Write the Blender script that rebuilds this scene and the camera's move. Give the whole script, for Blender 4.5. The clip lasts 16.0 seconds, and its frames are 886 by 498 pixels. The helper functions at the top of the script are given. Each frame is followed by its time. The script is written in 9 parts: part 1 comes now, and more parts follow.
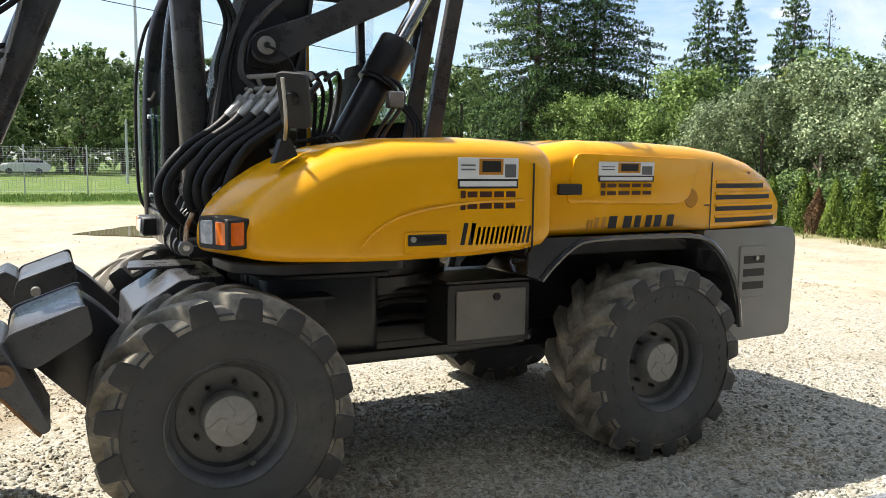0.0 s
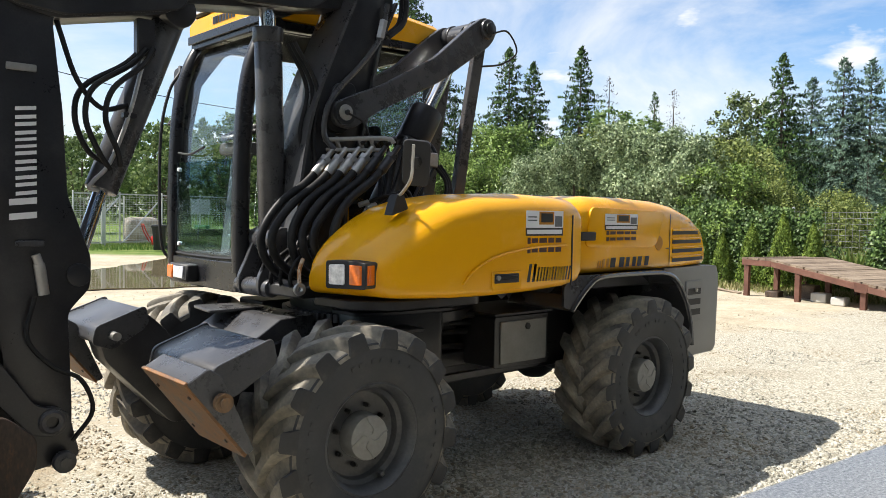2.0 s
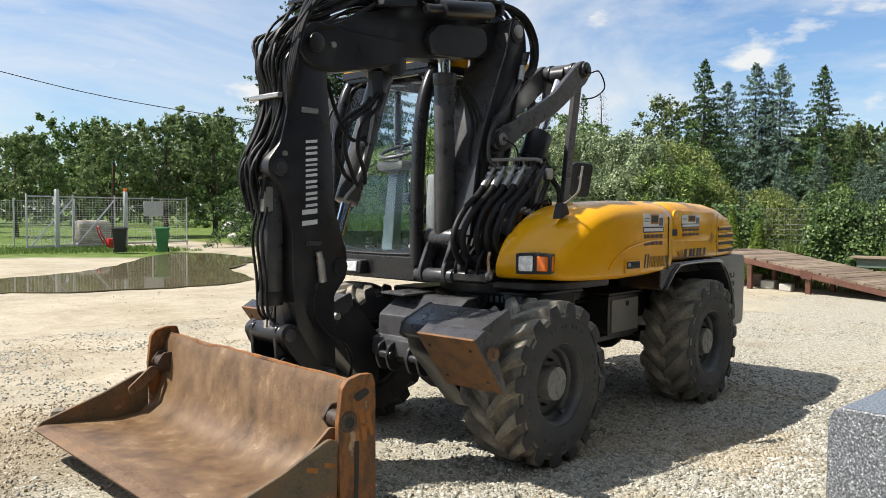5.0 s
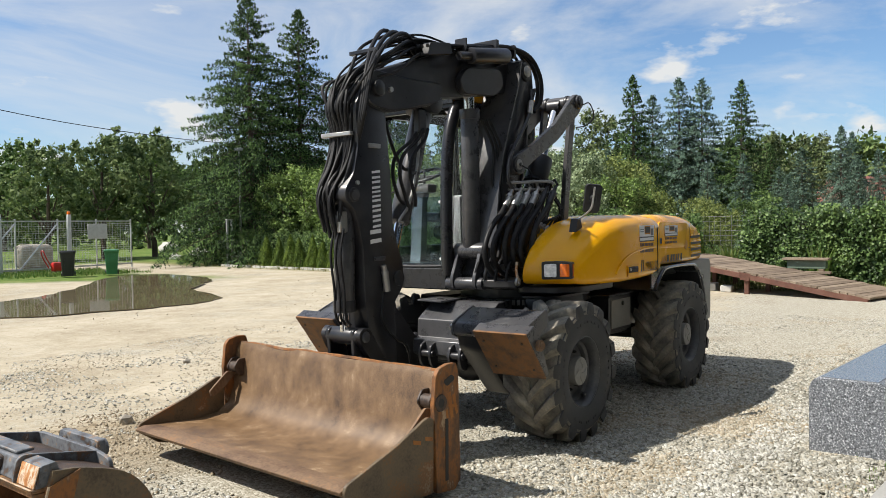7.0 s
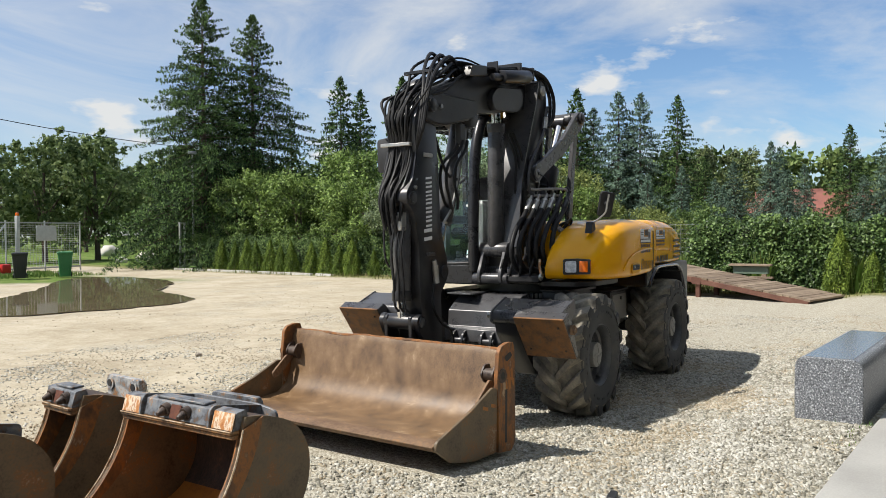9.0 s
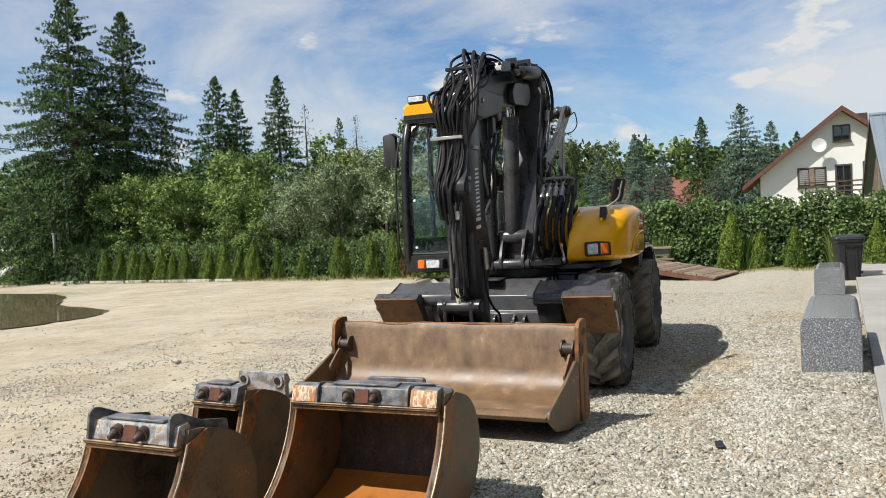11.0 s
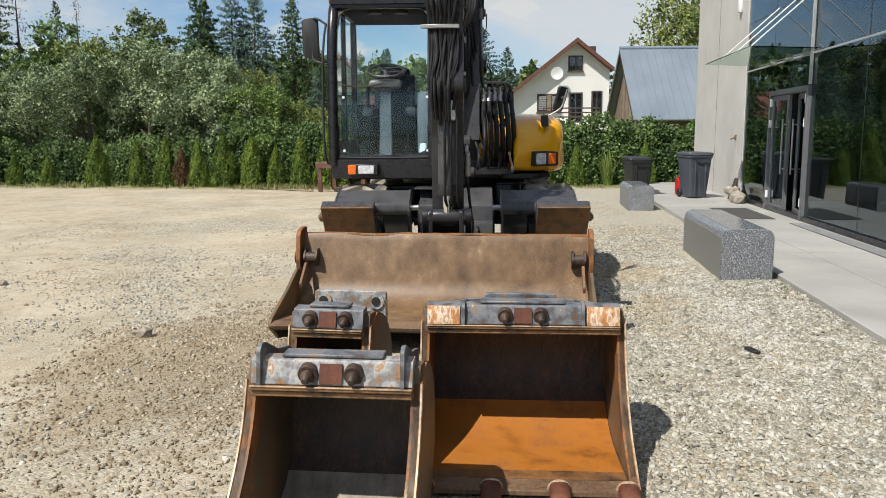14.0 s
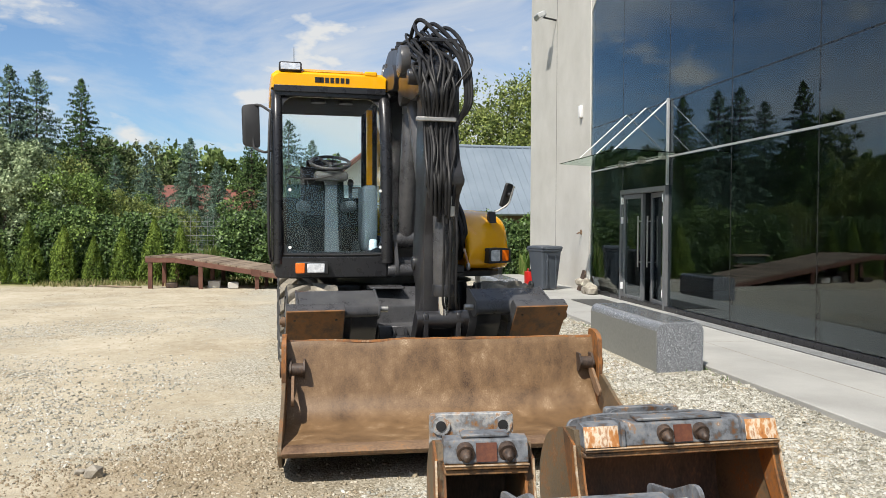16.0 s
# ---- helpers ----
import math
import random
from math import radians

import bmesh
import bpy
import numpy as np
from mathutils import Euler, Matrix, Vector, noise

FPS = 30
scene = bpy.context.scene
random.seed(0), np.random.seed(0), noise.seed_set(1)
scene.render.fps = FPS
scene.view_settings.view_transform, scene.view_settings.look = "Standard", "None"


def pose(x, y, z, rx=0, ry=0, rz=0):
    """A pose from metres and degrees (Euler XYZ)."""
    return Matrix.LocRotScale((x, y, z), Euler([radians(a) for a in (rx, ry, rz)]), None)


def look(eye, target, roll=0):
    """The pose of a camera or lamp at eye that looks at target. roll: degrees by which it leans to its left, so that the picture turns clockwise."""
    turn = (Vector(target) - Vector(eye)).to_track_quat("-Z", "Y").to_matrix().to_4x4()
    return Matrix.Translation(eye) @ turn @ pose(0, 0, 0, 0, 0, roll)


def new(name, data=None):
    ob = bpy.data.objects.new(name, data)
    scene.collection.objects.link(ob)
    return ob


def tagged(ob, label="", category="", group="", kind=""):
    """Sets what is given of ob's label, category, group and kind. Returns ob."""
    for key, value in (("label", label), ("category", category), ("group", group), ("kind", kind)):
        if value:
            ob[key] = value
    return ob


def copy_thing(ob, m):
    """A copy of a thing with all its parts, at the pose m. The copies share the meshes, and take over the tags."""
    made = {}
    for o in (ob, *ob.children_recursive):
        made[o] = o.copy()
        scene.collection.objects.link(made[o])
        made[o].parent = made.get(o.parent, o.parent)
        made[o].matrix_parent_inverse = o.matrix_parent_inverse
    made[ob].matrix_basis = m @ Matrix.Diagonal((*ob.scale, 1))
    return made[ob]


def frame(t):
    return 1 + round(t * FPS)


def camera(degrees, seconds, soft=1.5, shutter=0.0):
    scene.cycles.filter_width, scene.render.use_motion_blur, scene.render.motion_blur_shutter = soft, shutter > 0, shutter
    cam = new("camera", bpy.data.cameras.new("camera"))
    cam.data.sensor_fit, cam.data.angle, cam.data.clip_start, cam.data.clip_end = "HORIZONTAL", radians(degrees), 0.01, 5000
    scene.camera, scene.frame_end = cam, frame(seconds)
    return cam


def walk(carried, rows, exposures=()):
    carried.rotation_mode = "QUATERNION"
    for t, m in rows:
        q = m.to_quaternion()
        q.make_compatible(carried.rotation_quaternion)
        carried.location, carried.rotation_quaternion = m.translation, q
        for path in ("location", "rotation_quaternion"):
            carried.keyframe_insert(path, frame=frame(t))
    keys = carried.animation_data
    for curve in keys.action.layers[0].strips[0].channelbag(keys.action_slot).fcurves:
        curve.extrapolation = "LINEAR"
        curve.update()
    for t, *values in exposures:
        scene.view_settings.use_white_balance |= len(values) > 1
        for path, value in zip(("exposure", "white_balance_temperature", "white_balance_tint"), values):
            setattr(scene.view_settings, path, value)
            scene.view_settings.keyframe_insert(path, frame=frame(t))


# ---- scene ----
cam = camera(59.0, 16.0, soft=0.3)
METRES, EYE, TILT, LEAN, TURN = 12.403, 1.6, 0.27, -0.53, -27.0
ROWS = [
    (0.0, 0.0, 0.0, 0.0, 0.03, -6.6, -0.23),
    (0.5, -0.0325, -0.014, 0.0008, -3.32, -6.02, -0.47),
    (1.0, -0.0682, -0.0205, 0.0002, -7.13, -5.13, -0.56),
    (1.5, -0.0997, -0.0305, 0.0001, -11.26, -4.0, -0.53),
    (2.0, -0.1325, -0.0451, 0.0015, -15.12, -3.03, -0.53),
    (2.5, -0.1645, -0.0513, 0.0021, -17.69, -2.57, -0.62),
    (3.0, -0.1946, -0.0633, 0.0029, -18.93, -2.58, -0.65),
    (3.5, -0.2198, -0.0771, 0.0058, -19.37, -2.86, -0.64),
    (4.0, -0.2482, -0.0866, 0.0046, -19.68, -3.1, -0.56),
    (6.5, -0.3616, -0.1453, 0.0072, -24.89, -2.42, 1.23),
    (7.0, -0.3888, -0.1532, 0.009, -26.26, -2.18, 1.43),
    (7.5, -0.4152, -0.1624, 0.0089, -27.3, -1.98, 1.3),
    (8.0, -0.4338, -0.1755, 0.007, -28.07, -1.85, 0.97),
    (8.5, -0.4596, -0.1822, 0.0067, -29.01, -1.87, 0.73),
    (9.0, -0.4865, -0.1789, 0.0059, -30.95, -1.74, 0.76),
    (11.5, -0.6369, -0.099, 0.0035, -43.8, -2.44, 3.42),
    (12.0, -0.6553, -0.0777, 0.0045, -46.53, -2.65, 3.37),
    (12.5, -0.662, -0.0446, 0.0034, -49.75, -2.74, 3.05),
    (13.0, -0.673, -0.0117, 0.002, -53.09, -3.35, 2.51),
    (13.5, -0.6805, 0.02, 0.0001, -56.61, -4.91, 1.74),
    (14.0, -0.6859, 0.0545, -0.0005, -61.2, -8.99, 0.28),
    (14.5, -0.7028, 0.0843, 0.0016, -66.23, -13.08, -0.41),
    (15.0, -0.7067, 0.1131, 0.0021, -70.28, -9.76, 0.26),
    (15.5, -0.7028, 0.1491, 0.0027, -73.46, -5.16, -0.14),
    (16.0, -0.6996, 0.1882, 0.0024, -76.47, -2.33, -0.32),
]
walk(cam, [(t, pose(0, 0, EYE, TILT, LEAN, TURN) @ pose(METRES * x, METRES * y, METRES * z, 90 + pitch, roll, yaw)) for t, x, y, z, yaw, pitch, roll in ROWS],
     exposures=[(0.0, 0.91), (1.5, 0.82), (3.0, 0.72), (4.0, 0.62), (6.5, 0.39), (9.0, 0.32), (11.5, 0.20), (13.0, 0.13), (14.0, 0.14), (15.0, 0.22), (16.0, 0.31)])

# ---- world and sun ----
SUN_WAY = Vector((0.57, -0.51, -1.0)).normalized()  # the way that sunlight travels
world = bpy.data.worlds.new("sky")
scene.world = world
world.use_nodes = True
wn, wl = world.node_tree.nodes, world.node_tree.links
wn.clear()
w_out, w_bg = wn.new("ShaderNodeOutputWorld"), wn.new("ShaderNodeBackground")
w_sky = wn.new("ShaderNodeTexSky")
w_sky.sky_type, w_sky.sun_disc = "NISHITA", False
w_sky.sun_elevation = math.asin(-SUN_WAY.z)
w_sky.sun_rotation = math.atan2(-SUN_WAY.x, -SUN_WAY.y)
w_sky.air_density, w_sky.dust_density, w_sky.ozone_density = 1.0, 0.6, 1.6
w_tc, w_map = wn.new("ShaderNodeTexCoord"), wn.new("ShaderNodeMapping")
w_map.inputs["Scale"].default_value = (1.0, 1.5, 3.6)
w_map.inputs["Rotation"].default_value = (0.0, 0.12, 0.5)
w_n1, w_n2 = wn.new("ShaderNodeTexNoise"), wn.new("ShaderNodeTexNoise")
w_n1.inputs["Scale"].default_value, w_n1.inputs["Detail"].default_value, w_n1.inputs["Roughness"].default_value = 1.7, 11.0, 0.60
w_n1.inputs["Distortion"].default_value = 0.8
w_n2.inputs["Scale"].default_value, w_n2.inputs["Detail"].default_value, w_n2.inputs["Roughness"].default_value = 5.6, 10.0, 0.52
w_r1, w_r2 = wn.new("ShaderNodeMapRange"), wn.new("ShaderNodeMapRange")
w_r1.inputs[1].default_value, w_r1.inputs[2].default_value, w_r1.inputs[3].default_value, w_r1.inputs[4].default_value = 0.37, 0.66, 0.0, 0.82
w_r2.inputs[1].default_value, w_r2.inputs[2].default_value, w_r2.inputs[3].default_value, w_r2.inputs[4].default_value = 0.575, 0.68, 0.0, 0.95
w_max, w_mix = wn.new("ShaderNodeMath"), wn.new("ShaderNodeMix")
w_max.operation, w_mix.data_type = "MAXIMUM", "RGBA"
w_mix.inputs["B"].default_value = (5.3, 5.35, 5.3, 1.0)
wl.new(w_tc.outputs["Generated"], w_map.inputs["Vector"])
for w_n, w_r, w_i in ((w_n1, w_r1, 0), (w_n2, w_r2, 1)):
    wl.new(w_map.outputs["Vector"], w_n.inputs["Vector"])
    wl.new(w_n.outputs["Fac"], w_r.inputs[0])
    wl.new(w_r.outputs[0], w_max.inputs[w_i])
wl.new(w_max.outputs[0], w_mix.inputs["Factor"])
w_deep = wn.new("ShaderNodeMix")
w_deep.data_type, w_deep.blend_type = "RGBA", "MULTIPLY"
w_deep.inputs["Factor"].default_value = 1.0
w_deep.inputs["B"].default_value = (0.66, 0.78, 0.90, 1.0)
wl.new(w_sky.outputs["Color"], w_deep.inputs["A"])
wl.new(w_deep.outputs["Result"], w_mix.inputs["A"])
wl.new(w_mix.outputs["Result"], w_bg.inputs["Color"])
w_bg.inputs["Strength"].default_value = 0.12
wl.new(w_bg.outputs["Background"], w_out.inputs["Surface"])
sun = new("sun", bpy.data.lights.new("sun", "SUN"))
sun.data.energy, sun.data.angle, sun.data.color = 4.7, radians(0.53), (1.0, 0.94, 0.85)
sun.matrix_world = look((-20, 15, 28), Vector((-20, 15, 28)) + SUN_WAY)

# ---- materials ----
def mat(name, ramp, scale=4.0, rough=(0.5, 0.7), metal=0.0, bump=0.0, bump_scale=60.0, fine=0.25, stretch=(1, 1, 1), coat=0.0, spec=0.5, island=0.0, obj_random=0.0, detail=6.0, trans=0.0):
    """A surface whose colour runs through ramp with noise at two sizes, with relief and varied gloss."""
    m = bpy.data.materials.new(name)
    m.use_nodes = True
    n, l = m.node_tree.nodes, m.node_tree.links
    b = n["Principled BSDF"]
    tc, mp = n.new("ShaderNodeTexCoord"), n.new("ShaderNodeMapping")
    mp.inputs["Scale"].default_value = stretch
    l.new(tc.outputs["Object"], mp.inputs["Vector"])
    big, small = n.new("ShaderNodeTexNoise"), n.new("ShaderNodeTexNoise")
    big.inputs["Scale"].default_value, big.inputs["Detail"].default_value, big.inputs["Roughness"].default_value = scale, detail, 0.6
    small.inputs["Scale"].default_value, small.inputs["Detail"].default_value = bump_scale, 3.0
    mix = n.new("ShaderNodeMix")
    mix.inputs["Factor"].default_value = fine
    l.new(mp.outputs["Vector"], big.inputs["Vector"])
    l.new(mp.outputs["Vector"], small.inputs["Vector"])
    l.new(big.outputs["Fac"], mix.inputs["A"])
    l.new(small.outputs["Fac"], mix.inputs["B"])
    fac = mix.outputs["Result"]
    for amount, source in ((island, "New Geometry"), (obj_random, "Object Info")):
        if amount:
            src = n.new("ShaderNodeNewGeometry" if source == "New Geometry" else "ShaderNodeObjectInfo")
            out = src.outputs["Random Per Island"] if source == "New Geometry" else src.outputs["Random"]
            mr, add = n.new("ShaderNodeMapRange"), n.new("ShaderNodeMath")
            mr.inputs[3].default_value, mr.inputs[4].default_value = -amount, amount
            l.new(out, mr.inputs[0])
            l.new(fac, add.inputs[0])
            l.new(mr.outputs[0], add.inputs[1])
            fac = add.outputs[0]
    cr = n.new("ShaderNodeValToRGB")
    lo, hi = 0.32, 0.68
    while len(cr.color_ramp.elements) < len(ramp):
        cr.color_ramp.elements.new(0.5)
    for i, c in enumerate(ramp):
        cr.color_ramp.elements[i].position = lo + (hi - lo) * i / max(1, len(ramp) - 1)
        cr.color_ramp.elements[i].color = (*c, 1.0)
    l.new(fac, cr.inputs["Fac"])
    l.new(cr.outputs["Color"], b.inputs["Base Color"])
    rr = n.new("ShaderNodeMapRange")
    rr.inputs[1].default_value, rr.inputs[2].default_value = 0.3, 0.7
    rr.inputs[3].default_value, rr.inputs[4].default_value = rough
    l.new(mix.outputs["Result"], rr.inputs[0])
    l.new(rr.outputs[0], b.inputs["Roughness"])
    b.inputs["Metallic"].default_value = metal
    b.inputs["Coat Weight"].default_value = coat
    b.inputs["Coat Roughness"].default_value = 0.08
    b.inputs["Specular IOR Level"].default_value = spec
    if bump:
        bp = n.new("ShaderNodeBump")
        bp.inputs["Strength"].default_value, bp.inputs["Distance"].default_value = bump, 0.01
        l.new(mix.outputs["Result"], bp.inputs["Height"])
        l.new(bp.outputs["Normal"], b.inputs["Normal"])
    if trans:
        tl, ms = n.new("ShaderNodeBsdfTranslucent"), n.new("ShaderNodeMixShader")
        l.new(cr.outputs["Color"], tl.inputs["Color"])
        ms.inputs["Fac"].default_value = trans
        l.new(b.outputs["BSDF"], ms.inputs[1])
        l.new(tl.outputs["BSDF"], ms.inputs[2])
        l.new(ms.outputs["Shader"], n["Material Output"].inputs["Surface"])
    return m


def glass_mat(name, tint, ior, rough=0.0):
    """Real refracting glass, for panes with thickness."""
    m = bpy.data.materials.new(name)
    m.use_nodes = True
    n, l = m.node_tree.nodes, m.node_tree.links
    n.remove(n["Principled BSDF"])
    gl = n.new("ShaderNodeBsdfGlass")
    gl.inputs["Color"].default_value = (*tint, 1)
    gl.inputs["Roughness"].default_value = rough
    gl.inputs["IOR"].default_value = ior
    l.new(gl.outputs[0], n["Material Output"].inputs["Surface"])
    return m


YELLOW = mat("yellow_paint", [(0.87, 0.405, 0.002), (0.92, 0.44, 0.004)], 2.5, (0.20, 0.30), coat=0.15, bump=0.012, bump_scale=300, spec=0.4)
YELLOW_IN = mat("yellow_paint_inside", [(0.45, 0.19, 0.01), (0.55, 0.24, 0.01)], 5, (0.5, 0.65))
BLACK = mat("black_satin_paint", [(0.014, 0.014, 0.016), (0.023, 0.023, 0.026), (0.042, 0.041, 0.042)], 5, (0.26, 0.42), bump=0.05, bump_scale=120)
DARKGREY = mat("dark_grey_paint", [(0.042, 0.042, 0.045), (0.060, 0.060, 0.064), (0.095, 0.094, 0.094)], 6, (0.22, 0.38), bump=0.06, bump_scale=90)
CABBLACK = mat("cab_black_paint", [(0.014, 0.014, 0.016), (0.022, 0.022, 0.025)], 8, (0.22, 0.36))
LINING = mat("dark_roof_lining", [(0.012, 0.012, 0.012), (0.024, 0.023, 0.022)], 8, (0.9, 1.0), spec=0.05)
TOOLDOOR = mat("dull_grey_door_paint", [(0.17, 0.165, 0.152), (0.24, 0.232, 0.217)], 5, (0.35, 0.5))
GREY = mat("light_grey_paint", [(0.23, 0.225, 0.215), (0.28, 0.275, 0.265)], 4, (0.45, 0.6), bump=0.05, bump_scale=200)
RUBBER = mat("dusty_rubber", [(0.038, 0.040, 0.043), (0.058, 0.059, 0.062), (0.100, 0.096, 0.090)], 3.0, (0.65, 0.9), bump=0.15, bump_scale=70, fine=0.15)
TREAD = mat("dusty_tread_rubber", [(0.070, 0.068, 0.065), (0.140, 0.130, 0.112), (0.26, 0.234, 0.187), (0.42, 0.375, 0.30)], 4.0, (0.7, 0.95), bump=0.3, bump_scale=40, fine=0.20, detail=9.0)
# dark copy of the tyre rubber: the lug ends carry shade in their colour
LUG_END = mat("shaded_lug_rubber", [(0.028, 0.028, 0.030), (0.045, 0.045, 0.047), (0.10, 0.095, 0.085)], 6.0, (0.55, 0.8), bump=0.2, bump_scale=60, fine=0.2)
HOSE = mat("hose_rubber", [(0.008, 0.008, 0.009), (0.015, 0.015, 0.016), (0.032, 0.031, 0.030)], 9, (0.40, 0.6), bump=0.1, bump_scale=260, spec=0.25)
PLASTIC = mat("black_plastic", [(0.014, 0.014, 0.015), (0.024, 0.024, 0.026)], 9, (0.5, 0.65), bump=0.05, bump_scale=300)
RIM = mat("rim_black_paint", [(0.045, 0.047, 0.052), (0.072, 0.074, 0.079), (0.12, 0.12, 0.118)], 5, (0.30, 0.5), bump=0.05)
HUBCAP = mat("cast_hub", [(0.22, 0.215, 0.205), (0.30, 0.295, 0.28)], 22, (0.45, 0.6), metal=0.15, bump=0.1)
CHROME = mat("chrome", [(0.75, 0.76, 0.78), (0.85, 0.86, 0.88)], 6, (0.06, 0.14), metal=1.0)
STEEL = mat("zinc_steel", [(0.38, 0.37, 0.35), (0.55, 0.54, 0.52)], 14, (0.35, 0.5), metal=0.8)
RUST = mat("rusty_steel", [(0.045, 0.024, 0.014), (0.13, 0.075, 0.042), (0.20, 0.125, 0.072), (0.30, 0.15, 0.06)], 3.2, (0.6, 0.85), bump=0.3, bump_scale=55, stretch=(1, 1, 0.55), fine=0.35)
RUST_WORN = mat("worn_bucket_steel", [(0.042, 0.024, 0.013), (0.105, 0.061, 0.030), (0.146, 0.086, 0.041), (0.180, 0.107, 0.051), (0.23, 0.145, 0.076), (0.40, 0.30, 0.19)], 6.5, (0.34, 0.58), bump=0.25, bump_scale=150, stretch=(1, 1, 0.75), fine=0.34, detail=14.0)
FLOORSTEEL = mat("scoured_floor_steel", [(0.16, 0.128, 0.10), (0.25, 0.220, 0.185), (0.32, 0.285, 0.24), (0.42, 0.345, 0.265)], 9.0, (0.38, 0.6), bump=0.25, bump_scale=70, fine=0.25, stretch=(1, 2.0, 1))
WORNEDGE = mat("bare_worn_edge_steel", [(0.22, 0.10, 0.04), (0.45, 0.33, 0.21), (0.62, 0.55, 0.46)], 14.0, (0.4, 0.6), metal=0.2, bump=0.3, fine=0.4)
SOLE = mat("rusty_sole_steel", [(0.05, 0.030, 0.020), (0.14, 0.068, 0.028), (0.24, 0.105, 0.032), (0.16, 0.10, 0.06)], 9.0, (0.45, 0.75), bump=0.3, bump_scale=60, fine=0.2, detail=9.0)
RUST_SIDE = mat("weathered_side_plate", [(0.035, 0.024, 0.018), (0.10, 0.062, 0.038), (0.20, 0.11, 0.05), (0.30, 0.155, 0.06), (0.45, 0.36, 0.26)], 7.0, (0.42, 0.72), bump=0.4, bump_scale=50, fine=0.35, detail=9.0)
SIDE_STEEL = mat("grey_brown_side_steel", [(0.030, 0.020, 0.013), (0.085, 0.060, 0.036), (0.125, 0.092, 0.056), (0.155, 0.108, 0.062), (0.21, 0.098, 0.036), (0.28, 0.21, 0.14)], 5.0, (0.42, 0.7), bump=0.35, bump_scale=70, fine=0.3, detail=14.0)
GLOSSBLACK = mat("glossy_dark_paint", [(0.03, 0.03, 0.035), (0.045, 0.046, 0.052)], 5, (0.12, 0.25), coat=0.6)
WRAPPED = mat("weathered_boulder", [(0.20, 0.17, 0.14), (0.34, 0.30, 0.25), (0.46, 0.42, 0.37)], 3.0, (0.8, 0.95), bump=0.4, bump_scale=20)
RUST_DARK = mat("dark_bucket_steel", [(0.016, 0.012, 0.011), (0.045, 0.030, 0.022), (0.075, 0.050, 0.036), (0.155, 0.085, 0.045)], 16.0, (0.42, 0.7), bump=0.35, bump_scale=90, fine=0.45, stretch=(1, 1, 0.4))
RUST_ORANGE = mat("orange_rust", [(0.13, 0.048, 0.014), (0.31, 0.108, 0.017), (0.41, 0.148, 0.020), (0.36, 0.13, 0.024), (0.22, 0.085, 0.028)], 4.0, (0.45, 0.7), bump=0.25, bump_scale=90, fine=0.15, detail=12.0)
BLUEGREY = mat("worn_grey_paint", [(0.15, 0.06, 0.022), (0.11, 0.066, 0.04), (0.085, 0.085, 0.088), (0.125, 0.135, 0.15), (0.155, 0.165, 0.18), (0.19, 0.195, 0.20), (0.24, 0.14, 0.075), (0.50, 0.47, 0.42)], 15.0, (0.38, 0.62), bump=0.25, bump_scale=80, fine=0.15, detail=9.0)
GRANITE = mat("granite", [(0.015, 0.017, 0.020), (0.105, 0.113, 0.126), (0.225, 0.238, 0.258), (0.80, 0.82, 0.85)], 80.0, (0.3, 0.5), fine=0.25, bump=0.1, bump_scale=240, detail=2.0)
GRANITE_SIDE = mat("sawn_granite", [(0.17, 0.175, 0.165), (0.235, 0.24, 0.225)], 30.0, (0.55, 0.7), bump=0.05)
RUSTRED = mat("red_brown_rust", [(0.055, 0.018, 0.010), (0.115, 0.036, 0.018), (0.17, 0.065, 0.03)], 14.0, (0.6, 0.8), bump=0.25)
PATCHY = mat("flaking_rust", [(0.13, 0.045, 0.014), (0.34, 0.125, 0.03), (0.40, 0.18, 0.055), (0.60, 0.50, 0.38), (0.30, 0.14, 0.06), (0.55, 0.45, 0.33)], 26.0, (0.55, 0.75), bump=0.3, stretch=(1, 1, 0.35), fine=0.12, detail=8.0)
CHALKY = mat("chalky_rusting_paint", [(0.16, 0.062, 0.022), (0.29, 0.16, 0.075), (0.18, 0.18, 0.18), (0.28, 0.29, 0.30), (0.42, 0.41, 0.385), (0.34, 0.18, 0.085), (0.64, 0.61, 0.56)], 15.0, (0.42, 0.66), bump=0.3, bump_scale=70, fine=0.15, detail=9.0)
LEAF_BIRCH = mat("birch_leaves", [(0.045, 0.062, 0.026), (0.149, 0.193, 0.076), (0.301, 0.359, 0.152)], 0.6, (0.5, 0.65), island=0.20, trans=0.14, spec=0.3)
BRICKDARK = mat("sooty_brick", [(0.05, 0.035, 0.03), (0.09, 0.06, 0.05)], 5.0, (0.8, 0.95), bump=0.3)
GRANITE_TOP = mat("polished_granite", [(0.06, 0.065, 0.07), (0.16, 0.165, 0.17), (0.32, 0.33, 0.34)], 58.0, (0.12, 0.22), fine=0.5, bump_scale=240, detail=2.0)
CONCRETE = mat("cast_concrete", [(0.46, 0.445, 0.405), (0.53, 0.515, 0.475), (0.59, 0.575, 0.535)], 0.9, (0.75, 0.9), bump=0.12, bump_scale=40, fine=0.25)
PAVING = mat("paving_concrete", [(0.285, 0.28, 0.262), (0.355, 0.35, 0.33), (0.425, 0.42, 0.395)], 1.1, (0.7, 0.85), bump=0.1, bump_scale=70, fine=0.3)
WALLPAINT = mat("white_render", [(0.74, 0.73, 0.70), (0.82, 0.81, 0.78)], 0.8, (0.8, 0.9), bump=0.08)
REDROOF = mat("red_roof", [(0.15, 0.055, 0.04), (0.24, 0.09, 0.065)], 2.0, (0.6, 0.8), obj_random=0.1)
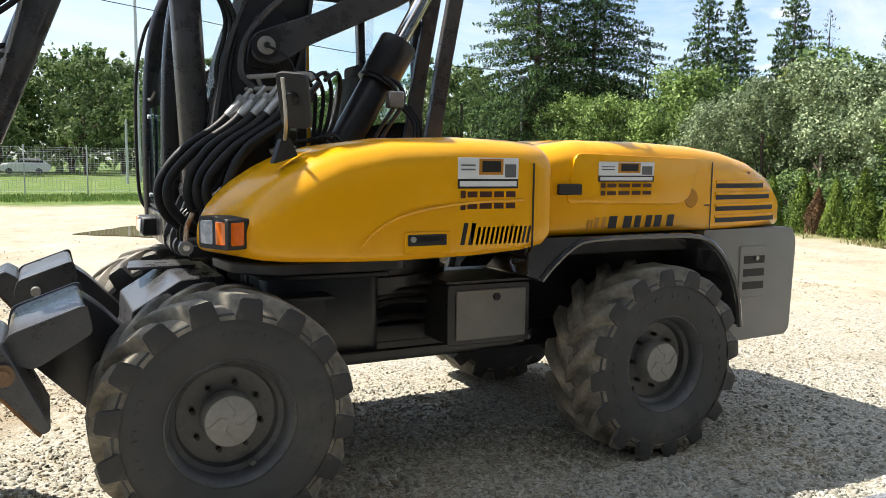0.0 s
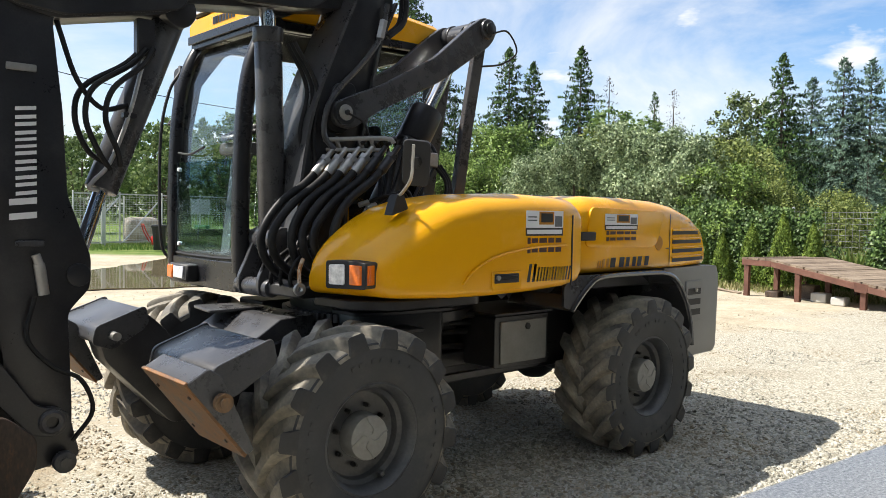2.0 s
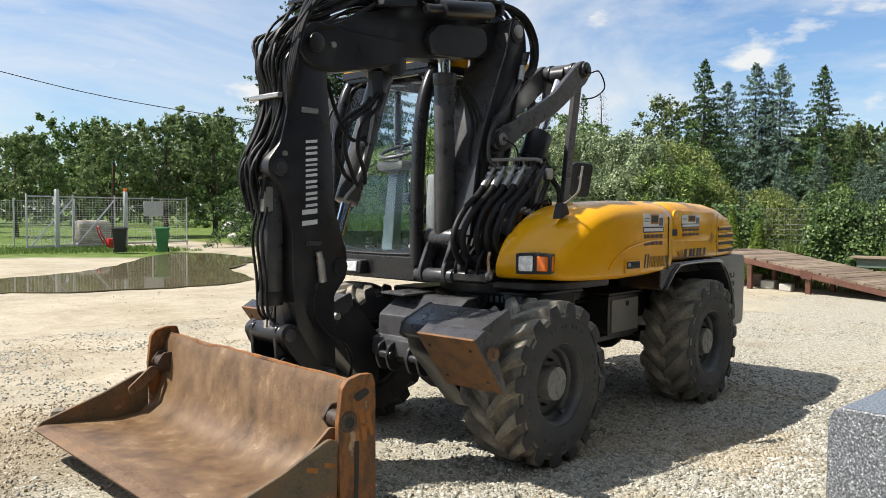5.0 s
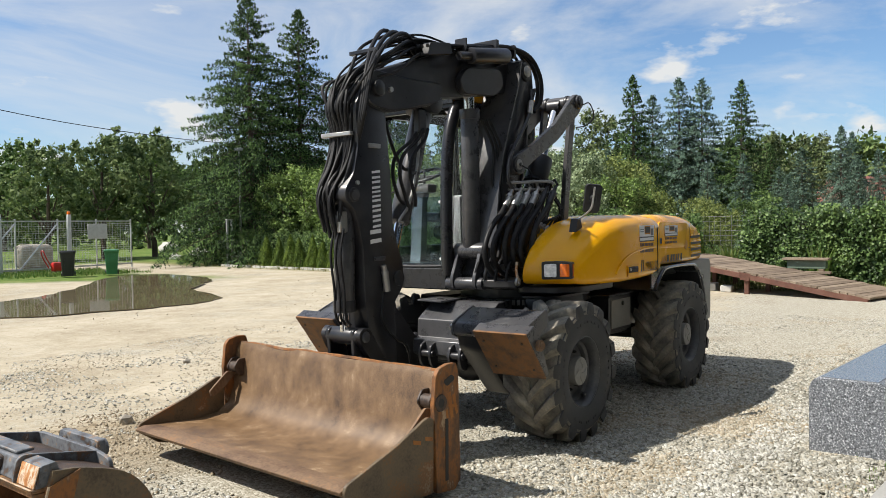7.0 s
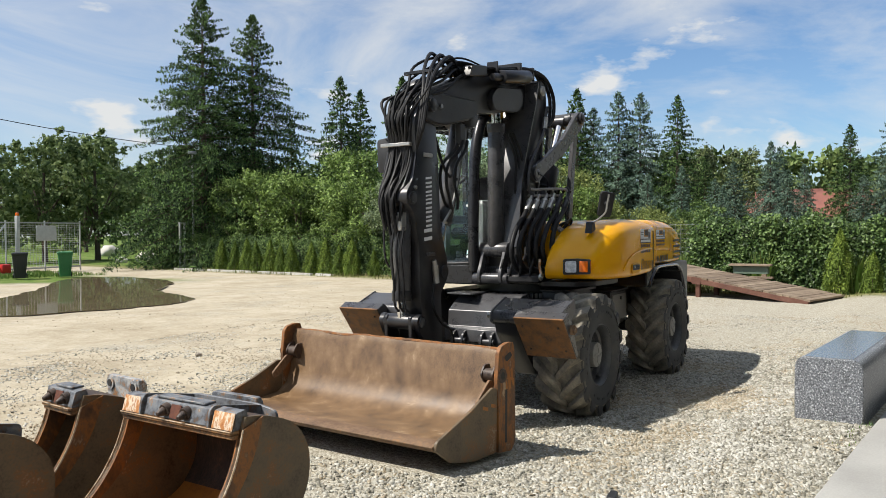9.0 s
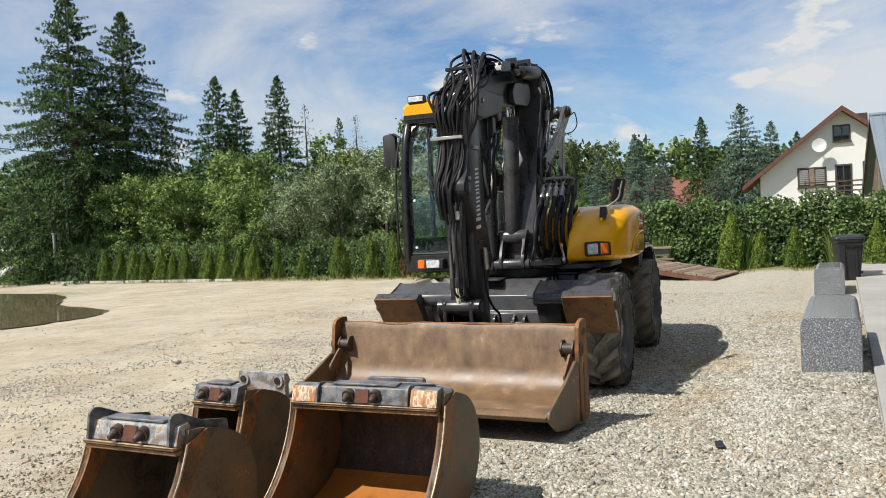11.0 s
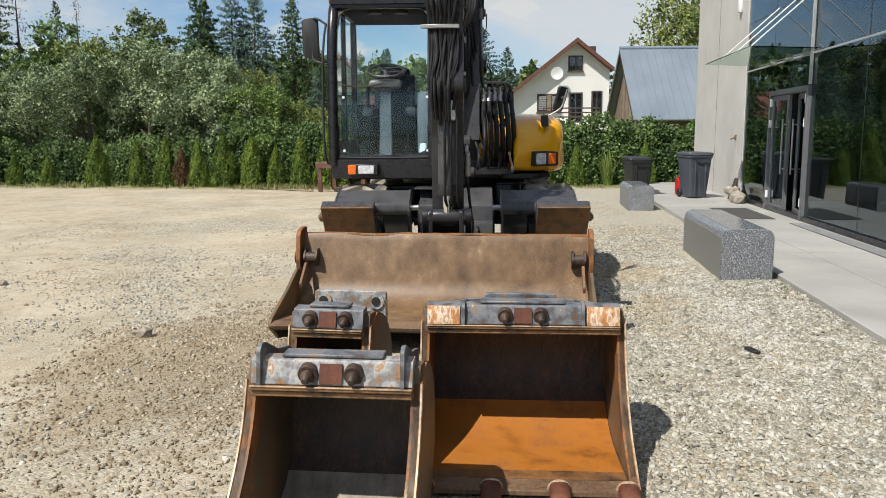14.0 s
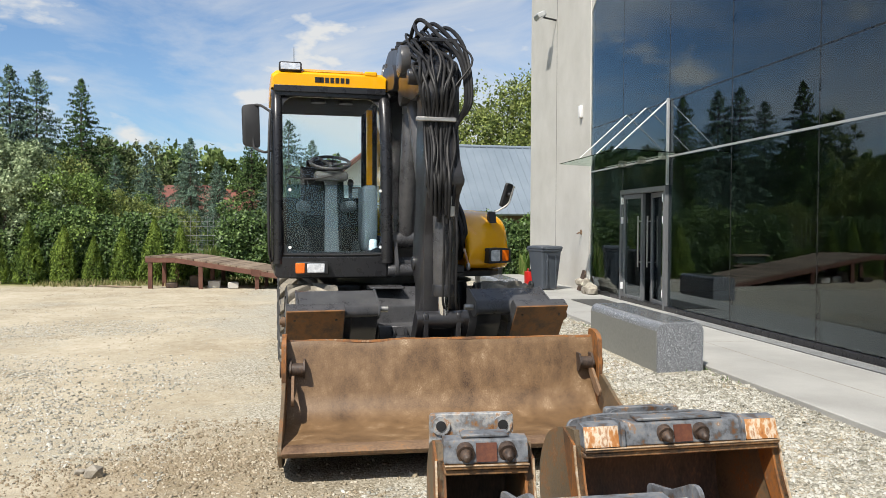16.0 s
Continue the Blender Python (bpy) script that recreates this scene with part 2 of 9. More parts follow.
METALROOF = mat("blue_grey_roof", [(0.16, 0.20, 0.24), (0.22, 0.265, 0.31)], 0.7, (0.45, 0.6))
WOOD = mat("weathered_wood", [(0.12, 0.085, 0.06), (0.20, 0.15, 0.105), (0.30, 0.235, 0.17)], 3.0, (0.75, 0.9), stretch=(1, 1, 1), bump=0.3, obj_random=0.12, fine=0.4)
RAMPSTEEL = mat("ramp_red_steel", [(0.085, 0.035, 0.024), (0.13, 0.055, 0.036), (0.17, 0.085, 0.06)], 4, (0.6, 0.8), bump=0.2)
GALV = mat("galvanised_steel", [(0.42, 0.43, 0.43), (0.56, 0.57, 0.57)], 6, (0.4, 0.55), metal=0.5)
BINGREY = mat("dark_grey_bin_plastic", [(0.05, 0.06, 0.075), (0.07, 0.082, 0.10)], 3, (0.45, 0.6))
BINBLACK = mat("black_bin_plastic", [(0.014, 0.015, 0.016), (0.024, 0.025, 0.027)], 3, (0.45, 0.6))
BINGREEN = mat("green_bin_plastic", [(0.03, 0.15, 0.055), (0.05, 0.20, 0.075)], 3, (0.45, 0.6))
REDPAINT = mat("red_paint", [(0.45, 0.015, 0.012), (0.55, 0.025, 0.02)], 4, (0.3, 0.45))
WHITE = mat("white_plastic", [(0.72, 0.72, 0.72), (0.8, 0.8, 0.8)], 4, (0.4, 0.55))
PAPER = mat("white_sticker", [(0.76, 0.77, 0.78), (0.82, 0.82, 0.82)], 3, (0.35, 0.5))
INK = mat("black_ink", [(0.01, 0.01, 0.011), (0.016, 0.016, 0.017)], 3, (0.4, 0.5))
INK_RED = mat("dark_brown_ink", [(0.06, 0.018, 0.008), (0.075, 0.024, 0.010)], 3, (0.4, 0.5))
AMBER = mat("amber_lens", [(0.80, 0.14, 0.005), (0.90, 0.19, 0.01)], 60, (0.12, 0.25), coat=0.6)
LENS = mat("clear_lamp_lens", [(0.42, 0.45, 0.50), (0.68, 0.71, 0.76), (0.94, 0.96, 0.98)], 26, (0.05, 0.14), metal=0.15, coat=0.9)
BROWNSEAT = mat("grey_seat_cloth", [(0.016, 0.016, 0.018), (0.030, 0.030, 0.033)], 30, (0.85, 0.95), bump=0.15, spec=0.2)
CABGREY = mat("cab_grey_trim", [(0.11, 0.115, 0.12), (0.15, 0.155, 0.16)], 7, (0.5, 0.65))
CABTRIM = mat("dark_cab_trim", [(0.055, 0.056, 0.058), (0.085, 0.086, 0.087)], 7, (0.5, 0.65), bump=0.05, bump_scale=200)
BARK = mat("bark", [(0.05, 0.036, 0.026), (0.12, 0.09, 0.068)], 7, (0.85, 0.95), stretch=(1, 1, 0.3), bump=0.5)
DEADWOOD = mat("bare_grey_wood", [(0.13, 0.11, 0.09), (0.2, 0.175, 0.15)], 5, (0.85, 0.95))
SPRUCE = mat("spruce_needles", [(0.010, 0.022, 0.009), (0.044, 0.085, 0.028), (0.130, 0.215, 0.062)], 0.9, (0.6, 0.8), island=0.20, trans=0.10, spec=0.15)
BLUESPRUCE = mat("blue_spruce_needles", [(0.025, 0.043, 0.031), (0.093, 0.153, 0.109), (0.207, 0.305, 0.221)], 0.9, (0.6, 0.8), island=0.18, trans=0.09, spec=0.25)
PINE = mat("pine_needles", [(0.060, 0.100, 0.040), (0.145, 0.205, 0.080), (0.260, 0.325, 0.130)], 0.7, (0.6, 0.75), island=0.15, trans=0.30, spec=0.25)
LEAF = mat("broad_leaves", [(0.039, 0.067, 0.015), (0.135, 0.215, 0.048), (0.287, 0.407, 0.102)], 0.7, (0.5, 0.65), island=0.21, trans=0.12, spec=0.35)
LEAF_DARK = mat("dark_leaves", [(0.038, 0.072, 0.024), (0.118, 0.195, 0.060), (0.235, 0.325, 0.100)], 0.6, (0.55, 0.7), island=0.17, trans=0.24, spec=0.3)
LEAF_FAR = mat("far_leaves", [(0.029, 0.050, 0.017), (0.103, 0.160, 0.053), (0.237, 0.310, 0.108)], 0.12, (0.6, 0.75), island=0.15, trans=0.2, spec=0.2)
LEAF_YELLOW = mat("yellow_green_leaves", [(0.061, 0.088, 0.024), (0.183, 0.237, 0.061), (0.344, 0.386, 0.114)], 0.6, (0.5, 0.65), island=0.21, trans=0.12, spec=0.3)
LEAF_SILVER = mat("silver_leaves", [(0.050, 0.078, 0.035), (0.205, 0.275, 0.138), (0.44, 0.52, 0.30)], 0.8, (0.5, 0.65), island=0.17, trans=0.05, spec=0.3)
IVY = mat("ivy_leaves", [(0.018, 0.038, 0.011), (0.072, 0.130, 0.036), (0.175, 0.265, 0.080)], 1.2, (0.4, 0.55), island=0.16, trans=0.09, spec=0.3)
THUJA = mat("thuja_sprays", [(0.040, 0.072, 0.012), (0.118, 0.180, 0.030), (0.225, 0.305, 0.055)], 2.0, (0.6, 0.75), island=0.13, obj_random=0.05, trans=0.09, spec=0.2)
THUJA_DEAD = mat("withered_sprays", [(0.05, 0.028, 0.014), (0.13, 0.075, 0.04), (0.20, 0.12, 0.06)], 2.0, (0.7, 0.85), island=0.15, spec=0.2)
GRASSBLADE = mat("grass_blades", [(0.061, 0.131, 0.021), (0.131, 0.219, 0.044), (0.245, 0.280, 0.088)], 0.5, (0.55, 0.7), island=0.15, trans=0.3, spec=0.3)
DRYGRASS = mat("dry_grass_blades", [(0.10, 0.13, 0.035), (0.21, 0.215, 0.08), (0.38, 0.33, 0.17)], 0.8, (0.6, 0.75), island=0.2, trans=0.25, spec=0.25)
STONE = mat("crushed_stone", [(0.19, 0.181, 0.147), (0.355, 0.343, 0.293), (0.56, 0.547, 0.49)], 9.0, (0.85, 0.95), island=0.18, bump=0.2, spec=0.15)
LIMESTONE = mat("lime_dusted_stone", [(0.31, 0.298, 0.255), (0.44, 0.428, 0.38), (0.59, 0.578, 0.53)], 9.0, (0.85, 0.95), island=0.17, bump=0.2, spec=0.15)
EARTHSTONE = mat("muddy_stone", [(0.25, 0.21, 0.145), (0.37, 0.32, 0.235), (0.52, 0.47, 0.38)], 9.0, (0.85, 0.95), island=0.17, bump=0.2, spec=0.15)
MUDSTONE = mat("earth_brown_stone", [(0.19, 0.15, 0.10), (0.29, 0.235, 0.16), (0.42, 0.36, 0.27)], 9.0, (0.85, 0.95), island=0.18, bump=0.2, spec=0.15)
# near-black: an unlit room's darkness put into the colour
DARKROOM = mat("unlit_interior", [(0.02, 0.021, 0.023), (0.035, 0.036, 0.038)], 1.0, (0.7, 0.9))
ASPHALT_MAT = mat("door_mat", [(0.05, 0.05, 0.048), (0.075, 0.074, 0.07)], 20, (0.85, 0.95), bump=0.3)
RUBBLE = mat("dirty_broken_concrete", [(0.16, 0.14, 0.11), (0.30, 0.27, 0.22), (0.40, 0.37, 0.32)], 9.0, (0.8, 0.95), bump=0.4)
RUST_MIX = mat("streaky_orange_rust", [(0.035, 0.021, 0.014), (0.100, 0.050, 0.023), (0.16, 0.072, 0.028), (0.29, 0.112, 0.026), (0.18, 0.090, 0.042), (0.44, 0.31, 0.19)], 7.0, (0.5, 0.75), bump=0.35, bump_scale=60, stretch=(1, 1, 0.6), fine=0.2, detail=12.0)
# the bluish tint puts the sky's reflection into the guard's colour
GUARDGLASS = glass_mat("sky_tint_guard_glass", (0.72, 0.82, 0.89), 1.42)
CABGLASS = glass_mat("clear_glass", (0.965, 0.985, 0.98), 1.24)
FACADEGLASS = glass_mat("tinted_facade_glass", (0.72, 0.78, 0.81), 1.76)
CANOPYGLASS = glass_mat("green_canopy_glass", (0.80, 0.88, 0.83), 1.5)
MIRROR = bpy.data.materials.new("mirror")
MIRROR.use_nodes = True
MIRROR.node_tree.nodes["Principled BSDF"].inputs["Metallic"].default_value = 1.0
MIRROR.node_tree.nodes["Principled BSDF"].inputs["Roughness"].default_value = 0.03
MIRROR.node_tree.nodes["Principled BSDF"].inputs["Base Color"].default_value = (0.8, 0.82, 0.84, 1)


def ground_mat():
    """Crushed pale stone by the machine, tan packed earth further out, grass at the borders."""
    m = bpy.data.materials.new("yard_ground")
    m.use_nodes = True
    n, l = m.node_tree.nodes, m.node_tree.links
    b = n["Principled BSDF"]
    geo = n.new("ShaderNodeNewGeometry")
    sep = n.new("ShaderNodeSeparateXYZ")
    l.new(geo.outputs["Position"], sep.inputs[0])

    def noise_at(scale, detail=5.0, rough=0.6):
        t = n.new("ShaderNodeTexNoise")
        t.inputs["Scale"].default_value, t.inputs["Detail"].default_value, t.inputs["Roughness"].default_value = scale, detail, rough
        l.new(geo.outputs["Position"], t.inputs["Vector"])
        return t.outputs["Fac"]

    def calc(op, a, c):
        t = n.new("ShaderNodeMath")
        t.operation = op
        for i, v in enumerate((a, c)):
            if isinstance(v, (int, float)):
                t.inputs[i].default_value = v
            else:
                l.new(v, t.inputs[i])
        return t.outputs[0]

    def span(v, lo, hi, a=0.0, c=1.0):
        t = n.new("ShaderNodeMapRange")
        t.interpolation_type = "SMOOTHSTEP"
        for i, q in enumerate((lo, hi, a, c)):
            t.inputs[i + 1].default_value = q
        l.new(v, t.inputs[0])
        return t.outputs[0]

    def ramp(v, *stops):
        t = n.new("ShaderNodeValToRGB")
        while len(t.color_ramp.elements) < len(stops):
            t.color_ramp.elements.new(0.5)
        for i, (p, c) in enumerate(stops):
            t.color_ramp.elements[i].position, t.color_ramp.elements[i].color = p, (*c, 1)
        l.new(v, t.inputs["Fac"])
        return t.outputs["Color"]

    def blend(f, a, c):
        t = n.new("ShaderNodeMix")
        t.data_type = "RGBA"
        l.new(f, t.inputs["Factor"])
        l.new(a, t.inputs["A"])
        l.new(c, t.inputs["B"])
        return t.outputs["Result"]

    vor = n.new("ShaderNodeTexVoronoi")
    vor.inputs["Scale"].default_value = 62.0
    l.new(geo.outputs["Position"], vor.inputs["Vector"])
    vsep = n.new("ShaderNodeSeparateColor")
    l.new(vor.outputs["Color"], vsep.inputs[0])
    pebble = ramp(vsep.outputs[0], (0.0, (0.225, 0.203, 0.152)), (0.5, (0.375, 0.348, 0.278)), (1.0, (0.53, 0.502, 0.425)))
    earth = ramp(calc("ADD", calc("MULTIPLY", calc("ADD", noise_at(0.55, 7.0), noise_at(2.6, 8.0, 0.7)), 0.36), calc("MULTIPLY", noise_at(16.0, 4.0, 0.7), 0.28)), (0.34, (0.275, 0.225, 0.150)), (0.5, (0.435, 0.380, 0.280)), (0.66, (0.575, 0.520, 0.410)))
    field = ramp(noise_at(1.3, 6.0), (0.35, (0.07, 0.13, 0.02)), (0.55, (0.13, 0.19, 0.04)), (0.75, (0.24, 0.23, 0.10)))
    verge = ramp(noise_at(1.3, 6.0), (0.35, (0.11, 0.14, 0.035)), (0.52, (0.21, 0.205, 0.085)), (0.72, (0.36, 0.31, 0.19)))
    # how stony: strongest beside the building and machine, thinning out over the yard
    stony = calc("ADD", span(sep.outputs["Y"], 3.6, 8.0, 0.98, 0.34), calc("MULTIPLY", calc("SUBTRACT", noise_at(0.5, 4.0), 0.5), 1.5))
    left = span(sep.outputs["X"], -7.5, -2.0, -0.25, 0.0)
    stony = calc("ADD", stony, left)
    stony = calc("ADD", stony, calc("MULTIPLY", calc("SUBTRACT", noise_at(22.0, 3.0), 0.5), 0.9))
    col = blend(span(stony, 0.35, 0.75), earth, pebble)
    wob = calc("MULTIPLY", calc("SUBTRACT", noise_at(0.35, 5.0), 0.5), 3.0)
    line = calc("SUBTRACT", calc("SUBTRACT", sep.outputs["X"], 16.0), calc("MULTIPLY", sep.outputs["Y"], 0.11))
    hedge_side = span(calc("ADD", line, calc("MULTIPLY", wob, 0.5)), -1.2, 0.1)
    far_side = span(calc("ADD", calc("ADD", sep.outputs["Y"], calc("MULTIPLY", span(sep.outputs["X"], 6.0, 18.0), 9.0)), wob), 30.0, 32.5)
    road_gap = calc("SUBTRACT", 1.0, calc("MULTIPLY", span(calc("ADD", sep.outputs["X"], wob), 13.0, 15.0), span(calc("ADD", sep.outputs["X"], wob), 22.5, 20.5)))
    far_side = calc("MAXIMUM", calc("MULTIPLY", far_side, road_gap), span(calc("ADD", sep.outputs["Y"], wob), 42.0, 44.0))
    col = blend(far_side, blend(hedge_side, col, verge), field)
    # dark damp patches, and the trodden brown earth beside the buckets
    damp = span(noise_at(0.33, 3.0), 0.60, 0.72, 0.0, 0.35)
    ux = calc("DIVIDE", calc("ADD", sep.outputs["X"], 1.9), 2.1)
    uy = calc("DIVIDE", calc("SUBTRACT", sep.outputs["Y"], 6.25), 1.1)
    spot = calc("ADD", calc("ADD", calc("MULTIPLY", ux, ux), calc("MULTIPLY", uy, uy)), calc("MULTIPLY", calc("SUBTRACT", noise_at(2.0, 6.0), 0.5), 2.2))
    damp = calc("MAXIMUM", damp, span(spot, 1.1, 0.3, 0.0, 0.75))
    dk = n.new("ShaderNodeMix")
    dk.data_type, dk.blend_type = "RGBA", "MULTIPLY"
    l.new(damp, dk.inputs["Factor"])
    l.new(col, dk.inputs["A"])
    dk.inputs["B"].default_value = (0.62, 0.55, 0.46, 1)
    l.new(dk.outputs["Result"], b.inputs["Base Color"])
    b.inputs["Roughness"].default_value = 0.92
    b.inputs["Specular IOR Level"].default_value = 0.2
    h = calc("ADD", calc("MULTIPLY", vor.outputs["Distance"], -0.9), calc("MULTIPLY", noise_at(9.0, 8.0, 0.7), 1.2))
    bp = n.new("ShaderNodeBump")
    bp.inputs["Strength"].default_value, bp.inputs["Distance"].default_value = 0.5, 0.012
    l.new(h, bp.inputs["Height"])
    l.new(bp.outputs["Normal"], b.inputs["Normal"])
    return m


GROUND = ground_mat()
WATER = mat("puddle_water", [(0.13, 0.105, 0.06), (0.20, 0.165, 0.10)], 0.7, (0.02, 0.06), bump=0.02, bump_scale=5.0, spec=0.35)

# ---- mesh helpers ----
WM = {}  # the world pose of each thing
PRE = [Matrix.Identity(4)]  # the pose of the axes in which things are being built


def smooth(lo, hi, v):
    t = min(1.0, max(0.0, (v - lo) / (hi - lo)))
    return t * t * (3 - 2 * t)


def gz(x, y):
    """Height of the yard's ground: it falls from the paving to the machine's tracks."""
    side = smooth(-1.9, -0.2, x)
    return -0.035 - 0.115 * smooth(1.9, 3.0, y) * side - (1 - side) * (0.01 + 0.07 * smooth(6.5, 11.0, y))


def mesh_of(name, bm, material, angle=38):
    me = bpy.data.meshes.new(name)
    bm.to_mesh(me)
    bm.free()
    me.materials.append(material)
    me.polygons.foreach_set("use_smooth", [True] * len(me.polygons))
    me.set_sharp_from_angle(angle=radians(angle))
    return me


def thing(name, loc, label, category, group=""):
    loc = PRE[-1] @ Vector(loc)
    ob = new(name)
    ob.location = loc
    WM[ob] = Matrix.Translation(loc)
    return tagged(ob, label, category, group)


def part(name, bm, material, parent, label="", angle=38):
    bm.transform(WM[parent].inverted() @ PRE[-1])
    ob = new(name, mesh_of(name, bm, material, angle))
    ob.parent = parent
    WM[ob] = WM[parent]
    return tagged(ob, label)


def solid(name, bm, material, label, category="", group="", kind="", angle=38):
    """A thing or piece of the setting of one mesh, with its origin at the middle of its base."""
    bm.transform(PRE[-1])
    lo = Vector([min(v.co[i] for v in bm.verts) for i in range(3)])
    hi = Vector([max(v.co[i] for v in bm.verts) for i in range(3)])
    base = Vector(((lo.x + hi.x) / 2, (lo.y + hi.y) / 2, lo.z))
    bm.transform(Matrix.Translation(-base))
    ob = new(name, mesh_of(name, bm, material, angle))
    ob.location = base
    WM[ob] = Matrix.Translation(base)
    return tagged(ob, label, category, group, kind)


def bevel(bm, geom_edges, size, seg=2):
    if size > 0:
        bmesh.ops.bevel(bm, geom=geom_edges, offset=size, offset_type="OFFSET", segments=seg, profile=0.5, affect="EDGES", clamp_overlap=True)


def box(bm, x0, x1, y0, y1, z0, z1, bev=0.008, m=None, seg=1):
    made = bmesh.ops.create_cube(bm, size=1.0)["verts"]
    bmesh.ops.scale(bm, vec=(x1 - x0, y1 - y0, z1 - z0), verts=made)
    bmesh.ops.translate(bm, vec=((x0 + x1) / 2, (y0 + y1) / 2, (z0 + z1) / 2), verts=made)
    if m:
        bmesh.ops.transform(bm, matrix=m, verts=made)
    bevel(bm, list({e for v in made for e in v.link_edges}), bev, seg)
    return bm


def prism(bm, pts, y0, y1, bev=0.008, seg=1, axis="y"):
    """A plate with the outline pts, of (x, z), between y0 and y1; with axis x the outline is (y, z), with axis z it is (x, y)."""
    def place(a, c, d):
        return (a, d, c) if axis == "y" else ((d, a, c) if axis == "x" else (a, c, d))
    lo = [bm.verts.new(place(a, c, y0)) for a, c in pts]
    hi = [bm.verts.new(place(a, c, y1)) for a, c in pts]
    n = len(pts)
    faces = [bm.faces.new(lo), bm.faces.new(hi[::-1])]
    faces += [bm.faces.new((lo[i], hi[i], hi[(i + 1) % n], lo[(i + 1) % n])) for i in range(n)]
    bmesh.ops.recalc_face_normals(bm, faces=faces)
    bevel(bm, list({e for v in lo + hi for e in v.link_edges}), bev, seg)
    return bm


def rounded(pts, r, steps=4):
    """An outline with its corners rounded off."""
    out = []
    n = len(pts)
    for i in range(n):
        p, a, c = Vector(pts[i]), Vector(pts[i - 1]), Vector(pts[(i + 1) % n])
        ra = min(r, (a - p).length * 0.45, (c - p).length * 0.45)
        s, e = p + (a - p).normalized() * ra, p + (c - p).normalized() * ra
        for k in range(steps + 1):
            t = k / steps
            q = s * (1 - t) ** 2 + p * 2 * t * (1 - t) + e * t * t
            out.append((q.x, q.y))
    return out


def cyl(bm, p0, p1, r, r2=None, seg=20, bev=0.0):
    p0, p1 = Vector(p0), Vector(p1)
    d = p1 - p0
    made = bmesh.ops.create_cone(bm, cap_ends=True, segments=seg, radius1=r, radius2=r if r2 is None else r2, depth=d.length)["verts"]
    bmesh.ops.transform(bm, matrix=Matrix.Translation((p0 + p1) / 2) @ d.to_track_quat("Z", "Y").to_matrix().to_4x4(), verts=made)
    if bev:
        bevel(bm, [e for e in {e for v in made for e in v.link_edges} if len(e.link_faces) == 2 and any(len(f.verts) > 4 for f in e.link_faces)], bev, 2)
    return bm


def ball(bm, p, r, scale=(1, 1, 1), seg=14):
    made = bmesh.ops.create_uvsphere(bm, u_segments=seg, v_segments=max(6, seg // 2), radius=r)["verts"]
    bmesh.ops.scale(bm, vec=scale, verts=made)
    bmesh.ops.translate(bm, vec=p, verts=made)
    return bm


def spline(pts, per=6):
    """Points of a smooth curve through pts."""
    p = [Vector(q) for q in pts]
    p = [p[0] * 2 - p[1]] + p + [p[-1] * 2 - p[-2]]
    out = []
    for i in range(1, len(p) - 2):
        for k in range(per):
            t = k / per
            out.append(0.5 * (2 * p[i] + (p[i + 1] - p[i - 1]) * t + (2 * p[i - 1] - 5 * p[i] + 4 * p[i + 1] - p[i + 2]) * t * t + (3 * p[i] - p[i - 1] - 3 * p[i + 1] + p[i + 2]) * t ** 3))
    return out + [p[-2]]


def tube(bm, pts, r, seg=8, per=6, radii=None):
    """A round tube along a smooth curve through pts."""
    c = spline(pts, per) if per else [Vector(q) for q in pts]
    rings, side = [], None
    for i, p in enumerate(c):
        d = (c[min(i + 1, len(c) - 1)] - c[max(i - 1, 0)]).normalized()
        if side is None:
            side = d.orthogonal().normalized()
        side = (side - d * side.dot(d)).normalized()
        up = d.cross(side)
        rad = r if radii is None else radii[0] + (radii[1] - radii[0]) * i / (len(c) - 1)
        rings.append([bm.verts.new(p + rad * (math.cos(a) * side + math.sin(a) * up)) for a in [2 * math.pi * k / seg for k in range(seg)]])
    return join_rings(bm, rings, True)


def join_rings(bm, rings, caps=True, closed=True):
    n = len(rings[0])
    for a, c in zip(rings, rings[1:]):
        for k in range(n if closed else n - 1):
            bm.faces.new((a[k], a[(k + 1) % n], c[(k + 1) % n], c[k]))
    if caps:
        bm.faces.new(rings[0][::-1])
        bm.faces.new(rings[-1])
    bmesh.ops.recalc_face_normals(bm, faces=bm.faces[:])
    return bm


def loft(bm, rings, caps=True):
    return join_rings(bm, [[bm.verts.new(p) for p in ring] for ring in rings], caps)


def lathe(bm, profile, centre, axis="y", seg=48, closed=False):
    """A turned body: profile of (radius, along), about an axis through centre."""
    rings = []
    for k in range(seg):
        a = 2 * math.pi * k / seg
        ring = []
        for r, h in profile:
            u, v = r * math.cos(a), r * math.sin(a)
            ring.append(bm.verts.new(Vector(centre) + Vector((u, h, v) if axis == "y" else ((u, v, h) if axis == "z" else (h, u, v)))))
        rings.append(ring)
    n = len(profile)
    faces = []
    for k in range(seg):
        a, c = rings[k], rings[(k + 1) % seg]
        for i in range(n if closed else n - 1):
            j = (i + 1) % n
            faces.append(bm.faces.new((a[i], a[j], c[j], c[i])))
    bmesh.ops.recalc_face_normals(bm, faces=faces)
    return bm


def raw_mesh(name, verts, faces, material, flat=True):
    me = bpy.data.meshes.new(name)
    me.from_pydata(verts, [], faces) if not isinstance(verts, np.ndarray) else fill(me, verts, faces)
    me.materials.append(material)
    if not flat:
        me.polygons.foreach_set("use_smooth", [True] * len(me.polygons))
    return me


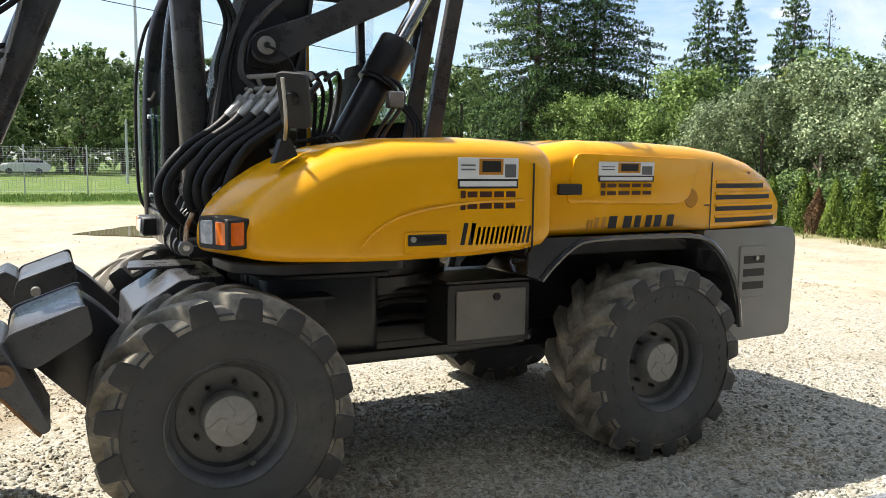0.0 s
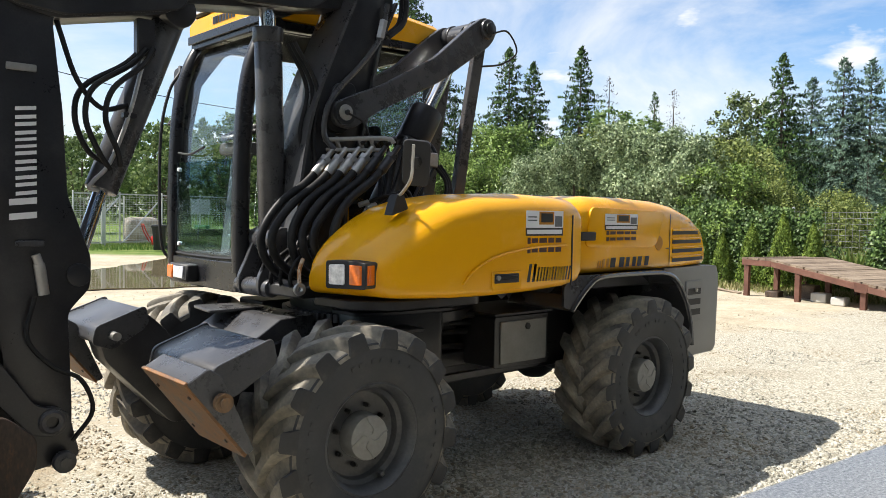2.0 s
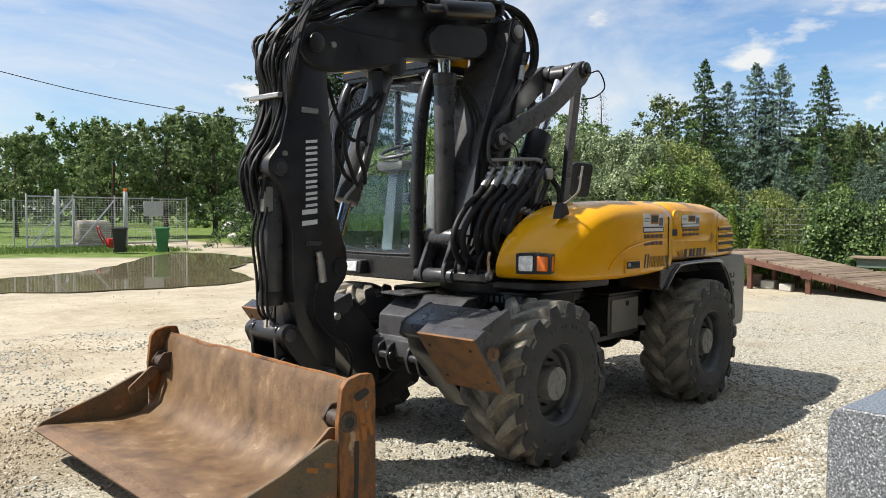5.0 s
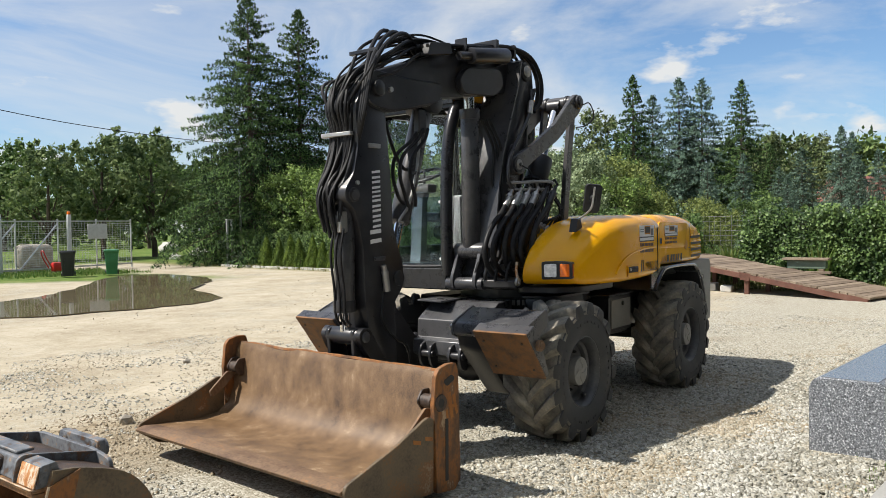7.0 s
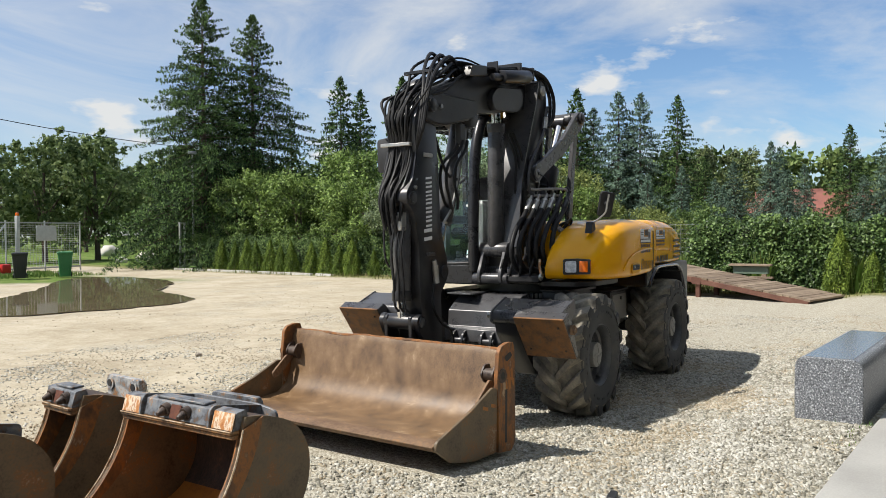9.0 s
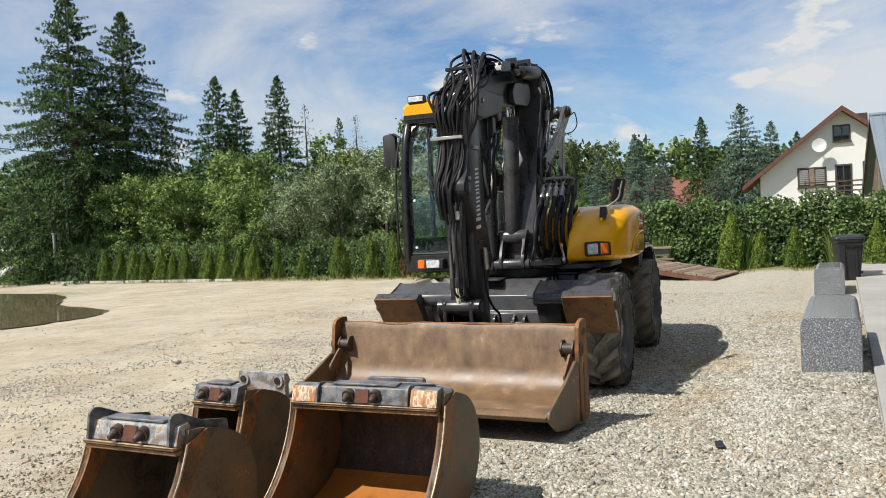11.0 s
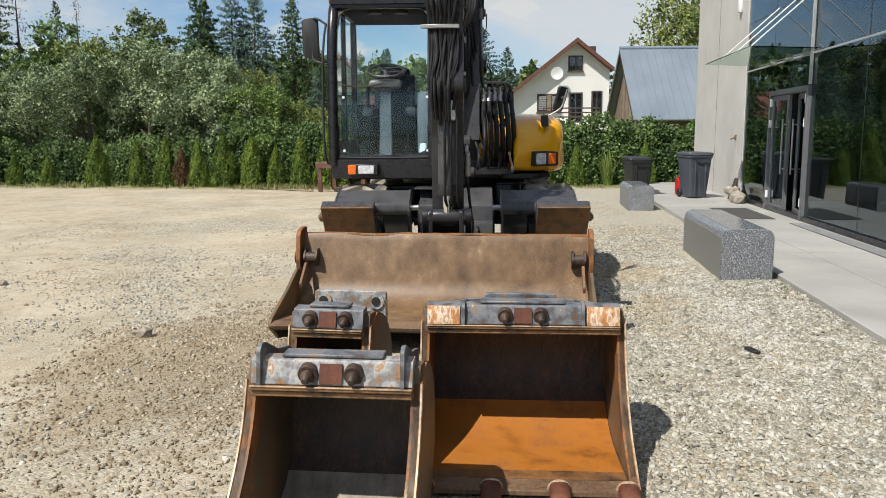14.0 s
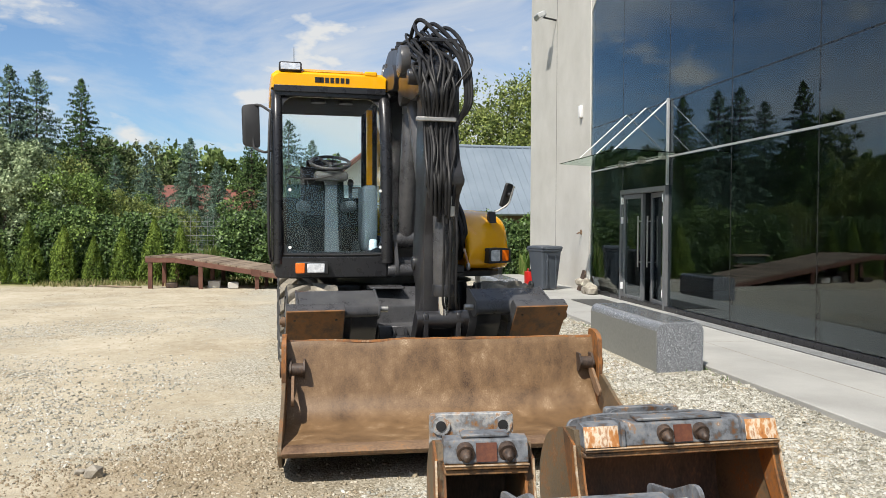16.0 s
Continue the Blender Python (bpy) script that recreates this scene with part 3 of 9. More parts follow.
def fill(me, verts, faces):
    """Fill a mesh from arrays: verts (n, 3) and faces (m, k)."""
    k = faces.shape[1]
    me.vertices.add(len(verts))
    me.vertices.foreach_set("co", verts.astype(np.float32).ravel())
    me.loops.add(faces.size)
    me.loops.foreach_set("vertex_index", faces.astype(np.int32).ravel())
    me.polygons.add(len(faces))
    me.polygons.foreach_set("loop_start", np.arange(0, faces.size, k, dtype=np.int32))
    me.update(calc_edges=True)
    me.validate()


B = bmesh.new

# ---- ground ----
def yard():
    def steps(core0, core1, step, reach):
        mid = np.arange(core0, core1 + step / 2, step)
        out = np.array([0.3, 0.8, 1.6, 3, 5, 8, 13, 20, 32, 50, 80, 130, 220, reach])
        return np.concatenate([core0 - out[::-1], mid, core1 + out])
    xs, ys = steps(-9.0, 13.0, 0.12, 600.0), steps(-1.5, 14.0, 0.12, 600.0)
    verts = []
    for y in ys:
        for x in xs:
            z = gz(x, y)
            if -12 < x < 20 and -4 < y < 30:
                z += 0.012 * noise.noise((x * 1.7, y * 1.7, 0.0)) + 0.006 * noise.noise((x * 6, y * 6, 3.0))
            dip = (((x - 8.6) * 0.72 + (y - 22.6) * 0.69) / 9.0) ** 2 + (((x - 8.6) * 0.69 - (y - 22.6) * 0.72) / 4.2) ** 2
            z -= 0.05 * max(0.0, 1 - dip)
            if y < 1.38:
                z = min(z, -0.06)
            verts.append((x, y, z))
    w = len(xs)
    i = np.arange((len(ys) - 1) * w).reshape(len(ys) - 1, w)[:, :-1].ravel()
    faces = np.stack([i, i + 1, i + 1 + w, i + w], axis=1)
    me = raw_mesh("ground", np.array(verts), faces, GROUND, flat=False)
    tagged(new("ground", me), "pale crushed stone and tan packed earth of an open yard", "ground", kind="structure")


yard()
bm = B()
shore = [(0.6, 19.6), (2.4, 21.8), (4.4, 22.4), (5.7, 23.0), (7.7, 24.8), (12.3, 30.0), (13.9, 28.6), (12.9, 24.8), (10.3, 22.0), (9.2, 20.6), (8.0, 17.7), (6.2, 16.9), (4.6, 17.2), (2.4, 18.2)]
pud = [(p.x + 0.25 * noise.noise((p.x * 1.5, p.y * 1.5, 2.0)), p.y + 0.35 * noise.noise((p.x * 1.5, p.y * 1.5, 7.0))) for p in spline([(x, y, 0) for x, y in shore + shore[:1]], 6)][:-1]
prism(bm, pud, -0.150, -0.132, 0, axis="z")
solid("puddle", bm, WATER, "shallow muddy puddle lying on the packed earth", "puddle", kind="structure")

# ---- paving and building, in axes turned along the glass front ----
PRE.append(pose(0, 0, 0, 0, 0, -5.14))
FY = -0.653   # the plane of the glass front
pav = B()
box(pav, -14.0, 17.0, FY - 0.1, 1.24, -0.3, 0.012, 0.01)
paving = solid("pavement", pav, PAVING, "pale smooth concrete paving along the glass front", "paving", kind="structure")
for x in (-6.0, -1.9, 2.6, 6.3, 9.6):
    part("joint", box(B(), x, x + 0.007, FY - 0.05, 1.23, 0.004, 0.0135, 0), RUBBLE, paving)
part("joint", box(B(), -13.9, 9.6, 0.42, 0.427, 0.004, 0.0135, 0), RUBBLE, paving)
XS = [10.48, 8.48, 6.24, 4.02, 1.87, -0.30, -2.45, -4.60, -6.75, -8.9, -11.05]
ZS = [0.10, 2.81, 3.81, 7.9]
XE = 15.9
solid("wall_end", box(B(), XS[0], XE, FY - 9.0, FY, -0.3, 8.6, 0.01), CONCRETE, "smooth pale cast concrete end wall of the building", "wall", kind="structure")
solid("wall_top", box(B(), -13.0, XS[0] - 0.002, FY - 0.35, FY, 7.92, 8.6, 0.01), CONCRETE, "pale concrete parapet above the glass front", "wall", kind="structure")
# the near-black surfaces form an unseen room, added so the glass looks dark
solid("wall_back", box(B(), -13.0, XS[0] - 0.002, FY - 9.0, FY - 8.7, -0.3, 8.6, 0.01), DARKROOM, "unseen near-black back wall added behind the glass", "wall", kind="structure")
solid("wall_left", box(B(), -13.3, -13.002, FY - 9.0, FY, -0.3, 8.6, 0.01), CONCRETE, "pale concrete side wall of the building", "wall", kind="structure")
solid("floor_inside", box(B(), -13.0, XS[0] - 0.002, FY - 8.69, FY - 0.11, -0.25, 0.0, 0), DARKROOM, "unseen near-black floor added behind the glass", "floor", kind="structure")
# lining added to hide sunlight that leaks onto the end wall
solid("wall_inner", box(B(), XS[0] - 0.06, XS[0] - 0.004, FY - 8.69, FY - 0.11, 0.0, 8.59, 0), DARKROOM, "near-black lining added behind the glass to hide stray sunlight", "wall", kind="structure")
solid("ceiling", box(B(), -13.0, XS[0] - 0.07, FY - 8.69, FY - 0.36, 8.3, 8.59, 0), DARKROOM, "unseen near-black ceiling added behind the glass", "ceiling", kind="structure")
solid("roof", box(B(), -13.3, XE, FY - 9.0, FY - 0.36, 8.602, 8.8, 0.01), CONCRETE, "flat concrete roof of the building", "roof", kind="structure")
front = thing("window_1", (0.0, FY, 0.0), "tall dark tinted glass front with slim joints", "window")
tagged(front, kind="structure")
for x1, x0 in zip(XS, XS[1:]):
    for j, (z0, z1) in enumerate(zip(ZS, ZS[1:])):
        if x1 == 8.48 and j == 0:
            continue
        if x1 == XS[0] and j == 2:
            pane = prism(B(), [(x0 + 0.008, z0 + 0.010), (x1 - 0.008, z0 + 0.010), (x1 - 0.008, 6.50), (x1 - 1.7, z1 - 0.012), (x0 + 0.008, z1 - 0.012)], FY - 0.045, FY - 0.030, 0)
        else:
            pane = box(B(), x0 + 0.006, x1 - 0.006, FY - 0.045, FY - 0.030, z0 + 0.010, z1 - 0.010, 0)
        part("pane", pane, FACADEGLASS, front)
part("corner_panel", prism(B(), [(XS[0] - 0.002, 6.50), (XS[0] - 0.002, 7.918), (XS[0] - 1.7, 7.918)], FY - 0.06, FY - 0.02, 0), CONCRETE, front)
for x in XS[1:-1]:
    lowz = 2.3 if x in (8.48, 6.24) else 0.03
    part("mullion", box(B(), x - 0.007, x + 0.007, FY - 0.10, FY - 0.028, lowz, 7.91, 0), CABBLACK, front)
    if x == 6.24:
        part("post", box(B(), x - 0.035, x + 0.0, FY - 0.02, FY + 0.03, 2.3, 3.85, 0.003), GALV, front)
for z, r, m_ in ((2.81, 0.016, GALV), (3.81, 0.007, CABBLACK)):
    part("transom", box(B(), -13.0, XS[0] - 0.01, FY - 0.09, FY - 0.026, z - r, z + r, 0), m_, front)
part("sill", box(B(), -13.0, XS[0] - 0.01, FY - 0.1, FY + 0.02, 0.013, 0.10, 0.004), CABBLACK, front)
grate = thing("drain_grating", (0, FY + 0.14, 0.012), "narrow galvanised drain grating set in the paving", "drain")
part("frame", box(B(), -12.0, 5.9, FY + 0.06, FY + 0.30, 0.0, 0.016, 0), PLASTIC, grate)
slats = B()
for i in range(200):
    x = 5.85 - i * 0.06
    box(slats, x - 0.022, x, FY + 0.07, FY + 0.29, 0.012, 0.022, 0)
tagged(part("slats", slats, GALV, grate), kind="stuff")

door = thing("door_1", (7.36, FY, 0.0), "double glass door in a dark grey metal frame, one leaf ajar", "door")
tagged(door, kind="structure")
dx0, dx1, dxm = 6.25, 8.47, 7.36
for x in (dx0, dx1 - 0.09):
    part("jamb", box(B(), x, x + 0.09, FY - 0.12, FY + 0.03, 0.013, 2.20, 0.004), CABGREY, door)
part("lintel", box(B(), dx0, dx1, FY - 0.12, FY + 0.03, 2.20, 2.29, 0.004), CABGREY, door)
part("fanlight", box(B(), dx0 + 0.01, dx1 - 0.01, FY - 0.045, FY - 0.03, 2.30, 2.79, 0), FACADEGLASS, door)
for a, c, hinge_low, swing in ((dx0 + 0.095, dxm - 0.005, True, 9), (dxm + 0.005, dx1 - 0.095, False, 0)):
    hx0 = a if hinge_low else c
    PRE.append(PRE[-1] @ Matrix.Translation((hx0, FY - 0.04, 0)) @ pose(0, 0, 0, 0, 0, -swing) @ Matrix.Translation((-hx0, -(FY - 0.04), 0)))
    leaf = part("door_leaf", box(B(), a, a + 0.09, FY - 0.07, FY - 0.01, 0.03, 2.19, 0.003), CABGREY, door)
    part("stile", box(B(), c - 0.09, c, FY - 0.07, FY - 0.01, 0.03, 2.19, 0.003), CABGREY, leaf)
    part("rail", box(B(), a + 0.091, c - 0.091, FY - 0.07, FY - 0.01, 0.03, 0.15, 0.003), CABGREY, leaf)
    part("rail", box(B(), a + 0.091, c - 0.091, FY - 0.07, FY - 0.01, 2.10, 2.19, 0.003), CABGREY, leaf)
    part("pane", box(B(), a + 0.091, c - 0.091, FY - 0.045, FY - 0.035, 0.151, 2.099, 0), FACADEGLASS, leaf)
    hx = c - 0.045 if hinge_low else a + 0.045
    bar = cyl(B(), (hx, FY + 0.06, 0.75), (hx, FY + 0.06, 1.75), 0.016)
    for z in (0.85, 1.65):
        cyl(bar, (hx, FY - 0.01, z), (hx, FY + 0.06, z), 0.010, seg=10)
    part("pull_handle", bar, STEEL, leaf, "brushed steel pull bar")
    for z in (0.25, 1.60, 2.0):
        part("hinge", cyl(B(), (hx0, FY + 0.01, z), (hx0, FY + 0.01, z + 0.14), 0.028, seg=12), WHITE, leaf)
    PRE.pop()
can = thing("canopy", (7.5, FY, 2.85), "frosted green glass door canopy on thin steel tie rods", "canopy")
part("glass_sheet", prism(B(), [(FY + 0.02, 2.83), (FY + 1.10, 2.88), (FY + 1.10, 2.896), (FY + 0.02, 2.846)], 5.8, 9.25, 0, axis="x"), CANOPYGLASS, can)
for x in (6.30, 7.27, 8.28):
    part("tie_rod", cyl(B(), (x, FY - 0.02, 3.83), (x + 0.02, FY + 1.0, 2.90), 0.012, seg=10), WHITE, can)
    brk = box(B(), x - 0.02, x + 0.12, FY - 0.02, FY + 0.1, 2.77, 2.825, 0.004)
    part("bracket", brk, STEEL, can)
solid("door_mat", box(B(), 6.5, 8.5, FY + 0.35, FY + 1.05, 0.0145, 0.026, 0.004), ASPHALT_MAT, "dark ribbed door mat lying on the paving", "door mat")
flood = thing("floodlight", (13.3, FY, 7.1), "small grey floodlight on a wall bracket", "floodlight")
part("head", box(B(), -0.2, 0.2, -0.12, 0.12, -0.07, 0.07, 0.02, Matrix.Translation((13.3, FY + 0.45, 7.15)) @ pose(0, 0, 0, -25, 0, 0)), GALV, flood)
part("glass", box(B(), -0.17, 0.17, -0.10, 0.10, -0.08, -0.072, 0.0, Matrix.Translation((13.3, FY + 0.45, 7.15)) @ pose(0, 0, 0, -25, 0, 0)), LENS, flood)
part("bracket", cyl(B(), (13.3, FY - 0.01, 7.05), (13.3, FY + 0.4, 7.12), 0.025), PLASTIC, flood)
solid("alarm_box", box(B(), 11.0, 11.16, FY - 0.002, FY + 0.08, 4.15, 4.45, 0.025, seg=2), WHITE, "white plastic alarm box on the concrete wall", "alarm")
solid("wall_tap", cyl(box(B(), 11.0, 11.08, FY - 0.002, FY + 0.03, 1.34, 1.46, 0.01), (11.04, FY + 0.03, 1.4), (11.04, FY + 0.12, 1.36), 0.018, seg=12), RUST, "small rusty tap on the concrete wall", "tap")
for x in (13.2,):
    solid("wall_joint", box(B(), x, x + 0.015, FY - 0.002, FY + 0.003, 0.0, 8.5, 0), ASPHALT_MAT, "fine joint in the concrete wall", "joint", kind="structure")
solid("leaning_plate", box(B(), -0.12, 0.12, -0.012, 0.012, 0.0, 0.50, 0.004, Matrix.Translation((10.75, FY + 0.16, 0.014)) @ pose(0, 0, 0, 17, 0, 0)), RUST_DARK, "small dark metal plate leaning on the wall", "plate")
PRE.pop()

# ---- the excavator: it faces -x, and stands along x ----
MID = 4.58
ex = thing("wheeled_excavator", (2.0, MID, -0.15), "yellow and black wheeled excavator with folded boom and rusty loading bucket", "excavator")


def wheel_meshes():
    """Meshes of one wheel about the origin: its axle lies along y, its outer face looks to -y."""
    w2, R = 0.225, 0.545
    prof = [(0.285, -w2 + 0.035), (0.30, -w2 + 0.012), (0.36, -w2 - 0.008), (0.44, -w2 - 0.012), (0.50, -w2 + 0.0), (0.522, -w2 + 0.03), (R - 0.012, -w2 + 0.09), (R - 0.006, 0.0)]
    prof = prof + [(r, -h) for r, h in prof[-2::-1]]
    ty = lathe(B(), prof + [(0.28, 0.0)], (0, 0, 0), "y", 72, closed=True)
    for k in range(40):  # raised moulding on the sidewall
        a = 2 * math.pi * k / 40 + 0.03 * math.sin(k * 3.1)
        if k % 10 < 7:
            m = pose(0, 0, 0, 0, -math.degrees(a), 0)
            box(ty, 0.405, 0.425, -w2 - 0.0155, -w2 - 0.008, -0.012, 0.012, 0, m)
    tyre = mesh_of("tyre", ty, RUBBER, 32)
    rm = lathe(B(), [(0.292, -w2 + 0.028), (0.298, -w2 + 0.016), (0.288, -w2 + 0.012), (0.272, -w2 + 0.03), (0.262, -w2 + 0.055), (0.258, -w2 + 0.10), (0.235, -w2 + 0.115), (0.225, -w2 + 0.15), (0.205, -w2 + 0.155), (0.125, -w2 + 0.145), (0.0, -w2 + 0.145), (0.0, -w2 + 0.17), (0.24, -w2 + 0.2), (0.26, 0.19), (0.285, 0.20)], (0, 0, 0), "y", 56)
    box(rm, 0.225, 0.25, -w2 + 0.06, -w2 + 0.10, -0.03, 0.0, 0.004, pose(0, 0, 0, 0, 30, 0))
    rim = mesh_of("wheel", rm, RIM, 30)
    hb = lathe(B(), [(0.122, -w2 + 0.15), (0.120, -w2 + 0.06), (0.116, -w2 + 0.048), (0.110, -w2 + 0.046), (0.0, -w2 + 0.044)], (0, 0, 0), "y", 40)
    for k in range(4):  # curved cast ribs of the cap
        a = k * math.pi / 2
        pts = [(r * math.cos(a + s), -w2 + 0.043, r * math.sin(a + s)) for r, s in ((0.02, 0), (0.05, 0.15), (0.085, 0.65), (0.115, 0.75))]
        tube(hb, pts, 0.0035, 5, 4)
    hub = mesh_of("hub_cap", hb, HUBCAP, 30)
    bt = cyl(B(), (0, -w2 + 0.148, 0), (0, -w2 + 0.118, 0), 0.013, seg=6)
    cyl(bt, (0, -w2 + 0.12, 0), (0, -w2 + 0.105, 0), 0.008, seg=8)
    bolt = mesh_of("bolt", bt, PLASTIC)
    band = mesh_of("tread_band", lathe(B(), [(0.476, -w2 - 0.0085), (0.492, -w2 - 0.003), (0.512, -w2 + 0.012), (0.528, -w2 + 0.04), (R - 0.008, -w2 + 0.088), (R - 0.004, -0.06), (R - 0.003, 0.0), (R - 0.004, 0.06), (R - 0.008, w2 - 0.088), (0.528, w2 - 0.04), (0.512, w2 - 0.012), (0.492, w2 + 0.003), (0.476, w2 + 0.0085)], (0, 0, 0), "y", 72), TREAD, 32)
    lug = {}
    for side in (-1, 1):
        lm = B()
        rings = []
        for k in range(9):
            t = max(0.0, (k - 1) / 7)
            y = side * (w2 + (0.014 if k == 0 else 0.004) - t * (w2 + 0.02))
            a = 0.44 * t ** 1.2
            half = (0.050 - 0.014 * t) / R
            top = R + 0.040 - (0.040 if k == 0 else 0.012 if k == 1 else 0.0) - (0.010 if k == 8 else 0)
            base = 0.478 if k == 0 else 0.488 if k == 1 else R - 0.02
            rings.append([(r * math.cos(a + da), y, r * math.sin(a + da)) for da, r in ((-half * 1.38, base), (-half * 0.98, top - 0.010), (-half * 0.72, top), (half * 0.72, top), (half * 0.98, top - 0.010), (half * 1.38, base))])
        loft(lm, rings)
        me = mesh_of("tread_lug", lm, TREAD, 30)
        me.materials.append(LUG_END)
        for p in me.polygons:  # the lug's outer end face, its shade put into a darker colour
            if abs(p.center.y) > w2 + 0.008:
                p.material_index = 1
        lug[side] = me
    return tyre, rim, hub, bolt, lug, band


TYRE, WHEELRIM, HUB, BOLT, LUG, BAND = wheel_meshes()


def wheel(x, y, z, near, turn):
    rim = new("wheel", WHEELRIM)
    rim.parent = ex
    rim.matrix_basis = WM[ex].inverted() @ pose(x, y, z, 0, turn, 0 if near else 180)
    tagged(rim, "black-painted steel rim with a worn dusty tractor-tread tyre")
    for name, data in (("tyre", TYRE), ("hub_cap", HUB), ("tread_band", BAND)):
        o = new(name, data)
        o.parent = rim
        tagged(o, {"hub_cap": "grey cast hub cap", "tyre": "dusty black tyre with deep lugs", "tread_band": "tan dusty tread between the lugs"}[name])
    for k in range(8):
        o = new("bolt", BOLT)
        o.parent = rim
        a = 2 * math.pi * k / 8 + 0.3
        o.location = (0.158 * math.cos(a), 0, 0.158 * math.sin(a))
    for side in (-1, 1):
        for k in range(16):
            o = new("tread_lug", LUG[side])
            o.parent = rim
            o.matrix_basis = pose(0, 0, 0, 0, 360 * (k + (0.5 if side > 0 else 0)) / 16, 0)


NW, FW = 3.655, 5.51
for x, z in ((0.715, 0.425), (3.26, 0.425)):
    wheel(x, NW, z, True, 10 + x * 30)
    wheel(x, FW, z, False, 33 + x * 20)

# undercarriage
ch = prism(B(), rounded([(0.40, 0.55), (0.48, 0.42), (3.6, 0.42), (3.9, 0.62), (3.9, 0.85), (0.6, 0.85), (0.40, 0.76)], 0.05), 4.2, 4.96, 0.01)
chassis = part("chassis", ch, BLACK, ex, "black steel undercarriage frame")
for x in (0.715, 3.26):
    ax = cyl(B(), (x, 3.75, 0.425), (x, 5.41, 0.425), 0.085)
    ball(ax, (x, 4.58, 0.42), 0.2, (1, 1, 0.95))
    cyl(ax, (x, 3.72, 0.425), (x, 3.95, 0.425), 0.15, 0.12)
    cyl(ax, (x, 5.44, 0.425), (x, 5.21, 0.425), 0.15, 0.12)
    part("axle", ax, BLACK, chassis)
part("drive_shaft", cyl(B(), (0.9, 4.5, 0.4), (3.1, 4.5, 0.4), 0.045), BLACK, chassis)
side = prism(B(), rounded([(0.95, 0.98), (1.0, 0.58), (1.95, 0.55), (1.95, 0.98)], 0.03), 5.03, 5.36, 0.01)
part("side_tank", side, BLACK, chassis)
for y in (3.82, 4.99):
    part("step_bar", prism(B(), rounded([(0.92, 0.60), (1.02, 0.545), (2.42, 0.545), (2.55, 0.60), (2.55, 0.63), (2.40, 0.585), (1.04, 0.585), (0.92, 0.64)], 0.015), y, y + 0.05, 0.006), BLACK, chassis)
# the upright housing under the slewing ring, with a bracket that has an arched cut-out
tower = prism(B(), rounded([(0.98, 4.19), (0.98, 3.98), (1.10, 3.90), (1.58, 3.87), (1.62, 3.95), (1.62, 4.19)], 0.05, 5), 0.565, 0.985, 0.008, 2, axis="z")
part("ring_housing", tower, BLACK, chassis)
part("housing_flange", prism(B(), rounded([(0.94, 4.19), (0.94, 3.94), (1.08, 3.86), (1.64, 3.83), (1.66, 3.93), (1.66, 4.19)], 0.04, 4), 0.990, 1.012, 0.003, axis="z"), BLACK, chassis)
bracket_ = [(0.93, 0.90), (1.27, 0.90), (1.27, 0.60), (1.20, 0.60)] + [(1.10 + 0.10 * math.cos(math.pi * k / 8), 0.72 + 0.10 * math.sin(math.pi * k / 8)) for k in range(9)] + [(1.0, 0.60), (0.93, 0.66)]
part("step_bracket", prism(B(), bracket_, 3.80, 3.825, 0.003), BLACK, chassis)
part("step_plate", box(B(), 0.91, 1.29, 3.72, 3.90, 0.902, 0.922, 0.004), BLACK, chassis)
for k, (z, r_) in enumerate(((0.92, 0.022), (0.86, 0.016), (0.80, 0.020), (0.70, 0.026))):
    part("feed_pipe", tube(B(), [(1.60, 4.02 + 0.03 * k, z - 0.03), (1.75, 4.0 + 0.03 * k, z + 0.01), (1.97, 4.01 + 0.03 * k, z)], r_, 8, 5), HOSE, chassis)
part("rail", box(B(), 1.60, 2.60, 4.10, 4.19, 0.56, 0.66, 0.008), BLACK, chassis)
tb = prism(B(), rounded([(1.98, 0.92), (2.52, 0.915), (2.52, 0.565), (1.98, 0.575)], 0.02), 3.81, 4.19, 0.006)
tool = part("toolbox", tb, BLACK, ex, "black steel toolbox with a grey door")
tdoor = part("toolbox_door", box(B(), 2.03, 2.49, 3.800, 3.8085, 0.60, 0.885, 0.004), TOOLDOOR, tool)
part("lock", cyl(B(), (2.29, 3.79, 0.84), (2.29, 3.80, 0.84), 0.022, seg=14), PLASTIC, tdoor)
part("lid", box(B(), 1.96, 2.55, 3.79, 4.2, 0.925, 0.945, 0.004), BLACK, tool)
valve = B()
box(valve, 2.45, 2.62, 4.0, 4.2, 0.5, 0.62, 0.01)
for i in range(4):
    cyl(valve, (2.45 + i * 0.05, 3.93, 0.55), (2.45 + i * 0.05, 4.0, 0.55), 0.016, seg=8)
part("valve_block", valve, STEEL, chassis)
part("arch_liner", box(B(), 2.55, 3.95, 4.1, 4.16, 0.62, 1.2, 0.01), BLACK, chassis)

# turntable and platform
TC = (1.62, MID, 0.0)
part("turntable", lathe(B(), [(0.0, 0.86), (0.58, 0.86), (0.58, 0.90), (0.65, 0.905), (0.65, 0.965), (0.62, 0.97), (0.62, 1.052), (0.0, 1.052)], TC, "z", 64), BLACK, ex, "black slewing ring")
teeth = B()
for k in range(30, 61):
    box(teeth, 0.65, 0.672, -0.013, 0.013, 0.91, 0.96, 0, Matrix.Translation(TC) @ pose(0, 0, 0, 0, 0, 360 * k / 90))
tagged(part("ring_teeth", teeth, STEEL, ex, "greasy steel ring gear teeth"), kind="stuff")
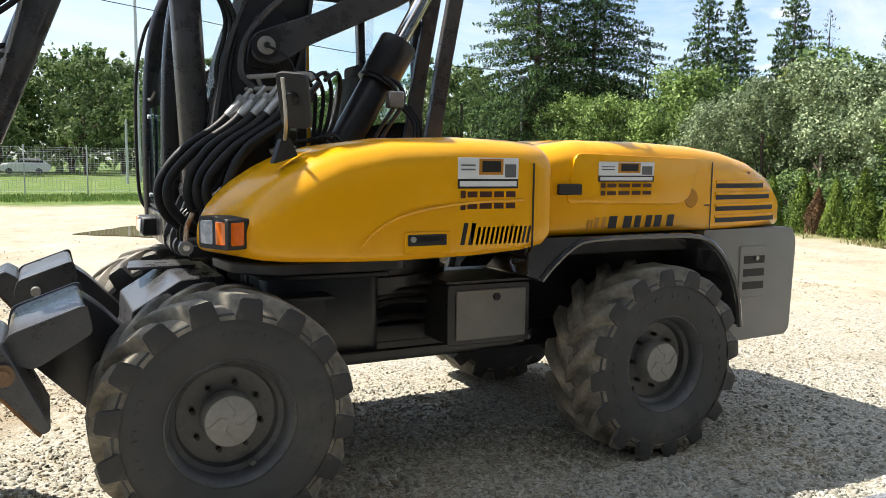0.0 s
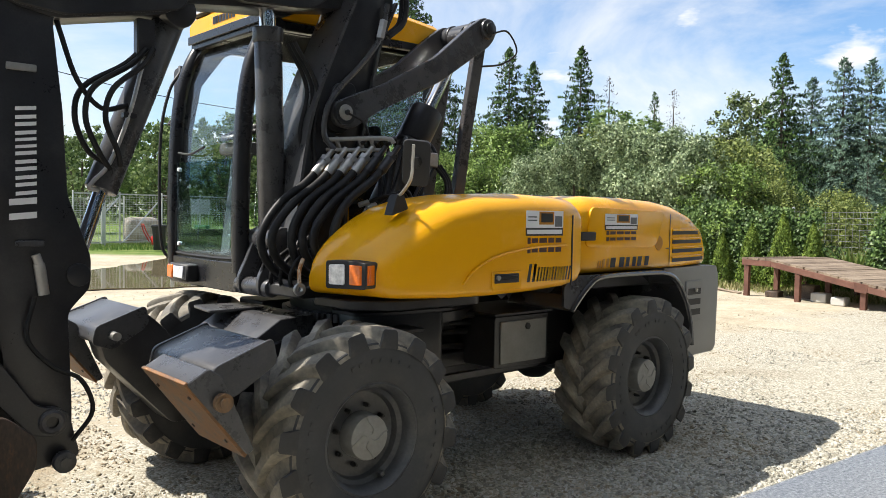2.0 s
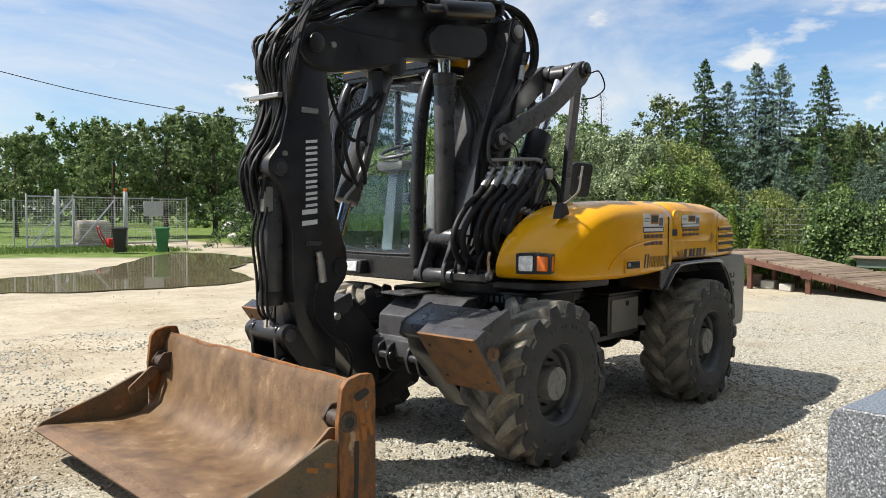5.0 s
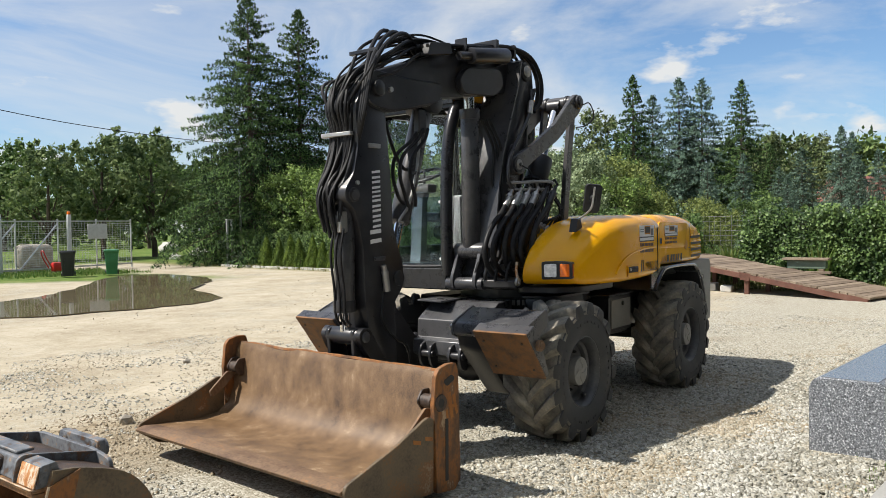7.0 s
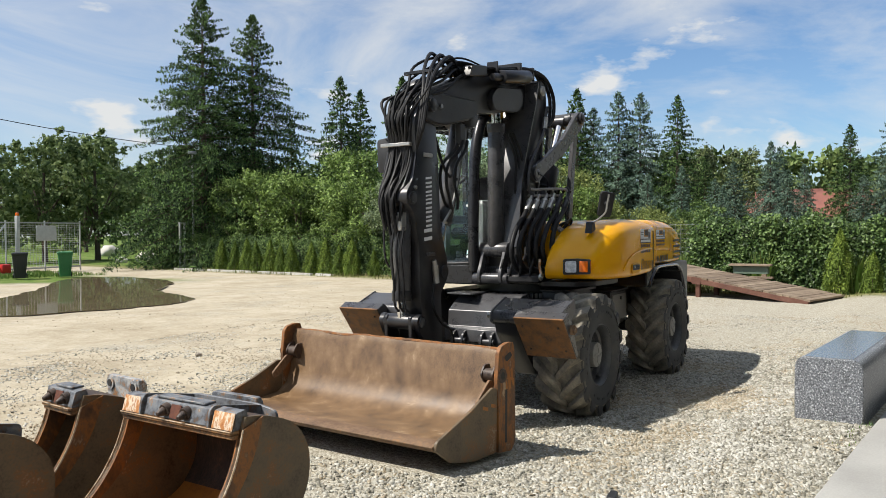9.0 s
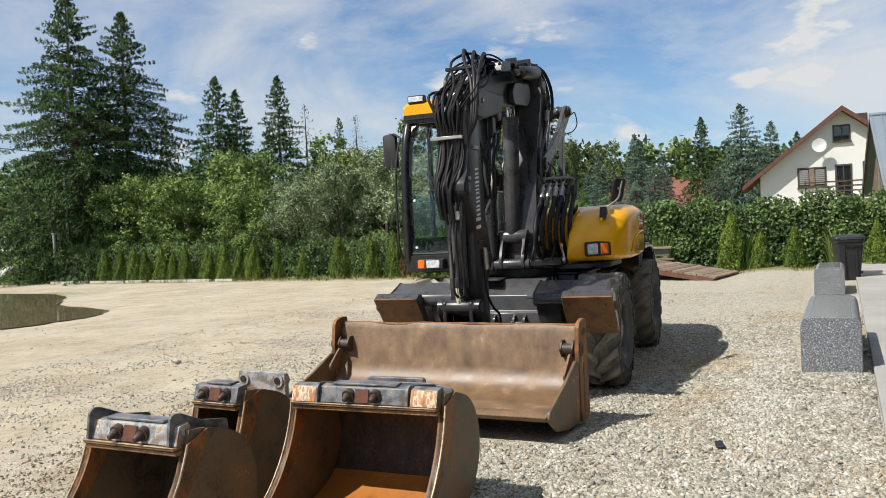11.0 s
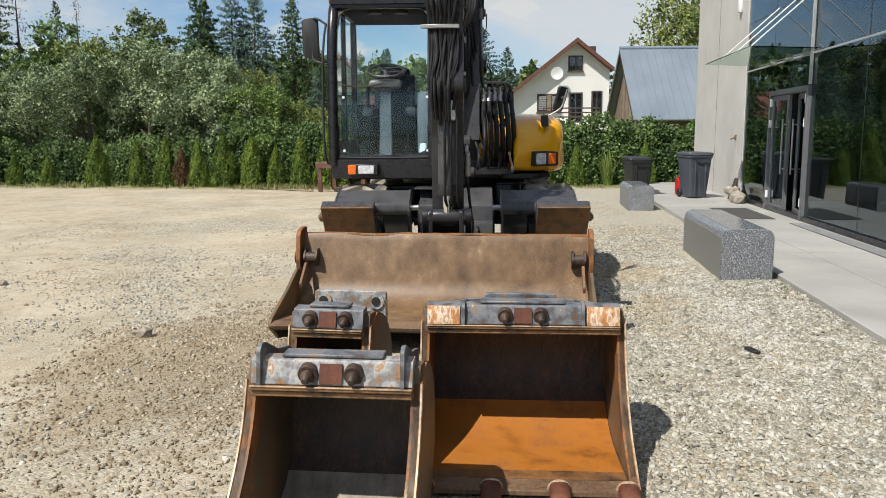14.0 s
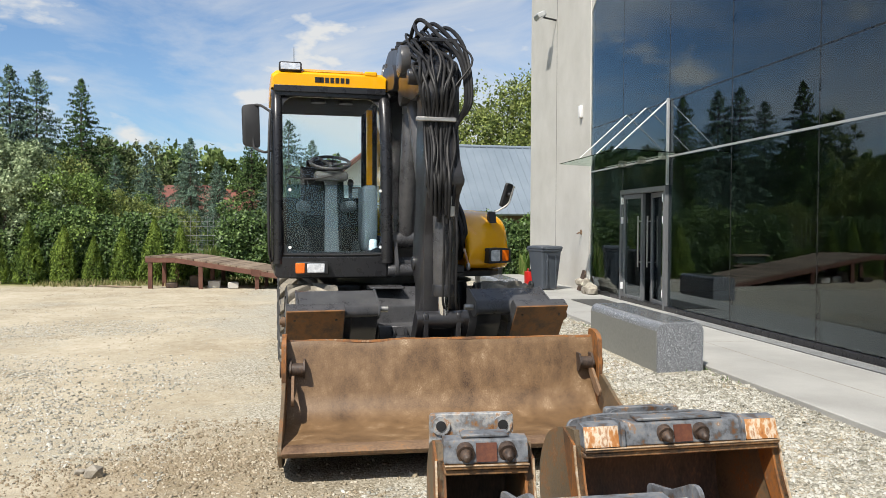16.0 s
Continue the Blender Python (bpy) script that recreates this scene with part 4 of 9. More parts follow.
pl = prism(B(), rounded([(0.78, 3.75), (0.95, 3.60), (1.62, 3.58), (1.80, 3.98), (3.1, 4.02), (3.1, 5.55), (2.4, 5.72), (0.75, 5.72), (0.72, 4.75), (0.95, 4.65), (0.95, 4.2), (0.75, 4.1)], 0.06), 1.056, 1.112, 0.008, axis="z")
platform = part("platform", pl, BLACK, ex, "black upper structure platform")
part("engine_floor", box(B(), 2.45, 4.3, 3.75, 5.55, 1.06, 1.19, 0.01), BLACK, ex)


def hood_ring(x, yo, yi, zb, zt, ro, rz, rb=0.05, ri=0.05):
    """One cross-section of a hood: rounded outer top corner, small other corners."""
    pts = [(yi, zb), (yo + rb, zb)]
    for k in range(1, 4):
        a = math.pi / 2 * k / 4
        pts.append((yo + rb - rb * math.sin(a), zb + rb - rb * math.cos(a)))
    pts.append((yo, zb + rb))
    h = zt - rz - zb - rb
    pts += [(yo, zb + rb + h * 0.33), (yo + 0.002, zb + rb + h * 0.66)]
    for k in range(0, 8):
        a = math.pi / 2 * k / 7
        pts.append((yo + ro - ro * math.cos(a), zt - rz + rz * math.sin(a)))
    pts += [((yo + ro) * 0.5 + (yi - ri) * 0.5, zt + 0.004), (yi - ri, zt), (yi - ri * 0.3, zt - ri * 0.3), (yi, zt - ri)]
    return [(x, y, z) for y, z in pts]


def hood_side(x):
    """y of the side hood's outer face."""
    return 3.415 + 0.16 * (1 - smooth(0.55, 1.5, x))


HS = [(0.595, 3.62, 4.02, 1.185, 1.285, 0.10, 0.05), (0.605, 3.575, 4.06, 1.16, 1.32, 0.13, 0.07), (0.63, 3.55, 4.09, 1.145, 1.37, 0.15, 0.09), (0.68, 3.525, 4.11, 1.135, 1.43, 0.17, 0.11), (0.76, 3.505, 4.12, 1.13, 1.495, 0.18, 0.13),
      (0.88, 3.48, 4.12, 1.127, 1.565, 0.19, 0.15), (1.02, 3.46, 4.12, 1.125, 1.625, 0.20, 0.16), (1.2, 3.44, 4.12, 1.122, 1.672, 0.20, 0.16), (1.5, 3.42, 4.12, 1.12, 1.712, 0.20, 0.15), (1.9, 3.412, 4.12, 1.128, 1.728, 0.19, 0.14), (2.2, 3.412, 4.12, 1.145, 1.72, 0.19, 0.14), (2.34, 3.418, 4.12, 1.17, 1.71, 0.19, 0.14), (2.385, 3.435, 4.12, 1.20, 1.69, 0.18, 0.14)]


def swept(p):
    """The nose runs back towards the outside."""
    x, y, z = p
    return (x + 0.42 * max(0.0, 3.92 - y) * (1 - smooth(0.7, 1.5, x)), y, z)


hood = part("side_hood", loft(B(), [[swept(p) for p in hood_ring(x + 0.075 * (1 - smooth(0.6, 1.4, x)), yo, min(yi, 4.0), *rest)] for x, yo, yi, *rest in HS]), YELLOW, ex, "glossy yellow rounded side hood", 50)
part("seam", prism(B(), [(2.262, 1.15), (2.270, 1.15), (2.270, 1.60), (2.262, 1.60)], 3.4095, 3.42, 0), PLASTIC, hood)
rib = B()
tube(rib, [(1.32, 3.428, 1.20), (1.42, 3.42, 1.29), (1.6, 3.412, 1.36), (1.9, 3.408, 1.40), (2.2, 3.409, 1.41)], 0.007, 6)
part("pressed_rib", rib, YELLOW, hood)
HT = Matrix.Translation((0.672, 3.808, 0.0)) @ pose(0, 0, 0, 0, 0, 19)  # the lamp's own axes: y runs outwards as -y


def lamp_part(name, bm, material, owner, label=""):
    bm.transform(HT)
    return part(name, bm, material, owner, label)


hl = lamp_part("headlight", prism(B(), rounded([(0.0, 1.185), (0.0, 1.335), (-0.14, 1.34), (-0.262, 1.33), (-0.262, 1.19)], 0.015), -0.028, 0.10, 0.008, axis="x"), PLASTIC, ex, "black headlight housing")
lamp_part("lens", prism(B(), rounded([(-0.022, 1.207), (-0.022, 1.315), (-0.128, 1.32), (-0.128, 1.207)], 0.014), -0.032, -0.012, 0.005, axis="x"), LENS, hl, "clear ribbed glass lens")
ind = prism(B(), rounded([(-0.034, -0.152), (-0.034, -0.225), (-0.012, -0.268), (0.06, -0.266), (0.06, -0.152)], 0.016), 1.210, 1.316, 0.004, axis="z")
lamp_part("indicator", ind, AMBER, hl, "orange indicator lens")
hd = part("hood_latch", box(B(), 1.55, 1.76, 3.402, 3.412, 1.195, 1.25, 0.004), PLASTIC, ex, "black recessed hood latch")
part("latch_lever", box(B(), 1.585, 1.745, 3.394, 3.404, 1.215, 1.24, 0.004), HOSE, hd)
part("latch_frame", box(B(), 1.535, 1.78, 3.406, 3.413, 1.155, 1.262, 0.003), YELLOW, hd)
part("lock_button", cyl(B(), (1.575, 3.39, 1.228), (1.575, 3.404, 1.228), 0.014, seg=12), STEEL, hd)


def decal(owner, surf, x0, x1, z0, z1, material, name, lift=0.003, skew=0.0):
    """A thin printed patch on a side face."""
    bm = B()
    prism(bm, [(x0 + skew * (z0 - z1), z0), (x1 + skew * (z0 - z1), z0), (x1, z1), (x0, z1)], 0, 0.001, 0)
    for v in bm.verts:
        v.co.y += surf(v.co.x) - lift
    return part(name, bm, material, owner)


def sticker(owner, surf, x0, x1, z0, z1):
    """A rental sticker: white head with a dark mark, a dark band, two rows of bars."""
    w, h = x1 - x0, z1 - z0
    decal(owner, surf, x0, x1, z0 + h * 0.60, z1, PAPER, "sticker_head")
    decal(owner, surf, x0, x1, z0 + h * 0.42, z0 + h * 0.60, INK, "sticker_band")
    decal(owner, surf, x0 + w * 0.03, x0 + w * 0.97, z0 + h * 0.46, z0 + h * 0.56, PAPER, "writing_bar", 0.0045)
    decal(owner, surf, x0 + w * 0.34, x0 + w * 0.74, z0 + h * 0.68, z0 + h * 0.98, YELLOW_IN, "mark_ground", 0.0045)
    decal(owner, surf, x0 + w * 0.39, x0 + w * 0.70, z0 + h * 0.73, z0 + h * 0.94, INK, "mark", 0.0055)
    decal(owner, surf, x0 + w * 0.77, x0 + w * 0.96, z0 + h * 0.63, z0 + h * 0.88, CABGREY, "mark", 0.0045)
    decal(owner, surf, x0 + w * 0.05, x0 + w * 0.28, z0 + h * 0.84, z0 + h * 0.87, CABGREY, "writing_bar", 0.0045)
    decal(owner, surf, x0 + w * 0.05, x0 + w * 0.28, z0 + h * 0.76, z0 + h * 0.79, CABGREY, "writing_bar", 0.0045)
    for i in range(2):
        zz = z0 + h * (0.24 - i * 0.22)
        decal(owner, surf, x0 + w * 0.05, x0 + w * 0.13, zz, zz + h * 0.14, INK_RED, "writing_bar")
        for a, c in ((0.16, 0.32), (0.36, 0.56), (0.60, 0.76), (0.80, 0.96)):
            decal(owner, surf, x0 + w * a, x0 + w * c, zz + h * 0.015, zz + h * 0.125, INK_RED, "writing_bar")


def wordmark(owner, surf, x0, x1, z0, z1, material, widths, gap=0.25, skew=0.2):
    """A brand mark as a row of plain slanted strokes, two for each block."""
    total = sum(widths) + gap * (len(widths) - 1)
    x = x0
    for w in widths:
        ww = (x1 - x0) * w / total
        top = z1 if w > 0.9 else z1 - 0.2 * (z1 - z0)
        for a, c in ((0.0, 0.34), (0.62, 0.96)):
            decal(owner, surf, x + ww * a, x + ww * c, z0, top, material, "mark_block", 0.003, skew)
        x += ww + (x1 - x0) * gap / total


sticker(hood, hood_side, 1.82, 2.17, 1.36, 1.625)
wordmark(hood, hood_side, 1.86, 2.26, 1.19, 1.30, INK, [1.3, 0.8, 0.8, 0.8, 0.8, 0.8, 0.8], 0.18)

# rear engine hood
RS = [(2.40, 3.56, 5.66, 1.205, 1.655, 0.16, 0.13), (2.44, 3.54, 5.68, 1.20, 1.69, 0.17, 0.14), (2.7, 3.545, 5.68, 1.20, 1.735, 0.17, 0.14), (3.2, 3.565, 5.66, 1.20, 1.735, 0.17, 0.14), (3.6, 3.59, 5.64, 1.20, 1.72, 0.17, 0.14), (3.9, 3.62, 5.61, 1.20, 1.69, 0.18, 0.14), (4.15, 3.65, 5.58, 1.20, 1.64, 0.20, 0.14), (4.35, 3.69, 5.54, 1.20, 1.57, 0.22, 0.15), (4.48, 3.74, 5.49, 1.20, 1.48, 0.22, 0.15), (4.55, 3.82, 5.41, 1.205, 1.38, 0.2, 0.12), (4.575, 3.95, 5.28, 1.215, 1.30, 0.15, 0.06)]


def rear_side(x):
    for (xa, ya, *_), (xb, yb, *_) in zip(RS, RS[1:]):
        if xa <= x <= xb:
            return ya + (yb - ya) * (x - xa) / (xb - xa)
    return RS[0][1] if x < RS[0][0] else RS[-1][1]


def rear_ring(x, yo, yi, zb, zt, ro, rz):
    half = hood_ring(x, yo, (yo + yi) / 2, zb, zt, ro, rz)
    half = [p for p in half if p[1] < (yo + yi) / 2 - 0.001]
    return half + [(x, yo + yi - y, z) for _, y, z in half[::-1]]


rear = part("engine_hood", loft(B(), [rear_ring(*s) for s in RS]), YELLOW, ex, "glossy yellow engine hood with side louvres", 50)
pan = prism(B(), rounded([(2.56, 1.385), (3.42, 1.37), (3.50, 1.40), (3.60, 1.64), (2.62, 1.66)], 0.05), 0, 0.02, 0.006, 2)
for v in pan.verts:
    v.co.y += rear_side(v.co.x) - 0.010
part("side_flap", pan, YELLOW, rear)
decal(rear, lambda x: rear_side(x), 2.42, 3.70, 1.352, 1.36, PLASTIC, "seam")
sticker(rear, lambda x: rear_side(x) - 0.009, 2.78, 3.20, 1.42, 1.615)
wordmark(rear, rear_side, 2.72, 2.86, 1.238, 1.30, YELLOW_IN, [0.5, 1.0], 0.2)
wordmark(rear, rear_side, 2.88, 3.40, 1.235, 1.305, INK, [1.3, 1.0, 1.2], 0.12)
part("flap_latch", box(B(), 2.50, 2.66, 3.518, 3.54, 1.43, 1.49, 0.006), PLASTIC, rear)
part("vent_disc", lathe(B(), [(0.0, -0.006), (0.052, -0.006), (0.058, 0.0), (0.058, 0.03)], (3.53, rear_side(3.53), 1.40), "y", 28), YELLOW_IN, rear)
decal(rear, rear_side, 3.705, 3.715, 1.2, 1.62, PLASTIC, "seam")
for i in range(5):
    z = 1.55 - i * 0.072
    x0, x1 = 3.76, (4.10, 4.24, 4.32, 4.37, 4.40)[i]
    slot = prism(B(), [(x0, z - 0.017), (x1, z - 0.017), (x1, z + 0.012), (x0, z + 0.012)], -0.004, 0.03, 0)
    lip = prism(B(), [(x0 - 0.01, z + 0.012), (x1 + 0.005, z + 0.012), (x1 + 0.005, z + 0.03), (x0 - 0.01, z + 0.03)], -0.010, 0.03, 0.004)
    for s in (slot, lip):
        bmesh.ops.subdivide_edges(s, edges=[e for e in s.edges if abs(e.verts[0].co.x - e.verts[1].co.x) > 0.3], cuts=7)
        for v in s.verts:
            v.co.y += rear_side(min(v.co.x, 4.55)) + max(0, v.co.z - 1.5) * 0.25
    part("louvre_slot", slot, PLASTIC, rear)
    part("louvre_lip", lip, YELLOW, rear)
# grey counterweight
cw = prism(B(), rounded([(3.70, 1.195), (4.52, 1.195), (4.56, 1.1), (4.54, 0.50), (4.50, 0.46), (3.98, 0.45), (3.93, 0.62), (3.86, 0.86), (3.74, 1.06)], 0.03, 3), 3.64, 5.58, 0.05, 3)
counter = part("counterweight", cw, GREY, ex, "light grey cast counterweight")
gr = part("vent_panel", box(B(), 4.03, 4.28, 3.628, 3.645, 0.74, 1.08, 0.004), GREY, counter)
for i in range(3):
    part("vent_slot", box(B(), 4.06, 4.25, 3.6255, 3.63, 0.965 - i * 0.085, 1.015 - i * 0.085, 0), PLASTIC, gr)
part("panel_lock", cyl(B(), (4.17, 3.612, 1.0), (4.17, 3.628, 1.0), 0.015, seg=12), STEEL, gr)
for y0, y1 in ((3.49, 4.08), (5.10, 5.68)):
    arc = [(2.38, 0.98), (2.46, 1.06), (2.58, 1.15), (2.72, 1.19), (3.2, 1.195), (3.52, 1.18), (3.68, 1.10), (3.80, 0.95), (3.87, 0.78), (3.90, 0.60)]
    outline = arc + [(x - 0.018 if i > 5 else x, z - 0.018 if i < 8 else z) for i, (x, z) in list(enumerate(arc))[::-1]]
    part("mudguard", prism(B(), outline, y0, y1, 0.004), GLOSSBLACK, ex, "dark glossy metal mudguard")
    part("mudguard_web", prism(B(), rounded([(2.30, 1.00), (2.30, 1.13), (2.40, 1.20), (3.02, 1.20), (2.74, 1.185), (2.60, 1.145), (2.48, 1.06), (2.41, 0.96)], 0.012), y0 + 0.004, y0 + 0.024, 0.003), GLOSSBLACK, ex)
    part("mudguard_lip", tube(B(), [(x, y0, z - 0.01) for x, z in arc], 0.018, 8, 3), GLOSSBLACK, ex)
part("rear_lamp", box(B(), 4.56, 4.59, 3.86, 3.95, 1.12, 1.19, 0.006), PLASTIC, counter)


# stabiliser legs
def stabiliser(sgn):
    def yy(a, c):
        return (min(MID + sgn * a, MID + sgn * c), max(MID + sgn * a, MID + sgn * c))
    # the arm: a flat box beam that slopes down and back
    y0, y1 = yy(0.44, 0.66)
    arm = part("stabiliser_arm", prism(B(), rounded([(0.115, 0.985), (-0.10, 0.90), (-0.13, 0.81), (-0.09, 0.68), (0.31, 0.25), (0.45, 0.24), (0.49, 0.60), (0.22, 0.90)], 0.035), y0, y1, 0.008, 2), BLACK, ex, "black folded stabiliser arm")
    # the head: a sloping box reaching out to the side, rounded at its ends
    y0, y1 = yy(0.425, 1.10)
    part("arm_box", prism(B(), rounded([(0.135, 0.998), (-0.150, 0.892), (-0.168, 0.80), (-0.06, 0.76), (0.155, 0.885)], 0.035, 3), y0, y1, 0.006, 2), DARKGREY, arm, "dark grey box at the arm's head")
    for a in (0.425, 1.10):
        e0, e1 = yy(a - 0.006, a + 0.012)
        part("end_plate", prism(B(), rounded([(0.142, 1.006), (-0.157, 0.898), (-0.178, 0.795), (-0.06, 0.748), (0.165, 0.882)], 0.03, 3), e0, e1, 0.003), DARKGREY, arm)
    y0, y1 = yy(0.73, 1.205)
    foot = part("stabiliser_foot", prism(B(), rounded([(-0.225, 0.918), (-0.325, 0.862), (-0.04, 0.505), (-0.005, 0.525), (-0.115, 0.77), (-0.165, 0.88)], 0.012, 2), y0, y1, 0.005), DARKGREY, ex, "dark steel stabiliser foot with a rusty sole")
    part("sole", prism(B(), [(-0.335, 0.862), (-0.320, 0.872), (-0.035, 0.515), (-0.05, 0.495)], y0 + 0.004, y1 - 0.004, 0.003), SOLE, foot, "rusty worn sole plate")
    for u in (0.2, 0.8):
        for yb in (y0 + 0.07, y1 - 0.07):
            c = Vector((-0.331 + 0.285 * u, yb, 0.862 - 0.36 * u))
            part("bolt", cyl(B(), c, c + Vector((-0.010, 0, -0.008)), 0.010, seg=8), RUST_DARK, foot)
    yo = MID + sgn * 1.205
    pn = cyl(B(), (-0.165, yo + sgn * 0.03, 0.765), (-0.165, yo - sgn * 0.08, 0.765), 0.042, seg=16)
    cyl(pn, (-0.165, yo + sgn * 0.045, 0.765), (-0.165, yo, 0.765), 0.026, seg=12)
    part("pin", pn, RUST, foot, "rusty hinge pin")
    yi = MID + sgn * 0.42
    part("pin", cyl(B(), (-0.06, yi - sgn * 0.08, 0.84), (-0.06, yi + sgn * 0.02, 0.84), 0.026, seg=14), STEEL, arm)


stabiliser(-1)
stabiliser(1)
fr = prism(B(), rounded([(0.85, 0.98), (0.62, 0.97), (0.38, 0.82), (0.37, 0.66), (0.31, 0.645), (0.30, 0.52), (0.45, 0.45), (0.8, 0.45)], 0.012, 2), MID - 0.36, MID + 0.36, 0.008)
fframe = part("front_frame", fr, DARKGREY, ex, "dark grey stepped front frame")
for y in (-0.20, -0.09, 0.12, 0.23):
    part("lug", prism(B(), rounded([(0.34, 0.64), (0.25, 0.61), (0.22, 0.52), (0.26, 0.42), (0.34, 0.40)], 0.03), MID + y - 0.013, MID + y + 0.013, 0.003), BLACK, fframe)
for y in (-0.145, 0.175):
    part("pin", cyl(B(), (0.265, MID + y - 0.085, 0.535), (0.265, MID + y + 0.085, 0.535), 0.030, seg=16, bev=0.005), BLACK, fframe)
part("top_plate", prism(B(), rounded([(0.40, MID + 0.10), (0.78, MID + 0.10), (0.78, MID + 0.40), (0.44, MID + 0.42)], 0.03), 0.972, 0.988, 0.003, axis="z"), DARKGREY, fframe)
part("plate_hole", cyl(B(), (0.60, MID + 0.26, 0.9885), (0.60, MID + 0.26, 0.9905), 0.035, seg=18), PLASTIC, fframe)
for sgn in (-1, 1):
    cy = cyl(B(), (0.55, MID + sgn * 0.52, 0.62), (0.12, MID + sgn * 0.52, 0.52), 0.05)
    part("stabiliser_cylinder", cy, BLACK, ex)

# ---- boom, stick and their cylinders ----
BY0, BY1 = 4.37, 4.70
BOOM_FRONT = [(0.82, 1.12), (0.80, 1.45), (0.85, 1.86), (0.92, 2.20), (1.03, 2.49), (1.15, 2.76), (1.24, 2.97), (1.30, 3.20)]
BOOM_BACK = [(1.40, 3.25), (1.52, 3.14), (1.54, 2.98), (1.40, 2.66), (1.33, 2.30), (1.26, 2.06), (1.17, 1.85), (1.14, 1.40), (1.04, 1.10)]
boom = part("boom", prism(B(), rounded(BOOM_FRONT + BOOM_BACK, 0.04), BY0, BY1, 0.012, 2), BLACK, ex, "dark grey welded box boom")
# flange plates stand proud along the front and back edges
for edge, off in ((BOOM_FRONT[1:], -0.016), (BOOM_BACK[2:8], 0.004)):
    c_ = spline([(x + off, 0, z) for x, z in edge], 4)
    part("flange", loft(B(), [[(p.x, BY0 - 0.022, p.z), (p.x, BY1 + 0.022, p.z), (p.x + 0.020, BY1 + 0.022, p.z), (p.x + 0.020, BY0 - 0.022, p.z)] for p in c_]), DARKGREY, boom)
part("side_plate", prism(B(), rounded([(1.00, 2.10), (1.16, 2.08), (1.24, 2.30), (1.22, 2.42), (1.06, 2.40)], 0.07, 5), BY0 - 0.022, BY1 + 0.022, 0.006), BLACK, boom)
part("foot_pin", cyl(B(), (0.90, 4.34, 1.19), (0.90, 4.74, 1.19), 0.105, seg=28, bev=0.012), DARKGREY, boom)
part("pin_cap", cyl(B(), (0.90, 4.315, 1.19), (0.90, 4.345, 1.19), 0.055, seg=20), BLACK, boom)
part("top_pin", cyl(B(), (1.39, 4.335, 3.12), (1.39, 4.74, 3.12), 0.055, seg=20, bev=0.006), STEEL, boom)
part("pin_boss", cyl(B(), (1.39, 4.35, 3.12), (1.39, 4.73, 3.12), 0.095, seg=24, bev=0.008), BLACK, boom)
part("link_pin", cyl(B(), (1.10, 4.265, 2.212), (1.10, 4.79, 2.212), 0.05, seg=20, bev=0.006), HUBCAP, boom, "grey steel pin end")
part("pin_bolt", cyl(B(), (1.10, 4.252, 2.212), (1.10, 4.267, 2.212), 0.018, seg=6), BLACK, boom)
part("pin_washer", cyl(B(), (1.10, 4.275, 2.212), (1.10, 4.30, 2.212), 0.075, seg=24), BLACK, boom)
hard = tube(B(), [(1.46, 4.335, 2.95), (1.40, 4.332, 2.72), (1.24, 4.33, 2.52), (1.10, 4.328, 2.38), (1.0, 4.325, 2.24), (0.97, 4.32, 2.08), (1.02, 4.31, 2.0), (1.06, 4.30, 1.97)], 0.018, 8)
part("steel_pipe", hard, DARKGREY, boom)
part("pipe_joint", cyl(B(), (1.43, 4.333, 2.84), (1.40, 4.332, 2.72), 0.028, seg=6), STEEL, boom)

# triangle link behind the boom, with its lift cylinder
for y0, y1 in ((4.298, 4.345), (4.725, 4.772)):
    lk = prism(B(), rounded([(1.03, 2.14), (1.16, 2.11), (1.36, 2.24), (1.90, 2.50), (2.38, 2.82), (2.44, 2.90), (2.42, 2.99), (2.32, 3.02), (2.18, 2.93), (1.85, 2.66), (1.40, 2.42), (1.12, 2.31), (1.03, 2.27)], 0.06), y0, y1, 0.008)
    part("link_arm", lk, DARKGREY, ex, "dark grey lift link")
part("link_tube", cyl(B(), (2.345, 4.27, 2.93), (2.345, 4.80, 2.93), 0.072, seg=26, bev=0.01), DARKGREY, ex)
part("tube_cap", cyl(B(), (2.345, 4.255, 2.93), (2.345, 4.272, 2.93), 0.045, seg=20, bev=0.004), BLACK, ex)
for y in (4.40, 4.64):
    part("tube_collar", cyl(B(), (2.345, y, 2.93), (2.345, y + 0.03, 2.93), 0.082, seg=26, bev=0.004), BLACK, ex)
for y0, y1 in ((4.35, 4.40), (4.68, 4.72)):
    part("rear_strut", prism(B(), rounded([(2.30, 2.88), (2.40, 2.88), (2.27, 2.2), (2.17, 1.55), (2.07, 1.55), (2.17, 2.2)], 0.03), y0, y1, 0.006), DARKGREY, ex)
LA, LT = Vector((1.46, 4.55, 1.40)), Vector((2.33, 4.55, 2.90))
lift = part("lift_cylinder", cyl(B(), LA, LA.lerp(LT, 0.50), 0.098, seg=30, bev=0.01), BLACK, ex, "black hydraulic cylinder with a chrome rod")
part("rod", cyl(B(), LA.lerp(LT, 0.60), LT, 0.050, seg=24), CHROME, lift, "polished chrome rod")
part("gland", cyl(B(), LA.lerp(LT, 0.46), LA.lerp(LT, 0.62), 0.120, seg=30, bev=0.012), BLACK, lift)
part("gland_ring", cyl(B(), LA.lerp(LT, 0.445), LA.lerp(LT, 0.455), 0.126, seg=30, bev=0.003), BLACK, lift)
